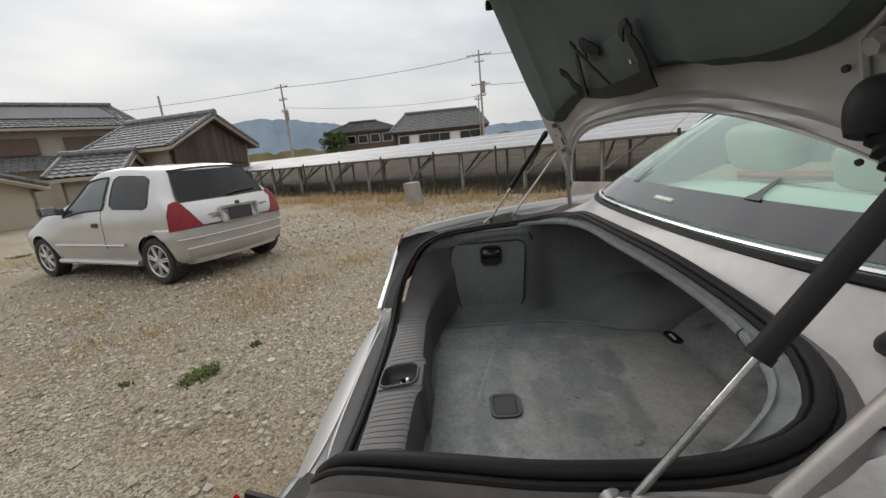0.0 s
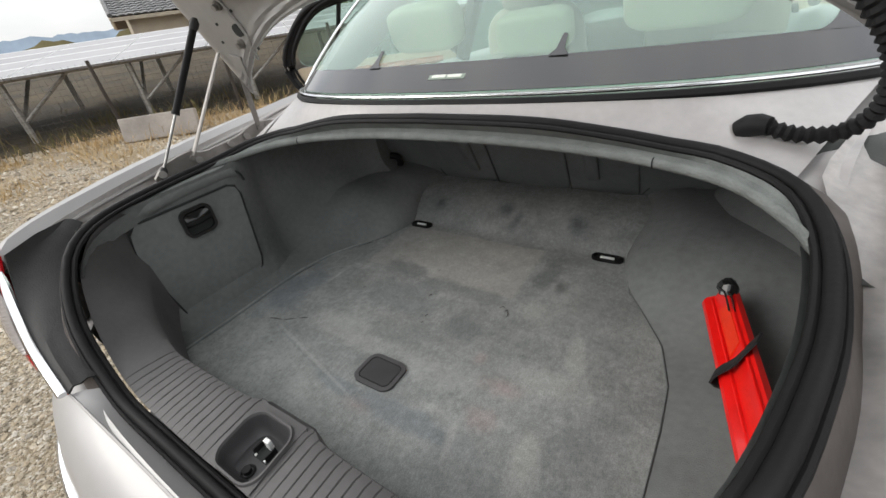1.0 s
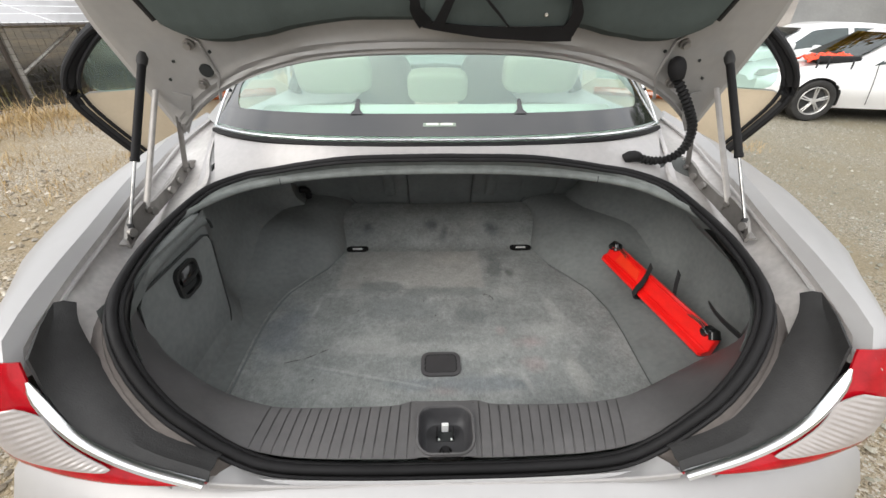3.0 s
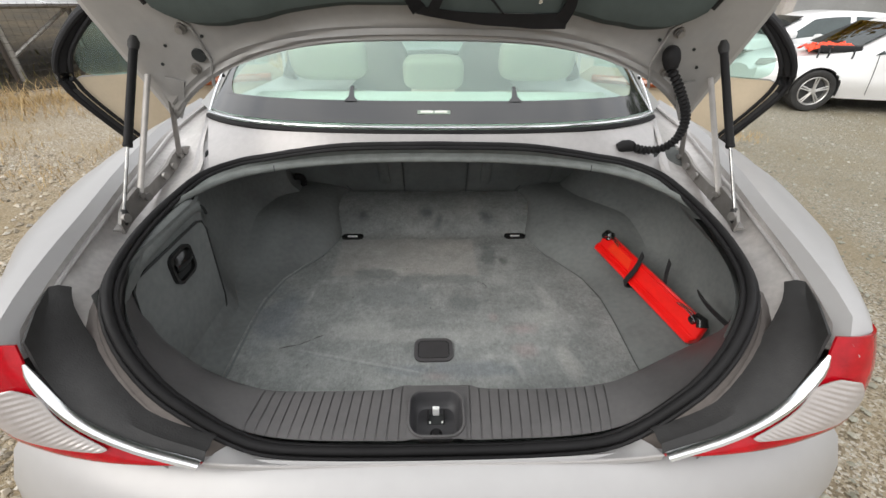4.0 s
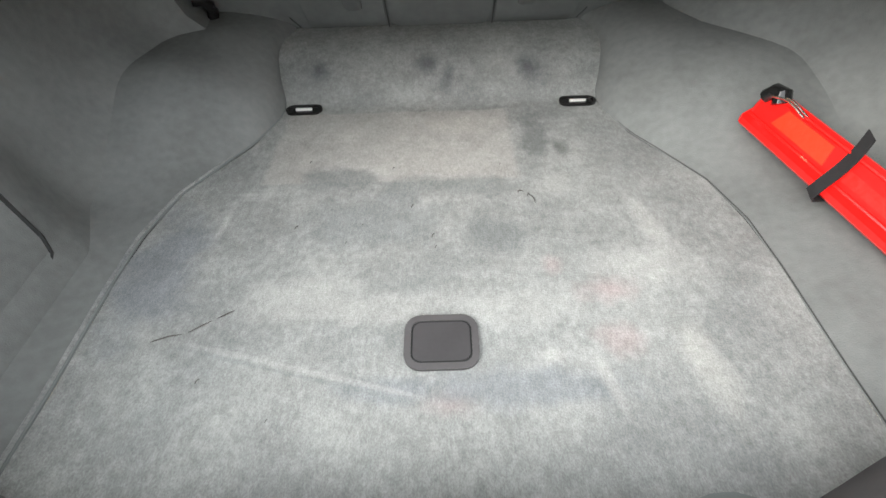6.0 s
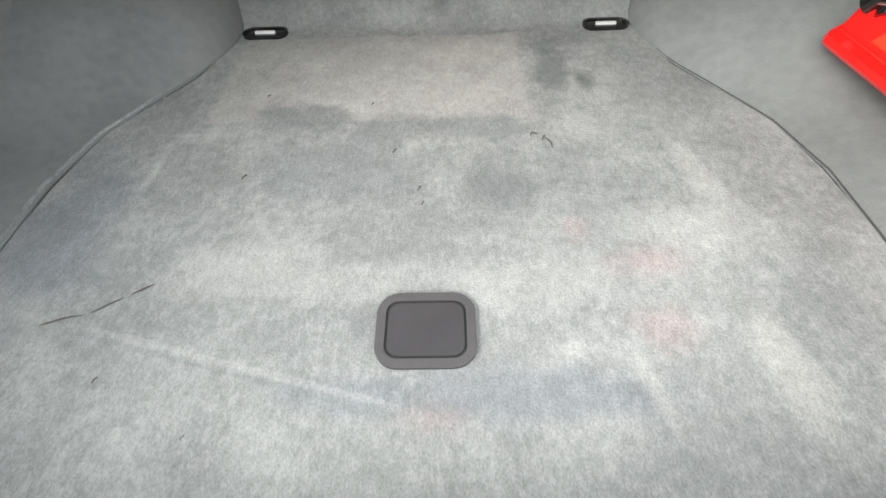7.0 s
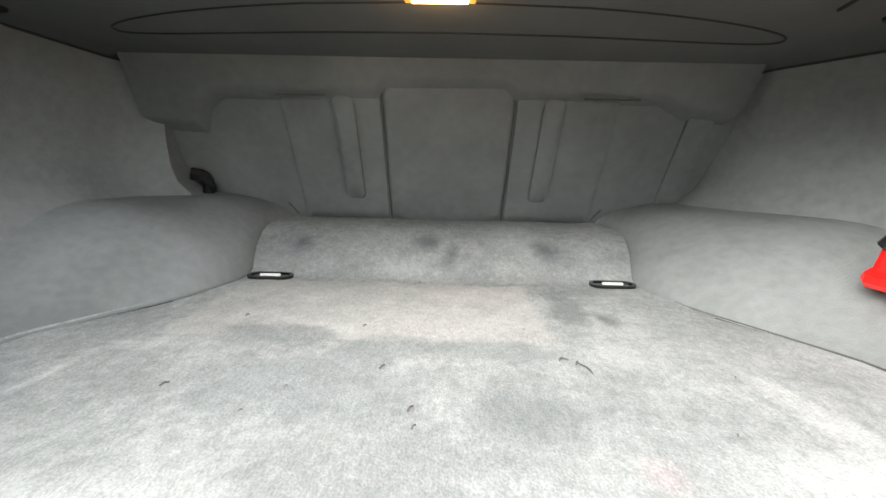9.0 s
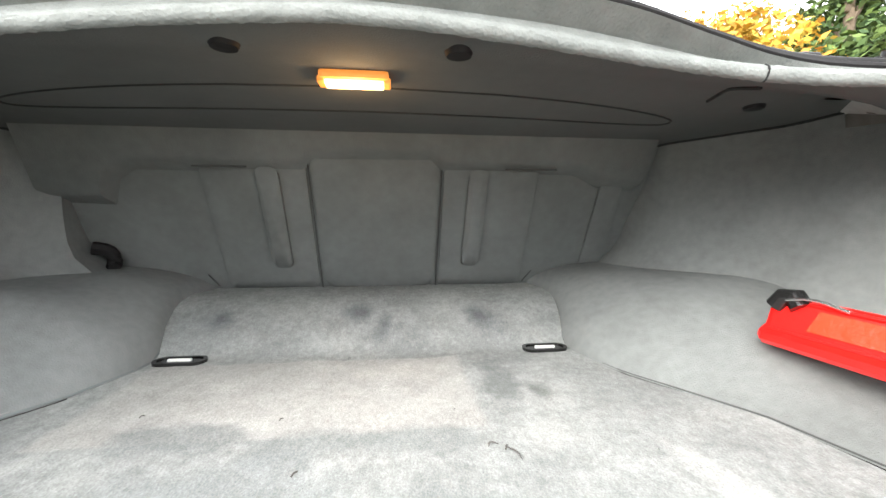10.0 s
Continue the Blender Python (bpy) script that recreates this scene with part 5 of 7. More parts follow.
def strip_on_lid(pts, w, d, name, material, n=14):
    """A flat strip along points of the lid; each point has its own lift, the width tapers to the end."""
    line = spline([lid_pt(x, z, -d - l) for x, z, l in pts], n)
    t0 = [(line[min(n - 1, k + 1)] - line[max(0, k - 1)]).normalized() for k in range(n)]
    nrm = Vector((0, 1, 0.38)).normalized()
    off = [t.cross(nrm).normalized() * w * (1 - 0.6 * k / n) for k, t in enumerate(t0)]
    return part(name, thicken(loft([[p - o for p, o in zip(line, off)], [p + o + Vector((0, 0.001 * math.sin(k * 2.1), 0.0006 * math.cos(k * 1.3))) for k, (p, o) in enumerate(zip(line, off))]]), 0.003), material, pocket, "", True)


strip_on_lid(((0.275, 1.328, 0.004), (0.18, 1.328, 0.006), (0.06, 1.334, 0.006), (-0.035, 1.346, 0.004)), 0.016, 0.042, "pocket_bracket", RUBBER)
strip_on_lid(((-0.005, 1.342, 0.006), (0.018, 1.385, 0.008), (0.045, 1.432, 0.010)), 0.011, 0.044, "pocket_bracket", RUBBER)
strip_on_lid(((0.046, 1.438, 0.012), (0.09, 1.392, 0.010), (0.140, 1.343, 0.006)), 0.004, 0.048, "pocket_bracket", RUBBER)
strip_on_lid(((0.262, 1.330, 0.006), (0.274, 1.362, 0.010), (0.266, 1.392, 0.012), (0.285, 1.402, 0.016)), 0.015, 0.042, "torn_flap", RUBBER)
strip_on_lid(((0.225, 1.395, 0.004), (0.255, 1.408, 0.010), (0.290, 1.408, 0.018)), 0.008, 0.044, "torn_flap", RUBBER)
strip_on_lid(((0.055, 1.415, 0.004), (0.085, 1.420, 0.010), (0.125, 1.398, 0.004)), 0.018, 0.042, "torn_flap", RUBBER)
strip_on_lid(((-0.030, 1.345, 0.004), (-0.048, 1.372, 0.012), (-0.050, 1.392, 0.016), (-0.068, 1.408, 0.022)), 0.015, 0.042, "torn_flap", RUBBER)
part("screw", cyl(lid_pt(0.214, 1.360, -0.038), lid_pt(0.214, 1.360, -0.044), 0.004, 10), CHROME, pocket)
# black tubes draw the shaded sides of the padded lid lining
for side in (1, -1):
    part("lining_edge", tube([r[0 if side < 0 else -1] + Vector((0, -0.004, 0)) for r in lin_rows], 0.013, 8), RUBBER, lid, "side edge of the lid lining, its shade drawn as a black tube", True)
for side in (1, -1):
    for x, z in ((0.548, 1.29), (0.556, 1.205)):
        part("lid_bolt", cyl(lid_pt(side * x, z, 0.0), lid_pt(side * x, z, -0.008), 0.0115, 18), STEEL, lid, "", True)
        part("lid_bolt", cyl(lid_pt(side * x, z, -0.010), lid_pt(side * x, z, -0.018), 0.008, 6), STEEL, lid)
    part("hinge_plate", tube([lid_pt(side * 0.575, 1.325, -0.003), lid_pt(side * 0.528, 1.295, -0.003), lid_pt(side * 0.515, 1.22, -0.003), lid_pt(side * 0.535, 1.165, -0.003)], 0.004, 6), LIDPAINT, lid, "", True)
    tip = [lid_pt(side * x, z, -0.006) for x, z in ((0.600, 1.175), (0.640, 1.185), (0.666, 1.150), (0.668, 1.095), (0.655, 1.078), (0.632, 1.110))]
    bm = bmesh.new()
    bm.faces.new([bm.verts.new(p) for p in tip])
    part("hinge_tab", thicken(bm, 0.004), LIDPAINT, lid)
    part("tab_hole", cyl(lid_pt(side * 0.645, 1.118, -0.0055), lid_pt(side * 0.645, 1.118, -0.0075), 0.005, 12), SEAM, lid)
    for x, z in ((0.60, 1.255), (0.628, 1.215), (0.51, 1.275), (0.50, 1.19)):
        part("drain_hole", cyl(lid_pt(side * x, z, -0.004), lid_pt(side * x, z, -0.0065 if x > 0.55 else -0.0075), 0.0035, 10), SEAM, lid)
    part("lid_buffer", box(*lid_pt(side * 0.735, 1.74, -0.01), 0.03, 0.03, 0.03, bevel=0.006), RUBBER, lid, "", True)
part("lid_hole", cyl(lid_pt(-0.537, 1.234, 0.004), lid_pt(-0.537, 1.234, -0.006), 0.015, 20), SEAM, lid, "open cable hole", True)

# ---- saloon: cabin, doors, wheels, front ----
def half_section(hw_s, hw_m, hw_b, zb, hw_r, zr, z_s=0.22, n=22):
    """One side of a car's cross-section, from the floor to the middle of the roof."""
    pts = [(hw_s, z_s), (hw_m, 0.45), (hw_m, 0.62), (hw_b, zb), (hw_r, zr - 0.05), (hw_r * 0.6, zr - 0.008), (0, zr)]
    return [(p.x, p.z) for p in spline([(x, 0, z) for x, z in pts], n)]


def shell(stations, n=22, m=64):
    """Stations: (y, hw_s, hw_m, hw_b, zb, hw_r, zr). Gives a smooth function of length and height."""
    secs = [[Vector((x, s[0], z)) for x, z in half_section(*s[1:], n=n)] for s in stations]
    cols = [spline([sec[k] for sec in secs], m) for k in range(n)]
    return [[cols[k][i] for k in range(n)] for i in range(m)]


def mirror_row(r):
    return [Vector((-p.x, p.y, p.z)) for p in r[::-1]][:-1] + r if abs(r[0].x) < 1e-6 else r + [Vector((-p.x, p.y, p.z)) for p in r[::-1]][1:]


def wheel(parent, x, y, r, rim_r, width, side, spokes, tyre_label="worn black tyre"):
    ty_rows = []
    for k in range(32):
        a = 2 * math.pi * k / 32
        prof = [(rim_r, 0.0), (rim_r + 0.01, -0.012), ((rim_r + r) / 2, -0.022), (r - 0.018, -0.014), (r, 0.02), (r + 0.001, width / 2), (r, width - 0.02), (rim_r, width)]
        ty_rows.append([(x - side * d, y + q * math.cos(a), r + q * math.sin(a)) for q, d in prof])
    tyre = part("wheel", loft(ty_rows, closed=True), TYRE, parent, tyre_label, True)
    rim_rows = []
    for k in range(32):
        a = 2 * math.pi * k / 32
        prof = [(rim_r + 0.004, -0.004), (rim_r - 0.006, -0.010), (rim_r - 0.016, 0.0), (rim_r - 0.02, width - 0.03)]
        rim_rows.append([(x - side * d, y + q * math.cos(a), r + q * math.sin(a)) for q, d in prof])
    part("rim", loft(rim_rows, closed=True), ALLOY, tyre, "silver alloy rim", True)
    part("brake_well", cyl((x - side * 0.07, y, r), (x - side * 0.09, y, r), rim_r - 0.02, 24), CABIN, tyre)
    part("hub", cyl((x + side * 0.004, y, r), (x - side * 0.05, y, r), 0.045, 20), ALLOY, tyre, "", True)
    for k in range(spokes):
        for d in (-0.10, 0.10):
            a = 2 * math.pi * k / spokes + 0.3
            p = (x - side * 0.004, y + 0.03 * math.cos(a + d * 3), r + 0.03 * math.sin(a + d * 3))
            q = (x - side * 0.006, y + (rim_r - 0.008) * math.cos(a + d), r + (rim_r - 0.008) * math.sin(a + d))
            part("spoke", tube([p, q], 0.012, 6, radii=[0.013, 0.010]), ALLOY, tyre, "", True)
    return tyre


LOW = [(1.12, 0.80, 0.89, 0.885, 0.98, 0.80, 1.0), (1.6, 0.81, 0.895, 0.885, 0.97, 0.82, 0.985), (2.4, 0.81, 0.895, 0.88, 0.96, 0.82, 0.975), (3.2, 0.80, 0.89, 0.86, 0.92, 0.74, 0.97), (3.8, 0.78, 0.87, 0.80, 0.84, 0.66, 0.90), (4.25, 0.70, 0.80, 0.70, 0.74, 0.56, 0.79), (4.45, 0.55, 0.64, 0.58, 0.60, 0.46, 0.62)]
low = shell(LOW)
side_only = [[p for p in r[:17]] for r in low]
for side in (1, -1):
    part("body_side", loft([flip(r, side) for r in side_only]), PAINT, saloon, "silver body side", True)
hood = [r for r in low if r[0].y > 3.0]
part("bonnet", loft([flip(r[12:], 1) for r in hood]), PAINT, saloon, "silver bonnet", True)
part("bonnet", loft([flip(r[12:], -1) for r in hood]), PAINT, saloon, "", True)
part("cabin_floor", thicken(loft([[(CX - 0.84, 1.15, 0.32), (CX + 0.84, 1.15, 0.32)], [(CX - 0.84, 3.1, 0.32), (CX + 0.84, 3.1, 0.32)]]), 0.03), CABIN, saloon)
part("dashboard", tube([(CX - 0.7, 3.05, 0.86), (CX, 3.0, 0.9), (CX + 0.7, 3.05, 0.86)], 0.14, 12, squash=0.8), CABIN, saloon, "dark dashboard", True)
part("roof", thicken(loft([[Vector((CX + w * u, y + b * (1 - u * u), z - 0.06 * u * u)) for u in [k / 10 - 1 for k in range(21)]] for y, w, z, b in ((1.235, 0.555, 1.362, -0.04), (1.5, 0.59, 1.388, 0), (2.0, 0.60, 1.39, 0), (2.45, 0.56, 1.36, 0.05))]), 0.03), PAINT, saloon, "silver roof", True)
for side in (1, -1):
    # pillar beside the back glass, middle pillar, screen pillar
    pa = flip(spline([(0.555, 1.26, 1.335), (0.63, 1.10, 1.22), (0.68, 0.96, 1.10), (0.70, 0.88, 1.045)], 12), side)
    pb = flip(spline([(0.60, 1.55, 1.335), (0.70, 1.42, 1.20), (0.78, 1.25, 1.08), (0.83, 1.10, 1.02)], 12), side)
    pm = [a.lerp(b, 0.5) + Vector((side * 0.015, 0, 0.012)) for a, b in zip(pa, pb)]
    part("rear_pillar", thicken(loft([pa, pm, pb]), 0.012), PAINT, saloon, "silver pillar beside the back glass", True)
    part("middle_pillar", tube(flip([(0.80, 2.12, 0.35), (0.84, 2.14, 0.95), (0.63, 2.05, 1.34)], side), 0.04, 8), CABIN, saloon, "", True)
    part("screen_pillar", tube(flip([(0.60, 2.42, 1.33), (0.72, 2.85, 1.08), (0.78, 3.12, 0.97)], side), 0.03, 8), PAINT, saloon, "", True)
    fd = flip([(0.84, 2.16, 0.96), (0.80, 3.05, 0.98), (0.62, 2.45, 1.33), (0.65, 2.1, 1.33)], side)
    bm = bmesh.new()
    bm.faces.new([bm.verts.new(p) for p in fd])
    g = part("front_side_glass", thicken(bm, 0.004), GLASS_C, saloon)
    g.visible_shadow = False
ws = part("windscreen", loft([[Vector((CX + 0.72 * u, 3.12 + 0.08 * (1 - u * u), 0.98)) for u in (-1, -0.5, 0, 0.5, 1)], [Vector((CX + 0.56 * u, 2.46 + 0.05 * (1 - u * u), 1.34)) for u in (-1, -0.5, 0, 0.5, 1)]]), GLASS_G, saloon, "green-tinted windscreen", True)
ws.visible_shadow = False
part("rear_mirror", box(CX, 2.62, 1.24, 0.24, 0.03, 0.06, bevel=0.01), CABIN, saloon)
# seats
def pad(x, y, z, sx, sy, sz, lean=0.0, name="seat", parent=None, label=""):
    """A stuffed leather cushion with well-rounded edges."""
    m = pose(CX + x, y, z, lean)
    sg = lambda v, e: math.copysign(abs(v) ** e, v)
    rows = []
    for j in range(13):
        b = -math.pi / 2 + math.pi * j / 12
        rows.append([m @ Vector((sx / 2 * sg(math.cos(b), 0.45) * sg(math.cos(a), 0.4), sy / 2 * sg(math.cos(b), 0.45) * sg(math.sin(a), 0.55), sz / 2 * sg(math.sin(b), 0.5))) for a in [2 * math.pi * k / 28 for k in range(28)]])
    return part(name, loft(rows, ring=True), CREAM, parent or saloon, label, True)


rear_bench = pad(0, 1.50, 0.60, 1.30, 0.56, 0.22, 6, "rear_bench", label="cream leather rear bench")
pad(-0.36, 1.22, 0.80, 0.56, 0.16, 0.50, 14, "backrest", rear_bench)
pad(0.36, 1.22, 0.80, 0.56, 0.16, 0.50, 14, "backrest", rear_bench)
for x, w, z, h in ((-0.37, 0.27, 1.165, 0.14), (0.0, 0.22, 1.12, 0.11), (0.37, 0.27, 1.165, 0.14)):
    pad(x, 1.145, z, w, 0.09, h, 14, "headrest", rear_bench, "cream leather headrest")
for x in (-0.38, 0.38):
    fs = pad(x, 2.45, 0.58, 0.52, 0.52, 0.18, 6, "front_seat", label="cream leather front seat")
    pad(x, 2.13, 0.88, 0.50, 0.15, 0.60, 16, "backrest", fs)
    pad(x, 2.02, 1.235, 0.27, 0.09, 0.17, 12, "headrest", fs)
# open rear doors
DOOR = [(0.02, 0.30), (0.50, 0.30), (0.60, 0.33), (0.70, 0.45), (0.82, 0.66), (0.97, 0.90), (1.025, 1.0), (1.03, 1.08), (0.99, 1.17), (0.88, 1.29), (0.74, 1.345), (0.50, 1.365), (0.06, 1.365), (0.0, 0.97)]
OPENING = [(0.09, 1.02), (0.50, 1.02), (0.70, 1.02), (0.86, 1.02), (0.91, 1.03), (0.935, 1.05), (0.945, 1.08), (0.94, 1.11), (0.90, 1.18), (0.82, 1.26), (0.72, 1.30), (0.50, 1.325), (0.12, 1.325), (0.09, 1.2)]
for side in (1, -1):
    ang = 56
    # local u runs from the hinge to the free edge, v through the door
    def dpt(u, z, v, side=side):
        a = radians(ang)
        d = Vector((side * math.sin(a), -math.cos(a), 0))
        n = Vector((-side * math.cos(a), -math.sin(a), 0))
        tum = -side * 0.12 * max(0, z - 1.0)
        return Vector((CX + side * 0.87 + tum, 2.16, z)) + d * u + n * v
    outer = spline([(u, 0, z) for u, z in DOOR + DOOR[:1]], 80)[:-1]
    inner = spline([(u, 0, z) for u, z in OPENING + OPENING[:1]], 80)[:-1]
    # start both outlines at the same corner for an even frame
    door = part("rear_door", loft([[dpt(p.x, p.z, v) for p in o] for o, v in ((outer, -0.03), (outer, 0.03))], ring=True), PAINT, saloon, "open silver rear door with beige trim", True)
    panel = [(0.03, 0.32), (0.50, 0.32), (0.60, 0.35), (0.69, 0.47), (0.80, 0.67), (0.94, 0.90), (0.985, 1.0), (0.94, 1.02), (0.09, 1.02), (0.02, 0.97)]
    for v, m2, nm in ((0.028, CREAMTRIM, "door_trim"), (-0.028, PAINT, "door_skin")):
        bm = bmesh.new()
        bm.faces.new([bm.verts.new(dpt(u, z, v)) for u, z in panel])
        part(nm, thicken(bm, 0.012), m2, door, "beige inner door trim" if v > 0 else "")
    part("wood_strip", tube([dpt(0.10, 0.955, 0.036), dpt(0.45, 0.96, 0.04), dpt(0.66, 0.965, 0.036)], 0.022, 8), WOOD, door, "glossy walnut strip", True)
    part("arm_rest", tube([dpt(0.12, 0.78, 0.04), dpt(0.35, 0.80, 0.06), dpt(0.62, 0.83, 0.035)], 0.035, 8), CREAMTRIM, door, "", True)
    edge = spline([(0.60, 0, 0.34), (0.70, 0, 0.46), (0.82, 0, 0.67), (0.965, 0, 0.90), (1.012, 0, 1.0), (1.016, 0, 1.08), (0.975, 0, 1.165), (0.87, 0, 1.28), (0.74, 0, 1.332), (0.50, 0, 1.352), (0.06, 0, 1.352)], 50)
    part("window_frame", tube([dpt(p.x - 0.02, p.z, 0.0) for p in edge if p.z > 0.95], 0.034, 8), RUBBER, door, "black window frame", True)
    part("door_seal", tube([dpt(p.x, p.z, 0.035) for p in edge], 0.013, 8), RUBBER, door, "black rubber door seal", True)
    part("inner_seal", tube([dpt(p.x - 0.052, p.z, 0.040) for p in edge], 0.009, 8), RUBBER, door, "inner black rubber seal", True)
    part("shut_face", tube([dpt(p.x - 0.015, p.z, 0.012) for p in edge if p.z < 0.99], 0.026, 6), PLASTIC_B, door, "", True)
    bm = bmesh.new()
    bm.faces.new([bm.verts.new(dpt(p.x, p.z, 0.0)) for p in inner])
    g = part("door_glass", thicken(bm, 0.004), GLASS_C, door, "clear green-tinted door glass")
    g.visible_shadow = False
    part("quarter_bar", tube([dpt(0.72, 1.02, 0.0), dpt(0.66, 1.31, 0.0)], 0.012, 6), RUBBER, door)
    wheel(saloon, CX + side * 0.875, 0.86, 0.32, 0.215, 0.20, side, 7)
    wheel(saloon, CX + side * 0.875, 3.57, 0.32, 0.215, 0.20, side, 7)

# ---- other parked cars ----
def ground_z(x, y):
    """The yard falls a little towards the side where the white cars stand."""
    f = min(1, max(0, (x - 1.2) / 5.0))
    return 0.02 * noise.noise((x * 0.25, y * 0.25, 0)) - 0.012 - 0.25 * f * f * (3 - 2 * f)



def hatchback(name, label, m, stations, paint, axles, arch_r):
    """Body shell with open wheel arches round the axles at (y, z)."""
    car = new(name)
    car.empty_display_size = 0.1
    car.matrix_basis = m
    tagged(car, label, "car")
    body = shell(stations, 43, 150)
    rows = [r + [Vector((-p.x, p.y, p.z)) for p in r[::-1]][1:] for r in body]
    bm = loft(rows)
    for e in (rows[0], rows[-1]):
        bm.faces.new([bm.verts.new(p) for p in e])
    for y, z in axles:
        for v in bm.verts:
            d = math.hypot(v.co.y - y, v.co.z - z)
            if abs(d - arch_r) < 0.022 and abs(v.co.x) > 0.5:
                v.co.y, v.co.z = y + (v.co.y - y) * arch_r / d, z + (v.co.z - z) * arch_r / d
        gone = [f for f in bm.faces if math.hypot(f.calc_center_median().y - y, f.calc_center_median().z - z) < arch_r - 0.004 and abs(f.calc_center_median().x) > 0.5]
        bmesh.ops.delete(bm, geom=gone, context="FACES")
    part("body", bm, paint, car, "", True)
    return car, body


def on_body(body, y, k):
    """The body's surface at length y on section line k."""
    col = [r[k] for r in body]
    i = next((q for q in range(4, len(col) - 1) if col[q + 1].y >= y), len(col) - 2)
    fr = (y - col[i].y) / max(1e-6, col[i + 1].y - col[i].y)
    return col[i].lerp(col[i + 1], min(1, max(0, fr)))


def patch(body, parent, low_y, high_y, k0, k1, material, name, side, label="", lift=0.006, corner=0.0, seal=0.0):
    """A pane or panel that follows the body a little above it, between two pairs of ends."""
    rows = []
    for k in range(k0, k1 + 1):
        f = (k - k0) / (k1 - k0)
        a, b = low_y[0] + (high_y[0] - low_y[0]) * f, low_y[1] + (high_y[1] - low_y[1]) * f
        e = corner * (1 - math.sqrt(max(0, 1 - max(0, abs(2 * f - 1) - 0.6) ** 2 / 0.16)))
        a, b = a + e, b - e
        row = []
        for j in range(13):
            p = on_body(body, a + (b - a) * j / 12, k)
            q = p + Vector((1, 0, 0.35 if p.z > 0.95 else 0)).normalized() * lift
            row.append(Vector((side * q.x, q.y, q.z)))
        rows.append(row)
    pane = part(name, loft(rows), material, parent, label, True)
    if seal:
        edge = rows[0] + [r[-1] for r in rows[1:-1]] + rows[-1][::-1] + [r[0] for r in rows[1:-1]][::-1]
        part("window_seal", tube(edge, seal, 6, closed=True), CABIN, pane, "black rubber seal", True)
    return pane


CL = [(-0.53, 0.40, 0.60, 0.56, 0.60, 0.44, 0.66), (-0.49, 0.58, 0.73, 0.71, 0.74, 0.58, 0.84), (-0.40, 0.66, 0.78, 0.755, 0.88, 0.61, 0.965), (-0.16, 0.72, 0.805, 0.775, 0.93, 0.535, 1.32), (0.25, 0.75, 0.82, 0.785, 0.92, 0.545, 1.388), (0.8, 0.77, 0.82, 0.785, 0.90, 0.550, 1.41), (1.40, 0.77, 0.82, 0.78, 0.89, 0.525, 1.345), (2.05, 0.76, 0.82, 0.76, 0.88, 0.62, 0.98), (2.55, 0.74, 0.81, 0.70, 0.82, 0.58, 0.90), (2.95, 0.66, 0.74, 0.60, 0.70, 0.48, 0.76), (3.12, 0.44, 0.56, 0.45, 0.55, 0.34, 0.58)]
h_dir = Vector((-0.948, -2.453, 0)).normalized()
yaw = math.degrees(math.atan2(-h_dir.x, h_dir.y))
left = Vector((-h_dir.y, h_dir.x, 0))
rear_axle = Vector((-3.60, -3.46, 0)) - left * 0.80
AXLES, ARCH_R = ((-0.07, 0.285), (2.44, 0.285)), 0.325
small_car, cb = hatchback("hatchback_car", "champagne silver three-door hatchback parked on gravel", pose(*rear_axle, 0, 0, yaw), CL, HATCHPAINT, AXLES, ARCH_R)
GLASS_B = mat("dark_car_window", (0.045, 0.060, 0.060), 0.05, 0, 0.2, 3, spec=0.6)
GLASS_T = mat("black_tinted_window", (0.008, 0.008, 0.009), 0.08, 0, 0.4, 4, spec=0.28)
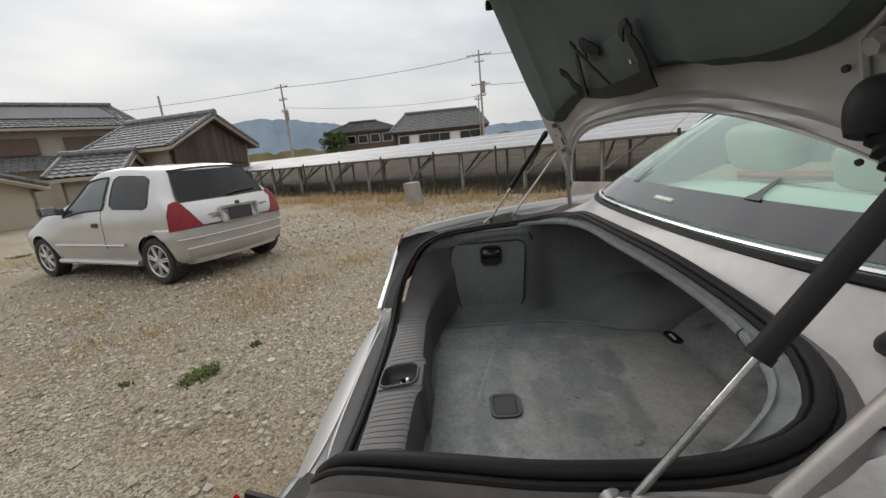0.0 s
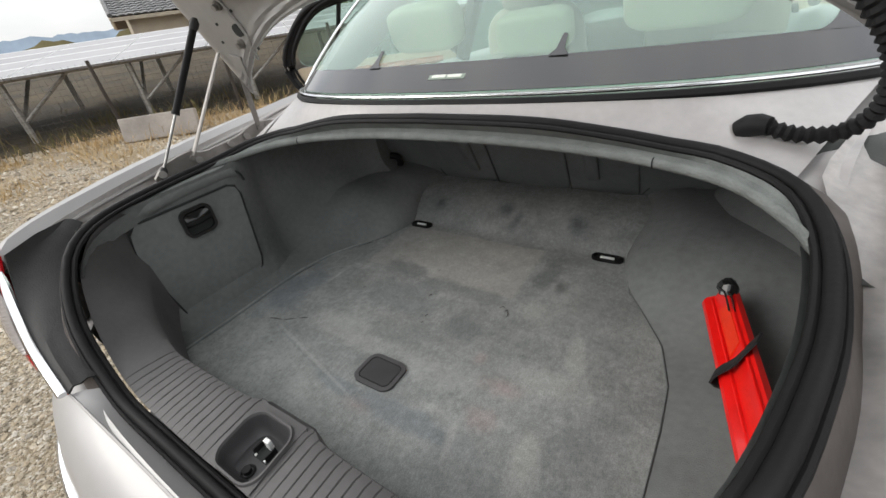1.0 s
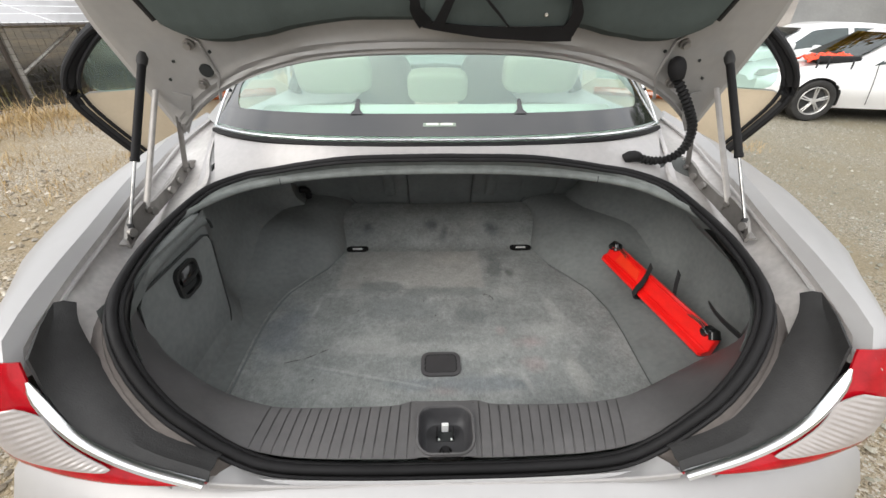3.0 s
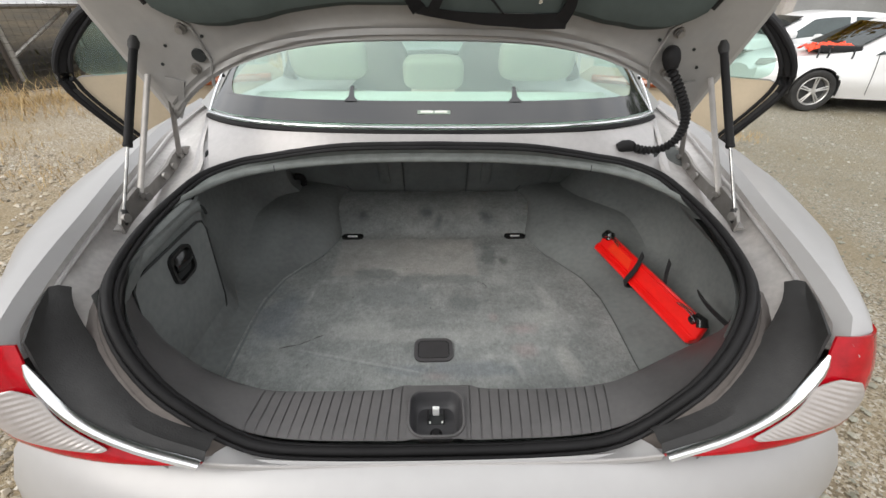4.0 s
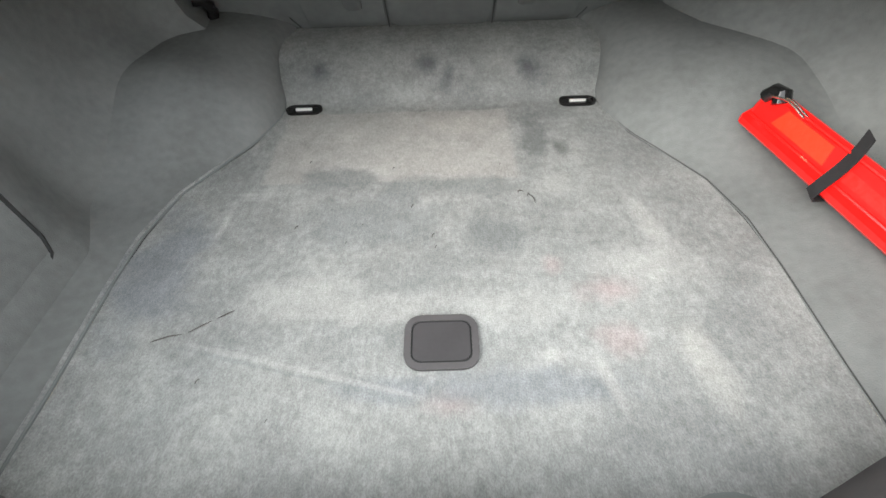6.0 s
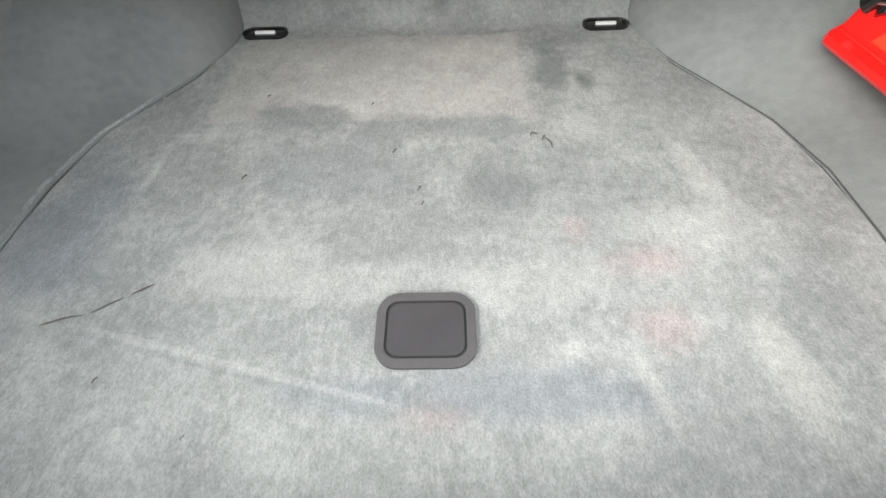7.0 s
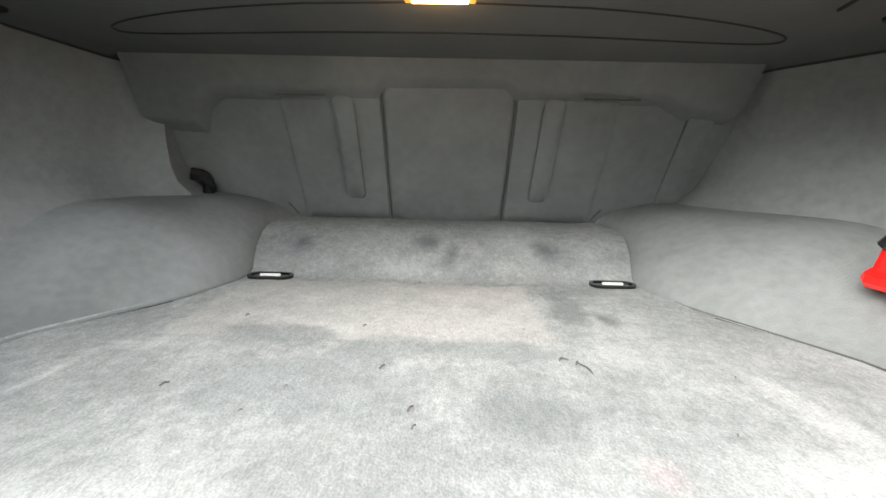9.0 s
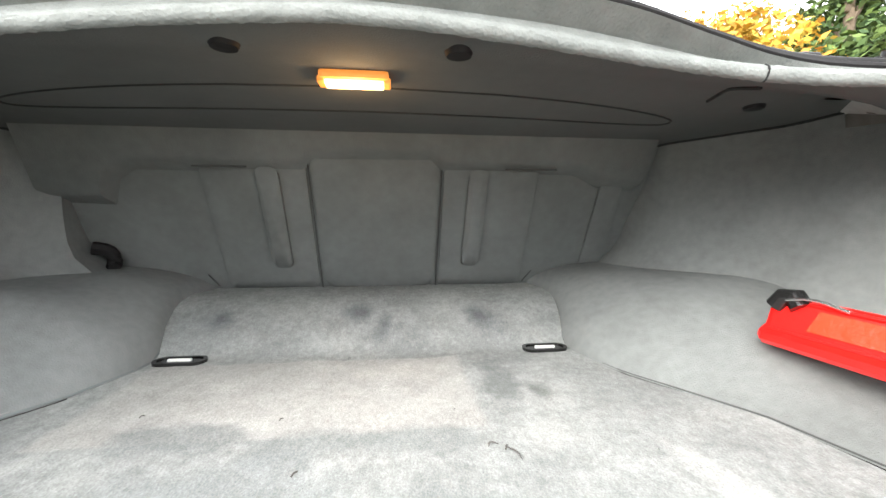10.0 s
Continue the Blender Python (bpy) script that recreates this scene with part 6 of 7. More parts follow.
for side in (1, -1):
    patch(cb, small_car, (-0.10, 0.67), (0.03, 0.70), 17, 27, GLASS_T, "side_window", side, "dark tinted rear side window", corner=0.09, seal=0.006)
    patch(cb, small_car, (0.80, 1.74), (0.82, 1.36), 17, 27, GLASS_B, "side_window", side, "front door window", corner=0.02, seal=0.013)
    part("mirror_mount", box(side * 0.80, 1.74, 0.93, 0.05, 0.16, 0.09, bevel=0.02), CABIN, small_car, "black mirror mount", True)
    strip = [Vector((side * (r[9].x + 0.006), r[9].y, 0.485)) for r in cb if 0.42 < r[9].y < 1.98]
    part("rub_strip", tube(strip, 0.030, 8, squash=0.6), HATCHPAINT, small_car, "silver rub strip", True)
    for y, z in AXLES:
        ring = [(y + ARCH_R * math.cos(radians(t)), z + ARCH_R * math.sin(radians(t))) for t in range(-10, 191, 8)]
        liner = [[Vector((side * x, p, q)) for p, q in ring] for x in (0.50, 0.79)]
        part("wheel_arch", thicken(loft(liner), 0.012), CABIN, small_car, "black arch liner")
        part("arch_wall", prism(ring, "x", side * 0.50, side * 0.53), CABIN, small_car)
        wheel(small_car, side * 0.795, y, 0.285, 0.195, 0.17, side, 7)
    lamp = [((0.63, -0.430, 0.96), (0.68, -0.425, 0.965), (0.735, -0.395, 0.945)), ((0.58, -0.53, 0.82), (0.735, -0.495, 0.825), (0.79, -0.405, 0.82)), ((0.50, -0.60, 0.66), (0.735, -0.54, 0.645), (0.81, -0.415, 0.635))]
    part("tail_lamp", thicken(loft([spline([Vector((side * x, y, z)) for x, y, z in r], 9) for r in lamp]), 0.03), HATCHRED, small_car, "red tail lamp", True)
    mir = part("door_mirror", box(side * 0.905, 1.80, 0.955, 0.19, 0.10, 0.125, bevel=0.04), CABIN, small_car, "black door mirror", True)
    part("mirror_glass", box(side * 0.905, 1.748, 0.955, 0.15, 0.008, 0.09, bevel=0.003), CHROME, mir, "mirror glass")
    part("door_handle", box(side * 0.822, 0.99, 0.735, 0.02, 0.12, 0.055, bevel=0.009), CABIN, small_car)
    part("door_gap", tube([on_body(cb, 0.84, k) * 1.0 for k in range(5, 18)] if side > 0 else [Vector((-on_body(cb, 0.84, k).x, on_body(cb, 0.84, k).y, on_body(cb, 0.84, k).z)) for k in range(5, 18)], 0.004, 5), SEAM, small_car)
# rear bumper wraps from arch to arch
tail = []
for z, tuck in ((0.665, 0.03), (0.645, 0.004), (0.58, 0.0), (0.535, 0.0), (0.52, 0.008), (0.42, 0.012), (0.30, 0.04), (0.255, 0.09)):
    y0 = AXLES[0][0] - math.sqrt(ARCH_R ** 2 - min(ARCH_R * 0.98, abs(z - 0.285)) ** 2) - 0.004
    half = [Vector((0.826 - tuck, y0, z)), Vector((0.822 - tuck, (y0 - 0.42) / 2, z)), Vector((0.795 - tuck, -0.44, z)), Vector((0.70 - tuck * 0.6, -0.545 + tuck, z)), Vector((0.40, -0.60 + tuck, z)), Vector((0, -0.62 + tuck, z))]
    tail.append(spline(half + [Vector((-p.x, p.y, p.z)) for p in half[-2::-1]], 41))
bump = part("rear_bumper", thicken(loft(tail), 0.02), HATCHPAINT, small_car, "silver rear bumper", True)
# white tubes imitate the light caught along the two bumper creases
for k in (3, 5):
    part("bumper_line", tube([p + Vector((0, -0.004, 0)) for p in tail[k][4:37]], 0.006, 5), WHITEPAINT, bump)
bg = [[Vector((w * u, y - 0.05 * (1 - u * u), z)) for u in [k / 6 - 1 for k in range(13)]] for w, y, z in ((0.612, -0.405, 0.945), (0.59, -0.335, 1.06), (0.552, -0.258, 1.185), (0.51, -0.190, 1.30))]
back = part("back_window", thicken(loft(bg), 0.02), GLASS_T, small_car, "dark tinted back window", True)
part("window_seal", tube(bg[0] + [r[-1] for r in bg[1:]] + bg[-1][-2::-1] + [r[0] for r in bg[1:-1]][::-1], 0.008, 6, closed=True), CABIN, back, "", True)
tg = [[Vector((w * u, y - 0.04 * (1 - u * u), z)) for u in [k / 6 - 1 for k in range(13)]] for w, y, z in ((0.50, -0.585, 0.66), (0.545, -0.57, 0.74), (0.60, -0.515, 0.86), (0.63, -0.42, 0.94))]
part("tailgate", thicken(loft(tg), 0.01), HATCHPAINT, small_car, "", True)
part("tailgate_gap", tube([p + Vector((0, -0.006, 0.003)) for p in tg[0]], 0.005, 5), SEAM, small_car)
part("plate_recess", ring_frame(round_rect(0.56, 0.20, 0.03, 3), round_rect(0.50, 0.16, 0.02, 3), "y", -0.634, -0.58), HATCHPAINT, small_car).location = (0, 0, 0.745)
plate = part("number_plate", box(0.0, -0.637, 0.735, 0.335, 0.012, 0.155, bevel=0.004), CABIN, small_car, "dark blanked number plate")
part("badge", box(0, -0.60, 0.85, 0.055, 0.03, 0.07, bevel=0.012), CABIN, small_car)
part("badge_bar", box(-0.35, -0.607, 0.775, 0.15, 0.012, 0.018), CHROME, small_car)
part("badge_bar", box(-0.33, -0.612, 0.742, 0.09, 0.012, 0.016), STEEL, small_car)
part("badge_bar", box(0.41, -0.588, 0.80, 0.12, 0.012, 0.014), STEEL, small_car)
part("wiper", tube([(0.02, -0.460, 0.975), (0.13, -0.452, 0.995), (0.47, -0.410, 1.0)], 0.012, 6), CABIN, small_car, "", True)
# black tube in place of the shadow under the silver spoiler lip
part("spoiler_shade", tube([(-0.51, -0.165, 1.312), (-0.25, -0.205, 1.328), (0, -0.215, 1.333), (0.25, -0.205, 1.328), (0.51, -0.165, 1.312)], 0.016, 6), CABIN, small_car, "", True)
for side in (1, -1):
    part("sill_strip", tube([(side * 0.79, 0.30, 0.25), (side * 0.79, 2.08, 0.25)], 0.035, 8), HATCHPAINT, small_car, "", True)
part("undertray", box(0, 1.24, 0.27, 1.0, 3.2, 0.12), CABIN, small_car)

WA = [(-0.85, 0.5, 0.62, 0.56, 0.70, 0.45, 0.78), (-0.72, 0.72, 0.84, 0.80, 0.92, 0.58, 1.12), (-0.2, 0.80, 0.89, 0.86, 0.96, 0.58, 1.36), (0.6, 0.82, 0.90, 0.87, 0.95, 0.58, 1.44), (1.3, 0.82, 0.90, 0.87, 0.94, 0.56, 1.41), (1.75, 0.82, 0.90, 0.86, 0.93, 0.55, 1.26), (2.25, 0.80, 0.89, 0.80, 0.90, 0.66, 0.985), (2.8, 0.78, 0.88, 0.72, 0.84, 0.62, 0.91), (3.3, 0.72, 0.82, 0.62, 0.74, 0.52, 0.80), (3.55, 0.52, 0.62, 0.5, 0.60, 0.36, 0.62)]


def white_car(m, label):
    car, bd = hatchback("parked_car", label, m, WA, WHITEPAINT, ((0, 0.325), (2.70, 0.325)), 0.365)
    for side in (1, -1):
        patch(bd, car, (-0.3, 0.72), (0.05, 0.72), 18, 27, GLASS_B, "side_window", side, "dark side window")
        patch(bd, car, (0.82, 2.05), (0.82, 1.45), 18, 27, GLASS_B, "side_window", side, "dark side window")
        for y in (0, 2.70):
            ring = [(y + 0.365 * math.cos(radians(t)), 0.325 + 0.365 * math.sin(radians(t))) for t in range(-10, 191, 8)]
            part("wheel_arch", thicken(loft([[Vector((side * x, p, q)) for p, q in ring] for x in (0.56, 0.87)]), 0.012), CABIN, car, "black arch liner")
            part("arch_wall", prism(ring, "x", side * 0.56, side * 0.59), CABIN, car)
            wheel(car, side * 0.885, y, 0.325, 0.22, 0.2, side, 5)
        part("head_lamp", thicken(loft([[Vector((side * 0.66, 3.16, 0.80)), Vector((side * 0.55, 3.36, 0.78)), Vector((side * 0.40, 3.46, 0.76))], [Vector((side * 0.72, 3.20, 0.70)), Vector((side * 0.60, 3.44, 0.68)), Vector((side * 0.42, 3.53, 0.67))]]), 0.02), CLEARLENS, car, "clear headlamp", True)
        part("door_mirror", box(side * 1.0, 1.95, 1.0, 0.2, 0.1, 0.13, bevel=0.04), WHITEPAINT, car, "", True)
        part("door_gap", tube([Vector((side * 0.905, 1.95, 0.30)), Vector((side * 0.905, 1.98, 0.62)), Vector((side * 0.86, 2.0, 0.93))], 0.005, 5), SEAM, car)
    part("windscreen", thicken(loft([[Vector((0.66 * u, 2.25 + 0.08 * (1 - u * u), 0.975)) for u in (-1, -0.5, 0, 0.5, 1)], [Vector((0.56 * u, 1.66 + 0.06 * (1 - u * u), 1.33)) for u in (-1, -0.5, 0, 0.5, 1)]]), 0.006), GLASS_D, car, "dark windscreen", True)
    part("undertray", box(0, 1.35, 0.28, 1.1, 3.8, 0.12), CABIN, car)
    return car


h2 = Vector((-1, 0.22, 0)).normalized()
yaw2 = math.degrees(math.atan2(-h2.x, h2.y))
l2 = Vector((-h2.y, h2.x, 0))
fa = Vector((6.38, 6.55, ground_z(6.4, 6.5) + 0.005)) - l2 * 0.88 - h2 * 2.70
near_white = white_car(pose(*fa, 0, 0, yaw2), "white hatchback parked on gravel, cloth on its bonnet")
fb = fa + Vector((0.5, 2.7, 0))
far_white = copy_thing(near_white, pose(*fb, 0, 0, yaw2))
far_white["label"] = "white car parked close behind the other white hatchback"
# orange cloth over a black bag on the wing
bagm = pose(*(fa + h2 * 2.50 + l2 * 0.56), 0, 0, yaw2)
bag = thing("black_bag", "black bag with straps lying on the white bonnet", "bag")
part("bag_body", box(0, 0, 0.955, 0.40, 0.62, 0.10, bevel=0.04, m=bagm), WEBBING, bag, "", True)
for y in (-0.2, 0.15, 0.3):
    part("strap", tube([bagm @ Vector((-0.18, y, 0.96)), bagm @ Vector((-0.26, y + 0.03, 0.90)), bagm @ Vector((-0.29, y + 0.05, 0.83))], 0.012, 6), WEBBING, bag)
cloth = thing("orange_cloth", "crumpled orange cloth draped over a black bag", "cloth")
rows = []
for j in range(25):
    q = j / 24
    wide = 0.20 - 0.07 * abs(q - 0.5)
    rows.append([bagm @ Vector((-wide + 2 * wide * i / 12, -0.20 + 0.66 * q, 1.02 - 0.05 * (2 * i / 12 - 1) ** 2 - 0.10 * max(0, q - 0.6) + 0.075 * noise.noise((i * 0.55, j * 0.42, 3)) + 0.03 * noise.noise((i * 1.3, j * 1.1, 6)))) for i in range(13)])
part("sheet", thicken(loft(rows), 0.008), ORANGE, cloth, "", True)

# ---- grey tarpaulin fence and pillar behind the white cars ----
tarp_rows = []
for j in range(13):
    z = -0.35 + 3.4 * j / 12
    tarp_rows.append([Vector((4.0 + 24.0 * i / 90, 13.4 - 3.5 * i / 90 + 0.12 * noise.noise((i * 0.35, z * 0.8, 0)) + 0.25 * noise.noise((i * 0.1, z * 0.4 + i * 0.06, 5)), z)) for i in range(91)])
tarp = part("tarpaulin_screen", thicken(loft(tarp_rows), 0.02), TARP, None, "", True)
tagged(tarp, "grey sagging tarpaulin screen behind parked cars", "screen")
pillar = part("concrete_post", box(8.3, 10.4, 1.4, 0.26, 0.22, 3.2, bevel=0.02), CONCRETE, None)
tagged(pillar, "pale square concrete post before the tarpaulin", "post")

# ---- solar array behind a wire fence ----
F0, FD = Vector((-9.55, 1.2, 0)), Vector((0.56, 0.828, 0)).normalized()
FN = Vector((-FD.y, FD.x, 0))
fence = thing("wire_fence", "brown wire mesh fence with steel posts before solar panels", "fence")
post0 = part("post", box(0, 0, 0.63, 0.05, 0.05, 1.28, bevel=0.008), FENCEM, fence)
post0.location = F0 - FD * 22
for k in range(1, 22):
    p = post0.copy()
    scene.collection.objects.link(p)
    p.location = F0 + FD * (-22 + 2.0 * k)
    p.rotation_euler = (0.02 * math.sin(k * 2.3), 0.02 * math.cos(k * 1.7), 0)
wv, wf = [], []


def wire(a, b, r):
    t = (b - a).normalized()
    s = t.cross(Vector((0, 0, 1)) if abs(t.z) < 0.9 else FN).normalized() * r
    w = t.cross(s).normalized() * r
    o = len(wv)
    for q in (a, b):
        wv.extend([tuple(q + s), tuple(q - s * 0.5 + w * 0.87), tuple(q - s * 0.5 - w * 0.87)])
    for i in range(3):
        j = (i + 1) % 3
        wf.append((o + i, o + j, o + 3 + j, o + 3 + i))


for k in range(13):
    wire(F0 - FD * 22 + Vector((0, 0, 0.06 + 0.095 * k)), F0 + FD * 20 + Vector((0, 0, 0.06 + 0.095 * k)), 0.0028)
for k in range(420):
    p = F0 + FD * (-22 + 0.1 * k)
    wire(p + Vector((0, 0, 0.03)), p + Vector((0, 0, 1.24)), 0.0022)
mesh_part("wire_mesh", wv, wf, FENCEM, fence, "fine brown wire mesh")["kind"] = "stuff"

array = thing("solar_array", "long ground-mounted solar array on galvanised frames", "solar panels")
A0 = F0 + FN * 1.1
def arr(s, d, lift=0.0):
    """A point on the array: s along it, d up its slope."""
    return A0 + FD * s + FN * d + Vector((0, 0, 1.20 + 0.125 * d + lift))


pw, ph = 1.66, 1.0
pane_rows = []
pm_data = None
for c in range(28):
    for r in range(4):
        s0, d0 = -24 + c * (pw + 0.02), r * (ph + 0.02)
        bm = bmesh.new()
        if pm_data is None:
            q = [Vector((-pw / 2, 0, 0)), Vector((pw / 2, 0, 0)), Vector((pw / 2, ph, ph * 0.125)), Vector((-pw / 2, ph, ph * 0.125))]
            bm2 = loft([[q[0], q[1]], [q[3], q[2]]])
            thicken(bm2, 0.035)
            pm_data = bpy.data.meshes.new("panel")
            bmesh.ops.recalc_face_normals(bm2, faces=bm2.faces)
            bm2.to_mesh(pm_data)
            pm_data.materials.append(PANEL)
            fr_bm = tube([q[0], q[1], q[2], q[3]], 0.010, 4, closed=True)
            fr_data = bpy.data.meshes.new("panel_frame")
            fr_bm.to_mesh(fr_data)
            fr_data.materials.append(ALU)
        bm.free()
        ob = new("panel", pm_data)
        ob.parent = array
        ob.matrix_basis = Matrix.Translation(arr(s0, d0)) @ Matrix.Rotation(math.atan2(FD.y, FD.x), 4, "Z")
        fo = new("panel_frame", fr_data)
        fo.parent = ob
for k in range(22):
    s = -23 + 2.1 * k
    for d in (0.35, 3.4):
        p = arr(s, d)
        part("leg", tube([Vector((p.x, p.y, -0.02)), p - Vector((0, 0, 0.06))], 0.058, 6), GALV, array)
    part("brace", tube([Vector((*arr(s, 1.9).xy, arr(s, 1.9).z - 0.1)), Vector((*arr(s, 0.4).xy, 0.45))], 0.036, 6), GALV, array)
    part("brace", tube([Vector((*(arr(s, 0.35) - FD * 0.0).xy, 0.4)), arr(s + 1.1, 0.35) - Vector((0, 0, 0.08))], 0.032, 6), GALV, array)
for d in (0.2, 1.9, 3.6):
    part("rail", tube([arr(-24.8, d, -0.07), arr(22, d, -0.07)], 0.035, 6), GALV, array)
# bank of soil and scrub under and behind the array
bank = []
for j in range(9):
    d = 0.6 + 1.4 * j
    bank.append([F0 + FD * (-30 + 1.0 * i) + FN * d + Vector((0, 0, 0.02 + (0.30 * min(1, j / 3) + 0.85 * max(0, (j - 3) / 5) ** 0.8 + 0.10 * noise.noise((i * 0.4, j * 0.7, 2))) * (1 if j else 0) - 0.03)) for i in range(61)])
bk = part("scrub_bank", loft(bank), SOIL, None, "", True)
tagged(bk, "dark mossy bank under the solar panels", "bank", kind="structure")

# slab, stone marker
slab = part("white_slab", box(0, 0, 0.19, 1.28, 0.10, 0.38, bevel=0.015, m=pose(-7.25, 2.95, 0, -14, 0, 36)), CONCRETE, None)
tagged(slab, "pale concrete slab leaning by the fence", "slab")
stone = part("stone_marker", box(0, 0, 0.28, 0.40, 0.20, 0.58, bevel=0.025, m=pose(-9.35, -0.93, 0, 4, -3, 58)), CONCRETE, None)
tagged(stone, "upright grey stone block before the fence", "stone")

# ---- houses ----
def tiled(a, b, c, d, cols, rows_n):
    """A tiled slope: a to b along the ridge, d to c along the eave, with rounded columns and stepped courses."""
    rows = []
    n = Vector(b - a).cross(Vector(d - a)).normalized()
    if n.z < 0:
        n = -n
    for j in range(rows_n * 2 + 1):
        f = (j + 1) // 2 / rows_n
        step = 0.045 if j % 2 else 0.0
        l, r = a.lerp(d, f), b.lerp(c, f)
        rows.append([l.lerp(r, i / (cols * 4)) + n * (step + 0.045 * abs(math.sin(math.pi * i / 4))) for i in range(cols * 4 + 1)])
    return loft(rows)


def house(name, label, apex, ridge_dir, length, half_w, drop, wall_h, wall_m, gable_m, over=0.5, hip=0.0):
    """Pitched house: apex is one end of the ridge, which runs along ridge_dir."""
    h = thing(name, label, "house")
    r = Vector((*ridge_dir, 0)).normalized()
    s = Vector((-r.y, r.x, 0))
    a, b = Vector(apex), Vector(apex) + r * length
    for k in (1, -1):
        d, c = a + s * k * half_w - Vector((0, 0, drop)), b + s * k * half_w - Vector((0, 0, drop))
        part("roof_slope", tiled(a + r * hip, b, c, d, max(6, int(length / 0.3)), max(4, int(half_w / 0.28))), TILE, h, "grey glazed roof tiles", True)
        part("eave_board", thicken(loft([[d - Vector((0, 0, 0.02)), c - Vector((0, 0, 0.02))], [d - Vector((0, 0, 0.16)) - s * k * 0.02, c - Vector((0, 0, 0.16)) - s * k * 0.02]]), 0.03), BARGE, h)
        part("soffit", thicken(loft([[a + r * hip - Vector((0, 0, 0.10)), b - Vector((0, 0, 0.10))], [d - Vector((0, 0, 0.10)), c - Vector((0, 0, 0.10))]]), 0.03), DARKWOOD, h)
    if hip:
        part("roof_slope", tiled(a + r * hip, a + r * (hip + 0.01), a - s * half_w - Vector((0, 0, drop)), a + s * half_w - Vector((0, 0, drop)), 16, 10), TILE, h, "grey glazed roof tiles", True)
        for k in (1, -1):
            part("hip_ridge", tube([a + r * hip + Vector((0, 0, 0.08)), a + s * k * half_w - Vector((0, 0, drop - 0.08))], 0.10, 6), TILE, h, "", True)
    part("ridge", tube([a + Vector((0, 0, 0.12)) + r * (hip - 0.1), b + Vector((0, 0, 0.12)) + r * 0.1], 0.17, 8), TILE, h, "capped roof ridge", True)
    w = half_w - over
    zt = apex[2] - drop * (w / half_w) - 0.12
    a2, b2 = a + r * over, b - r * over
    for k in (1, -1):
        p, q = a2 + s * k * w, b2 + s * k * w
        part("wall", thicken(loft([[Vector((p.x, p.y, 0)), Vector((q.x, q.y, 0))], [Vector((p.x, p.y, zt)), Vector((q.x, q.y, zt))]]), 0.12), wall_m, h)
    for e, sg in ((a2, 1), (b2, -1)):
        bm = bmesh.new()
        bm.faces.new([bm.verts.new(v) for v in (Vector((*(e + s * w).xy, 0)), Vector((*(e + s * w).xy, zt)), Vector((e.x, e.y, zt + 0.01 if hip and sg > 0 else apex[2] - 0.14)), Vector((*(e - s * w).xy, zt)), Vector((*(e - s * w).xy, 0)))])
        part("gable_wall", thicken(bm, 0.12), gable_m, h)
    for e in ((b,) if hip else (a, b)):
        for k in (1, -1):
            part("verge", tube([e + Vector((0, 0, 0.06)), e + s * k * half_w - Vector((0, 0, drop - 0.06))], 0.10, 6), TILE, h, "dark verge tiles", True)
            part("bargeboard", tube([e - Vector((0, 0, 0.10)), e + s * k * half_w - Vector((0, 0, drop + 0.10))], 0.09, 4), BARGE, h, "pale bargeboard")
    return h, r, s


bw, br, bs = house("gabled_storehouse", "low storehouse with grey tiled roof and dark board gable", (-19.9, -11.75, 4.10), (-0.2, -1.0), 5.5, 3.0, 1.50, 2.2, PLASTER, DARKWOOD)
# boards of the near gable
g0 = Vector((-19.9, -11.75, 0.13)) + br * 0.42
for k in range(-11, 12):
    x = k * 0.21
    top = 3.72 - abs(x) * 0.483
    part("board", box(0, 0, (1.6 + top) / 2, 0.2, 0.03, top - 1.6, m=Matrix.Translation(g0 + bs * x) @ Matrix.Rotation(math.atan2(bs.y, bs.x), 4, "Z")), DARKWOOD, bw)
mh, mr, ms = house("farmhouse", "two-storey beige farmhouse with long grey tiled roof", (-27.75, -21.87, 6.2), (0.69, -0.72), 12.0, 3.4, 1.55, 4.6, PLASTER, PLASTER, 0.7, 1.2)
roof_at = lambda d, f: Vector((-27.75, -21.87, 6.2)) + mr * d + (ms if ms.x > 0 else -ms) * 3.4 * f - Vector((0, 0, 1.55 * f - 0.13))
part("roof_panel", thicken(loft([[roof_at(1.9, 0.12), roof_at(11.5, 0.12)], [roof_at(1.2, 0.68), roof_at(11.5, 0.68)]]), 0.05), ROOFPANEL, mh, "flat grey solar panels on the roof")
w_dir = ms if ms.dot(Vector((1, 0.6, 0))) > 0 else -ms
for d in (3.6, 6.8, 10.0):
    c = Vector((-28.2, -21.4, 0)) + mr * d + w_dir * 2.78
    m = Matrix.Translation((c.x, c.y, 3.65)) @ Matrix.Rotation(math.atan2(mr.y, mr.x), 4, "Z")
    wn_ = part("window", box(0, 0, 0, 2.1, 0.10, 0.95, bevel=0.01, m=m), SHUTTER, mh, "closed brown shutters")
    for k in (-1, 1):
        part("shutter", box(k * 0.51, -0.0, 0, 0.96, 0.16, 0.86, m=m), SHUTTER, wn_)
lr_a, lr_b = Vector((-28.2, -21.4, 3.1)) + mr * 0.0 + w_dir * 2.7, Vector((-28.2, -21.4, 3.1)) + mr * 13.5 + w_dir * 2.7
part("lower_roof", tiled(lr_a, lr_b, lr_b + w_dir * 3.0 - Vector((0, 0, 0.9)), lr_a + w_dir * 3.0 - Vector((0, 0, 0.9)), 44, 9), TILE, mh, "grey tiled lower roof", True)
lw = lr_a + w_dir * 2.4
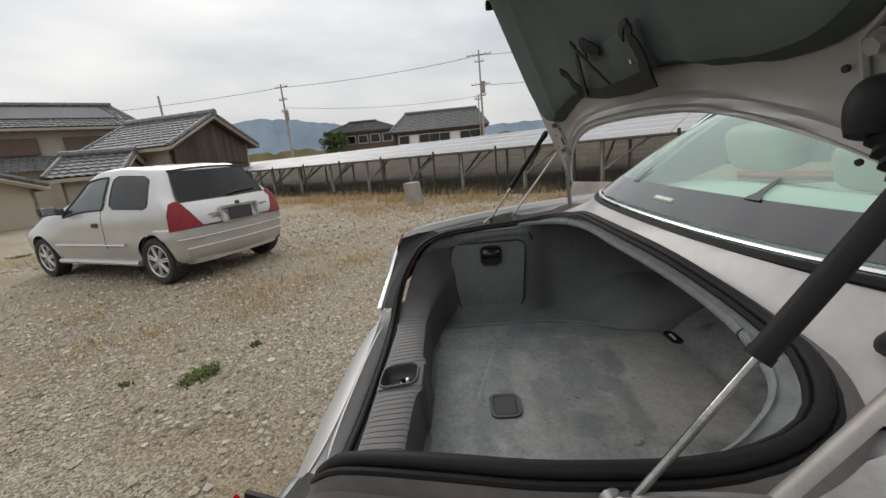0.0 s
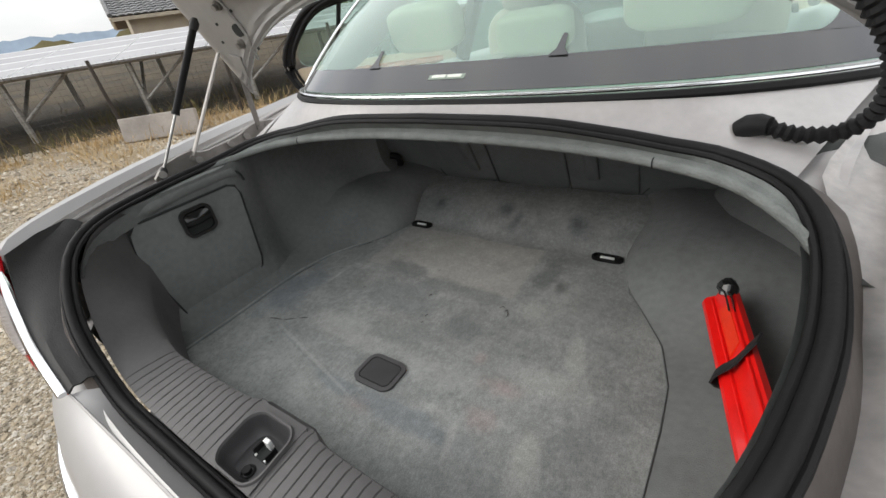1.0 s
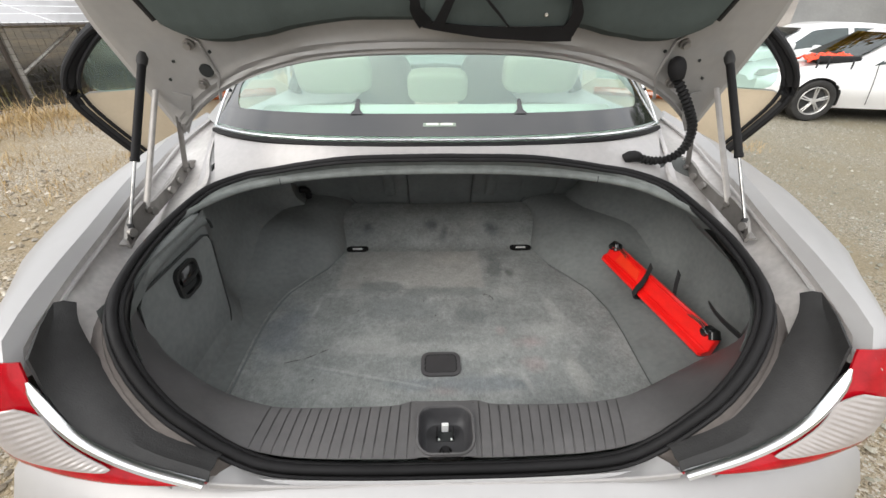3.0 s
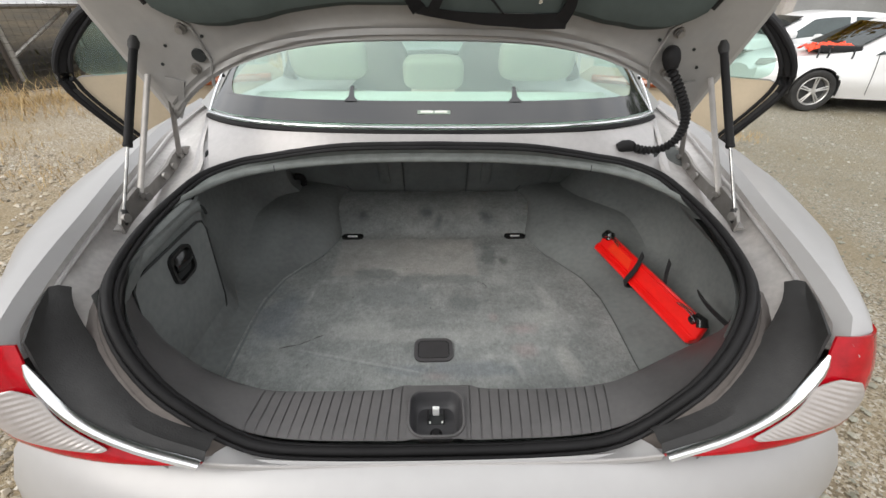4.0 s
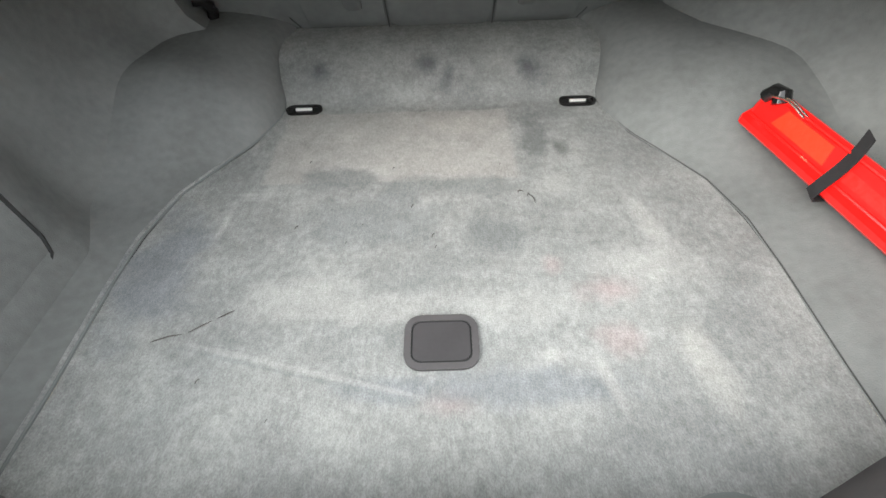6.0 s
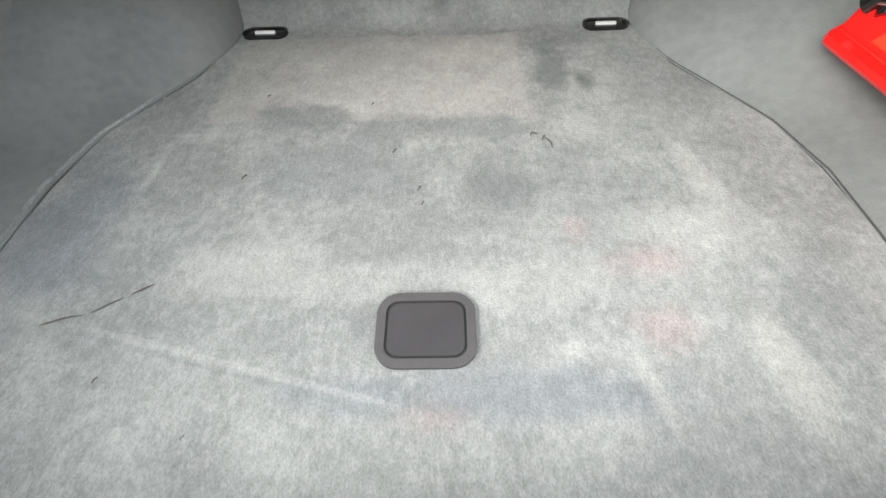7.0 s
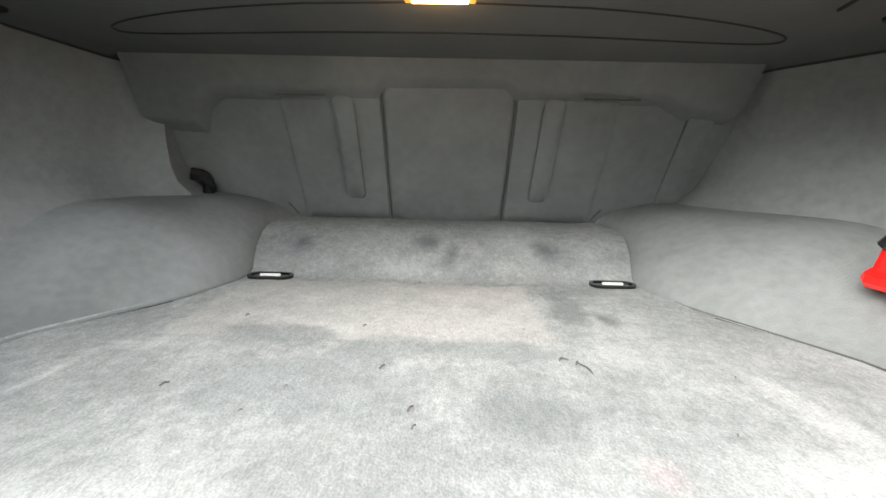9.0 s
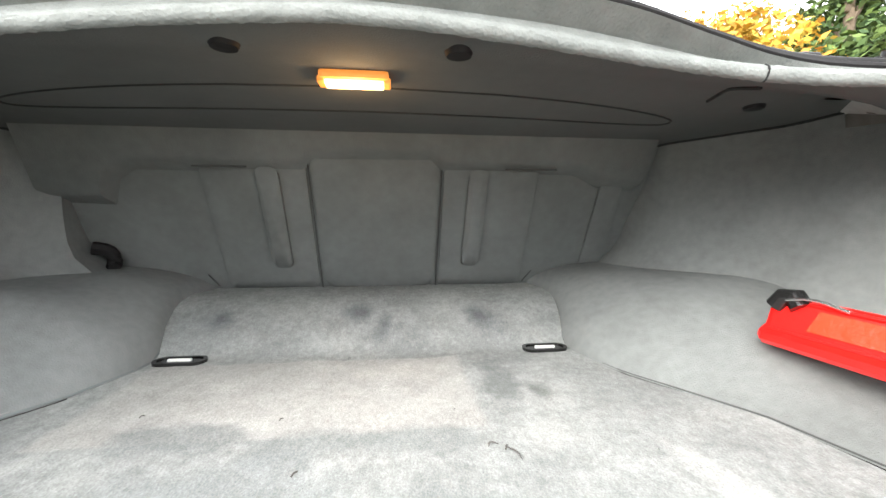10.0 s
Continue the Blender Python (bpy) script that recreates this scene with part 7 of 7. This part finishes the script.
part("wall", thicken(loft([[Vector((*lw.xy, 0)), Vector((*(lw + mr * 13.3).xy, 0))], [Vector((*lw.xy, 2.35)), Vector((*(lw + mr * 13.3).xy, 2.35))]]), 0.12), PLASTER, mh)
house("garden_shed", "small tiled outbuilding beside the storehouse", (-17.0, -13.98, 2.45), (0.35, -0.94), 2.6, 1.9, 0.85, 1.6, PLASTER, PLASTER, 0.35)
house("annexe", "low beige annexe with a shallow roof", (-10.98, -15.11, 2.15), (-0.3, -0.95), 5.0, 2.3, 0.8, 1.4, mat("green_grey_sheeting", (0.22, 0.24, 0.20), 0.7, 0, 0.15, 1.5), PLASTER, 0.3)
def hip_house(label, x, y0, y1, eave_z, ry0, ry1, ridge_z, depth, wall_m, panes, tile_m, pale):
    """A far house with a hipped roof whose ridge runs along y; its front eave stands at x."""
    h = thing("distant_house", label, "house")
    a, b = Vector((x - depth, ry0, ridge_z)), Vector((x - depth, ry1, ridge_z))
    fl, fr = Vector((x, y0, eave_z)), Vector((x, y1, eave_z))
    bl, br_ = Vector((x - 2 * depth, y0, eave_z)), Vector((x - 2 * depth, y1, eave_z))
    for p, q, c, d in ((a, b, fr, fl), (b, a, bl, br_), (a, a.lerp(b, 0.001), fl, bl), (b, b.lerp(a, 0.001), br_, fr)):
        part("roof_slope", tiled(p, q, c, d, 24, 12), tile_m, h, "grey glazed roof tiles", True)
    part("ridge", tube([a + Vector((0, -0.1, 0.12)), b + Vector((0, 0.1, 0.12))], 0.16, 8), tile_m, h, "", True)
    for p, q in ((a, fl), (b, fr)):
        part("hip_ridge", tube([p + Vector((0, 0, 0.08)), q + Vector((0, 0, 0.08))], 0.10, 6), tile_m, h, "", True)
    wall = [(x - 0.7, y0 + 0.7), (x - 0.7, y1 - 0.7), (x - 2 * depth + 0.7, y1 - 0.7), (x - 2 * depth + 0.7, y0 + 0.7)]
    part("wall", prism(wall, "z", 0, eave_z - 0.1), wall_m, h)
    part("soffit", prism([(x - 0.05, y0 + 0.05), (x - 0.05, y1 - 0.05), (x - 2 * depth, y1 - 0.05), (x - 2 * depth, y0 + 0.05)], "z", eave_z - 0.14, eave_z - 0.04), DARKWOOD, h)
    for k in range(panes):
        m = pose(x - 0.68, y0 + 1.5 + (y1 - y0 - 3.0) * k / (panes - 1), eave_z - 0.85, 0, 0, 90)
        w = part("window", box(0, 0, 0, 1.1, 0.1, 0.9, m=m), WHITEPAINT if k in pale else GLOSSBLACK, h)
        part("window_frame", ring_frame(round_rect(1.2, 1.0, 0.02, 1), round_rect(1.05, 0.85, 0.02, 1), "y", -0.09, 0.09), ALU, w).matrix_basis = m
    return h


hip_house("dark hip-roofed house beyond the solar panels", -48.0, -15.2, -6.3, 4.45, -13.0, -9.6, 5.75, 4.0, SHUTTER, 5, TILE_D, ())
hip_house("grey hip-roofed house with reddish walls beyond the panels", -45.0, -7.0, 4.0, 3.75, -5.4, 2.9, 5.85, 3.6, SHUTTER, 8, TILE, (1, 5))
house("distant_house", "grey tiled roof beyond the far end of the array", (-26.0, 10.5, 4.3), (0.4, 1.0), 7.5, 3.8, 1.5, 2.8, PLASTER, PLASTER, 0.6)

# ---- utility poles and cables ----
def pole(base, h, tilt, arms):
    p = thing("utility_pole", "concrete utility pole with crossarms and insulators", "pole", group="utility poles")
    top = Vector(base) + Vector((0, 0, h))
    part("shaft", tube([Vector(base) - Vector((0, 0, 0.1)), top], 0.16, 12, radii=[0.14, 0.075] if h > 7 else [0.075, 0.06]), CONCRETE, p, "", True)
    for z, w, a in arms:
        d = Vector((math.cos(radians(a)), math.sin(radians(a)), 0))
        c = Vector(base) + Vector((0, 0, h * z))
        arm = part("crossarm", tube([c - d * w, c + d * w], 0.05, 4), STEEL, p)
        for k in (-0.9, -0.5, 0.5, 0.9):
            part("insulator", cyl(c + d * w * k, c + d * w * k + Vector((0, 0, 0.22)), 0.06, 8), WHITEPAINT, arm)
    part("transformer", cyl(Vector(base) + Vector((0.25, 0.2, h * 0.62)), Vector(base) + Vector((0.25, 0.2, h * 0.72)), 0.22, 12), STEEL, p, "", True)
    return top


t1 = pole((-41.2, -16.6, 0), 9.2, 0, ((0.97, 0.8, 70), (0.84, 0.5, 70), (0.72, 0.4, 70)))
t2 = pole((-44.0, 3.3, 0), 11.0, 0, ((0.96, 1.3, 80), (0.90, 0.5, 80), (0.70, 1.0, 80), (0.6, 0.5, 80)))
t3 = pole((-44.6, 3.0, 0), 6.6, 0, ((0.96, 0.4, 80),))
t4 = pole((-25.0, -17.9, 0), 6.2, 0, ())


def cable(a, b, sag, r=0.02):
    a, b = Vector(a), Vector(b)
    pts = [a.lerp(b, k / 24) - Vector((0, 0, sag * 4 * (k / 24) * (1 - k / 24))) for k in range(25)]
    c = part("overhead_cable", tube(pts, r, 4), CABIN)
    tagged(c, "thin black overhead cable between poles", "cable", "overhead cables")


cable(t1 - Vector((0, 0, 0.3)), t2 - Vector((0, 0, 0.5)), 0.35, 0.022)
cable(t1 - Vector((0, 0, 0.3)), (-38, -60, 9.0), 0.9, 0.02)
cable(t2 - Vector((0, 0, 0.5)), (-34, 40, 11.0), 0.9, 0.02)
cable(t1 - Vector((0, 0, 2.2)), t2 - Vector((0, 0, 4.4)), 0.5, 0.015)
cable(t2 - Vector((0, 0, 3.4)), (-34, 40, 7.5), 0.7, 0.02)

# ---- hills ----
def ridge_line(name, label, dist, az0, az1, h, rough, material, n=120, seed=0, crest=None):
    rows = [[], []]
    for i in range(n + 1):
        a = radians(az0 + (az1 - az0) * i / n)
        hh = h * (0.62 + 0.5 * noise.noise((i * rough, seed, 1)) + 0.16 * noise.noise((i * rough * 5, seed, 7)))
        if crest:
            hh = between(crest, math.degrees(a)) + 7 * noise.noise((i * 0.35, seed, 1)) + 4 * noise.noise((i * 1.1, seed, 4))
        rows[0].append((dist * math.cos(a), dist * math.sin(a), -2))
        rows[1].append((dist * math.cos(a) * 1.05, dist * math.sin(a) * 1.05, max(2, hh)))
    ob = part(name, loft(rows), material, None)
    tagged(ob, label, "hills", kind="structure")


ridge_line("backdrop_hills", "hazy blue hills far behind the houses", 1500, 150, 250, 135, 0.045, MOUNTAIN, n=200, seed=3, crest=[(150, 70), (175, 85), (188, 106), (195.4, 134), (201, 158), (204.9, 170), (208, 158), (214, 120), (225, 90), (250, 70)])
ridge_line("backdrop_ridge", "low wooded ridge behind the fields", 420, 120, 215, 26, 0.12, WOODLAND, seed=9)

# ---- warning triangle case and straps in the boot ----
def boot_m():
    a, b = Vector((CX + 0.551, 0.672, 0.655)), Vector((CX + 0.638, 0.272, 0.634))
    return a, b


ta, tb = boot_m()
td = (tb - ta).normalized()
tn = Vector((0.10, 0.05, 1.0)).normalized()
tn = (tn - td * tn.dot(td)).normalized()
tw = td.cross(tn)
if tw.z < 0:
    tw = -tw
triangle = thing("warning_triangle", "folded red warning triangle strapped to the boot side", "warning triangle")
length = (tb - ta).length


def tri_pt(s, n, w):
    return ta + td * (s * length) + tn * n + tw * w


prof = [(0.0, -0.004), (0.0, 0.026), (0.006, 0.033), (0.014, 0.032), (0.022, 0.017), (0.060, 0.011), (0.066, 0.004), (0.063, -0.006)]
rows = []
for s, k in ((-0.02, 0.4), (-0.015, 0.85), (0.0, 1.0), (0.5, 1.0), (1.0, 1.0), (1.015, 0.88), (1.02, 0.5)):
    rows.append([tri_pt(s, 0.030 + (n - 0.030) * k, w * k) for n, w in prof])
part("case", loft(rows, ring=True, caps=True), TRIRED, triangle, "glossy red plastic arms", False)
part("cross_rib", tube([tri_pt(0.0, 0.0205, 0.020), tri_pt(1.0, 0.0205, 0.020)], 0.0025, 6), TRIRED, triangle)
part("cross_rib", tube([tri_pt(0.06, 0.061, 0.011), tri_pt(0.94, 0.061, 0.011)], 0.0028, 6), TRIRED, triangle)
for s0, s1, m2, nm, lb in ((0.38, 0.90, TRIORANGE, "insert", "red reflective insert"), (0.10, 0.36, INSERT, "insert", "orange fluorescent insert")):
    part(nm, thicken(loft([[tri_pt(s0, 0.028, 0.0165), tri_pt(s1, 0.028, 0.0165)], [tri_pt(s0 + 0.02, 0.055, 0.0115), tri_pt(s1 - 0.02, 0.055, 0.0115)]]), 0.002), m2, triangle, lb)
for s in (0.03, 0.97):
    part("hinge_cap", tube([tri_pt(s - 0.035, 0.050, 0.008), tri_pt(s - 0.015, 0.064, 0.008), tri_pt(s + 0.015, 0.066, 0.008), tri_pt(s + 0.04, 0.054, 0.010)], 0.014, 10, squash=0.9), GLOSSBLACK, triangle, "black hinge end", True)
    for d in (0.0, 0.008):
        part("wire_leg", tube(spline([tri_pt(s + 0.01, 0.062, 0.016 + d), tri_pt(s + (0.07 if s < 0.5 else -0.07), 0.068, 0.012 + d), tri_pt(s + (0.16 if s < 0.5 else -0.16), 0.062, 0.010 + d)], 8), 0.0018, 6), CHROME, triangle, "", True)


def strap(pts, w, label, across=(0.2, 0.9, 0.1)):
    st = thing("hold_down_strap", label, "strap", group="boot straps")
    a = spline(pts, 14)
    off = Vector(across).normalized() * w
    part("webbing", thicken(loft([[p - off for p in a], [p + off for p in a]]), 0.003), WEBBING, st)


strap([tri_pt(0.43, -0.006, -0.004), tri_pt(0.43, -0.003, 0.034), tri_pt(0.43, 0.016, 0.036), tri_pt(0.42, 0.040, 0.020), tri_pt(0.41, 0.066, 0.012), tri_pt(0.385, 0.088, 0.0)], 0.011, "black webbing strap round the red triangle")
strap([tri_pt(0.64, 0.050, -0.008), tri_pt(0.60, 0.078, -0.012), tri_pt(0.54, 0.108, -0.030)], 0.010, "short black webbing strap on the lining")
strap([(CX + 0.655, 0.340, 0.735), (CX + 0.654, 0.31, 0.731), (CX + 0.653, 0.27, 0.732), (CX + 0.652, 0.218, 0.738)], 0.011, "black webbing strap hanging from the side lining", (-0.45, 0.1, 0.85))

# crumbs, threads and scuffs on the boot carpet
CRUMB = mat("dark_crumb", (0.085, 0.08, 0.075), 0.9, 0, 0.3, 60)
crumbs = [(-0.041, 0.551, 4), (-0.006, 0.482, 4), (-0.001, 0.458, 3), (-0.08, 0.654, 3), (-0.232, 0.508, 4), (0.144, 0.577, 3), (0.16, 0.571, 4), (0.120, 0.656, 2), (-0.122, 0.51, 2), (-0.241, 0.679, 3), (-0.144, 0.472, 2), (-0.025, 0.848, 3), (0.25, 0.46, 2), (-0.30, 0.25, 3), (-0.20, 0.20, 2), (0.31, 0.55, 2)]
for x, y, r in crumbs:
    c = part("crumb", tube([(x - 0.0004 * r, y - 0.0009 * r, Z0 + 0.003), (x, y, Z0 + 0.0045), (x + 0.0005 * r, y + 0.001 * r, Z0 + 0.003)], 0.00024 * r, 5), CRUMB)
    tagged(c, "tiny dark crumb on the boot carpet", "crumb", "crumbs on the carpet")
for pts in (((-0.385, 0.306), (-0.362, 0.314), (-0.346, 0.3165)), ((-0.338, 0.319), (-0.322, 0.330), (-0.312, 0.336)), ((-0.305, 0.340), (-0.294, 0.347), (-0.285, 0.352)), ((0.160, 0.574), (0.168, 0.564), (0.170, 0.550)), ((0.143, 0.580), (0.148, 0.583), (0.154, 0.579))):
    th = part("loose_thread", tube(spline([(x, y, Z0 + 0.0026) for x, y in pts], 12), 0.0009, 5, radii=[0.0004 + 0.0006 * math.sin(math.pi * k / 11) for k in range(12)]), CRUMB)
    tagged(th, "dark loose thread lying on the boot carpet", "thread", "threads on the carpet")

# ---- trees ----
def tree(name, label, base, h, r, leaf_m, n, kind):
    t = thing(name, label, "tree", base)
    part("trunk", tube([(0, 0, -0.1), (0.1, 0.05, h * 0.4), (0.0, 0.1, h * 0.9)], 0.2, 8, radii=[0.03 * h, 0.02 * h, 0.006 * h]), BARK, t, "", True)
    rnd = random.Random(int(base[0] * 100))
    clumps = []
    for i in range(26):
        z = h * (0.22 + 0.75 * rnd.random())
        k = (1 - z / h) if kind == "cedar" else math.sin(math.pi * min(1, (z / h - 0.12) / 0.95))
        a = rnd.random() * 6.283
        rad = r * (0.25 + 0.75 * k) * (0.55 + 0.45 * rnd.random())
        tip = (rad * math.cos(a), rad * math.sin(a), z + (0.3 if kind != "cedar" else -0.3))
        part("limb", tube([(0, 0.05, z * 0.8), tip], 0.05, 5, radii=[0.01 * h, 0.004 * h]), BARK, t)
        clumps.append((tip, r * (0.22 + 0.2 * k)))
        clumps.append(((tip[0] * 0.5, tip[1] * 0.5, tip[2] * 0.97), r * (0.2 + 0.2 * k)))
    vs, fs = [], []
    for i in range(n):
        (cx, cy, cz), cr = clumps[i % len(clumps)]
        d = Vector((rnd.gauss(0, 1), rnd.gauss(0, 1), rnd.gauss(0, 0.8)))
        p = Vector((cx, cy, cz)) + d.normalized() * cr * rnd.random() ** 0.4
        s = 0.10 + 0.14 * rnd.random()
        u = Vector((rnd.gauss(0, 1), rnd.gauss(0, 1), rnd.gauss(0, 0.6))).normalized() * s
        w = u.cross(Vector((rnd.gauss(0, 1), rnd.gauss(0, 1), rnd.gauss(0, 1)))).normalized() * s * 0.45
        o = len(vs)
        vs.extend([tuple(p - u), tuple(p + w), tuple(p + u), tuple(p - w)])
        fs.append((o, o + 1, o + 2, o + 3))
    mesh_part("crown", vs, fs, leaf_m, t)


tree("cedar_tree", "tall green cedar beyond the parked cars", (17.0, 14.0, 0), 13.0, 3.4, LEAF, 9000, "cedar")
tree("cedar_tree", "tall green cedar beyond the parked cars", (20.5, 13.0, 0), 14.0, 3.4, LEAF, 9000, "cedar")
tree("cedar_tree", "tall green cedar beyond the parked cars", (22.0, 18.5, 0), 13.0, 3.6, LEAF, 8000, "cedar")
tree("autumn_tree", "broad tree with yellow autumn leaves", (14.2, 16.2, 0), 9.3, 3.0, LEAF_Y, 6500, "broad")
tree("autumn_tree", "broad tree with yellow autumn leaves", (16.5, 19.0, 0), 10.5, 3.2, LEAF_Y, 6500, "broad")
# dark hedge beyond the array
for k in range(5):
    tree("hedge_tree", "dark green hedge tree beyond the solar panels", (-19.0 + 4.2 * k, 17.5 + 3.2 * k, 0), 4.6 + 0.5 * (k % 2), 2.6, LEAF, 4200, "broad")
tree("garden_tree", "clipped green garden tree beside the far house", (-46.0, -13.4, 0), 4.2, 1.6, LEAF, 2500, "broad")

# ---- ground, gravel, weeds ----
gr = []
xs = [-600, -250, -120, -60] + [-40 + 1.0 * i for i in range(81)] + [60, 120, 250, 600]
for y in xs:
    gr.append([(x, y, ground_z(x, y) if abs(x) < 41 and abs(y) < 41 else (-0.27 if x > 2 else -0.02)) for x in xs])
ground = part("ground", loft(gr), GRAVEL, None, "", True)
tagged(ground, "dusty gravel yard with dry weeds", "ground", kind="structure")


def stones(name, n, x0, x1, y0, y1, s0, s1, seed, material=STONES):
    rng = np.random.default_rng(seed)
    ico = [(0, 0, 1), (0.9, 0, 0.1), (0.28, 0.85, 0.0), (-0.72, 0.52, 0.15), (-0.72, -0.52, -0.05), (0.28, -0.85, 0.12), (0, 0, -0.6)]
    tri = [(0, 1, 2), (0, 2, 3), (0, 3, 4), (0, 4, 5), (0, 5, 1), (6, 2, 1), (6, 3, 2), (6, 4, 3), (6, 5, 4), (6, 1, 5)]
    base, fc = np.array(ico), np.array(tri)
    px, py = rng.uniform(x0, x1, n), rng.uniform(y0, y1, n)
    sz = s0 + (s1 - s0) * rng.random(n) ** 4
    sc = sz[:, None] * rng.uniform(0.6, 1.25, (n, 3)) * np.array([1, 1, 0.75])
    an = rng.uniform(0, 6.283, n)
    v = base[None] * sc[:, None, :] * rng.uniform(0.8, 1.2, (n, 7, 1))
    c, s = np.cos(an)[:, None], np.sin(an)[:, None]
    w = np.stack([v[..., 0] * c - v[..., 1] * s + px[:, None], v[..., 0] * s + v[..., 1] * c + py[:, None], v[..., 2] + 0.22 * sz[:, None] + np.array([ground_z(a, b) for a, b in zip(px, py)])[:, None]], -1)
    f = (fc[None] + 7 * np.arange(n)[:, None, None]).reshape(-1, 3)
    ob = mesh_part(name, w.reshape(-1, 3).tolist(), f.tolist(), material)
    tagged(ob, "loose grey and tan gravel stones", "gravel", kind="stuff")


stones("gravel", 60000, -3.6, -0.7, -3.9, 1.6, 0.0025, 0.019, 1)
stones("gravel", 24000, -6.2, -2.0, -6.0, 3.5, 0.005, 0.028, 6)
stones("gravel", 9000, -9.5, -5.0, -7.5, 4.0, 0.012, 0.045, 2)
stones("gravel", 26000, 0.9, 7.5, -1.5, 8.0, 0.005, 0.021, 3, STONES_FINE)
stones("gravel", 4000, -2.0, 2.0, -3.5, -0.4, 0.006, 0.03, 4)


def tufts(name, label, spots, blades, h, spread, material, seed, flat=0.5, width=0.004):
    rng = random.Random(seed)
    vs, fs = [], []
    for x, y, k in spots:
        for i in range(int(blades * k)):
            bx, by = x + rng.gauss(0, spread * k), y + rng.gauss(0, spread * k)
            a, l = rng.random() * 6.283, h * (0.4 + 0.8 * rng.random()) * (0.6 + 0.4 * k)
            ln = l * flat * (0.4 + rng.random())
            tip = Vector((bx + math.cos(a) * ln, by + math.sin(a) * ln, l * max(0.15, 1 - flat * rng.random())))
            mid = Vector((bx, by, 0)).lerp(tip, 0.55) + Vector((0, 0, l * 0.2))
            s = Vector((-math.sin(a), math.cos(a), 0)) * width
            o = len(vs)
            b0 = Vector((bx, by, -0.02))
            vs.extend([tuple(b0 - s), tuple(b0 + s), tuple(mid + s * 0.8), tuple(mid - s * 0.8), tuple(tip)])
            fs.extend([(o, o + 1, o + 2, o + 3), (o + 3, o + 2, o + 4)])
    ob = mesh_part(name, vs, fs, material)
    tagged(ob, label, "weeds", kind="stuff")


rs = random.Random(5)
along = []
for i in range(300):
    s, d = rs.uniform(-22, 18), -abs(rs.gauss(0.1, 0.75))
    p = F0 + FD * s + FN * d
    along.append((p.x, p.y, rs.uniform(0.5, 1.1)))
tufts("dry_grass", "long dry straw grass along the fence foot", along, 85, 0.32, 0.26, STRAW, 11, 1.05, 0.0035)
patch_spots = [(-2.9, -1.9, 0.8), (-3.3, -2.1, 0.9), (-2.5, -1.7, 0.6), (-3.9, -1.25, 0.5), (-4.1, -1.1, 0.45), (-3.3, -1.5, 0.5), (-1.9, -2.8, 0.35), (-4.6, -2.0, 0.5), (-2.1, -2.4, 0.4), (-5.6, -0.6, 0.6), (-6.4, 0.4, 0.7), (-5.2, 1.4, 0.7), (-3.4, 2.9, 0.8), (-4.4, 3.4, 1.0), (-3.0, 3.8, 0.9), (-5.4, 2.9, 0.9), (-6.0, 2.0, 0.8), (-2.6, -3.4, 0.4), (3.6, 4.2, 0.4), (-6.5, -6.5, 1.0), (-7.5, -5.5, 1.0), (-5.8, -7.4, 1.0)]
for i in range(70):
    s, d = rs.uniform(-14, 10), -rs.uniform(0.4, 3.0)
    p = F0 + FD * s + FN * d
    patch_spots.append((p.x, p.y, rs.uniform(0.5, 1.1)))
tufts("dry_weeds", "flattened reddish dry weeds on the gravel", patch_spots, 260, 0.10, 0.34, STRAW, 12, 0.95, 0.003)
tufts("green_weeds", "small leafy green weeds growing in the gravel", [(-1.36, -1.52, 0.45), (-1.42, -1.50, 0.35), (-1.30, -1.56, 0.35), (-1.28, -1.98, 0.16), (-1.75, -1.36, 0.22), (-6.5, -8.5, 0.9), (-8.0, -9.0, 1.0)], 240, 0.035, 0.10, GREENS, 13, 1.1, 0.0055)
moss = []
for i in range(280):
    s, d = rs.uniform(-22, 18), rs.uniform(0.15, 7.5)
    p = F0 + FD * s + FN * d
    moss.append((p.x, p.y, rs.uniform(0.5, 1.0)))
tufts("bank_scrub", "dark olive scrub on the bank under the panels", moss, 60, 0.42, 0.35, island_mat("bank_scrub_blades", [(0.09, 0.075, 0.03), (0.14, 0.11, 0.04), (0.06, 0.07, 0.02), (0.2, 0.14, 0.06)]), 14, 0.6, 0.008)
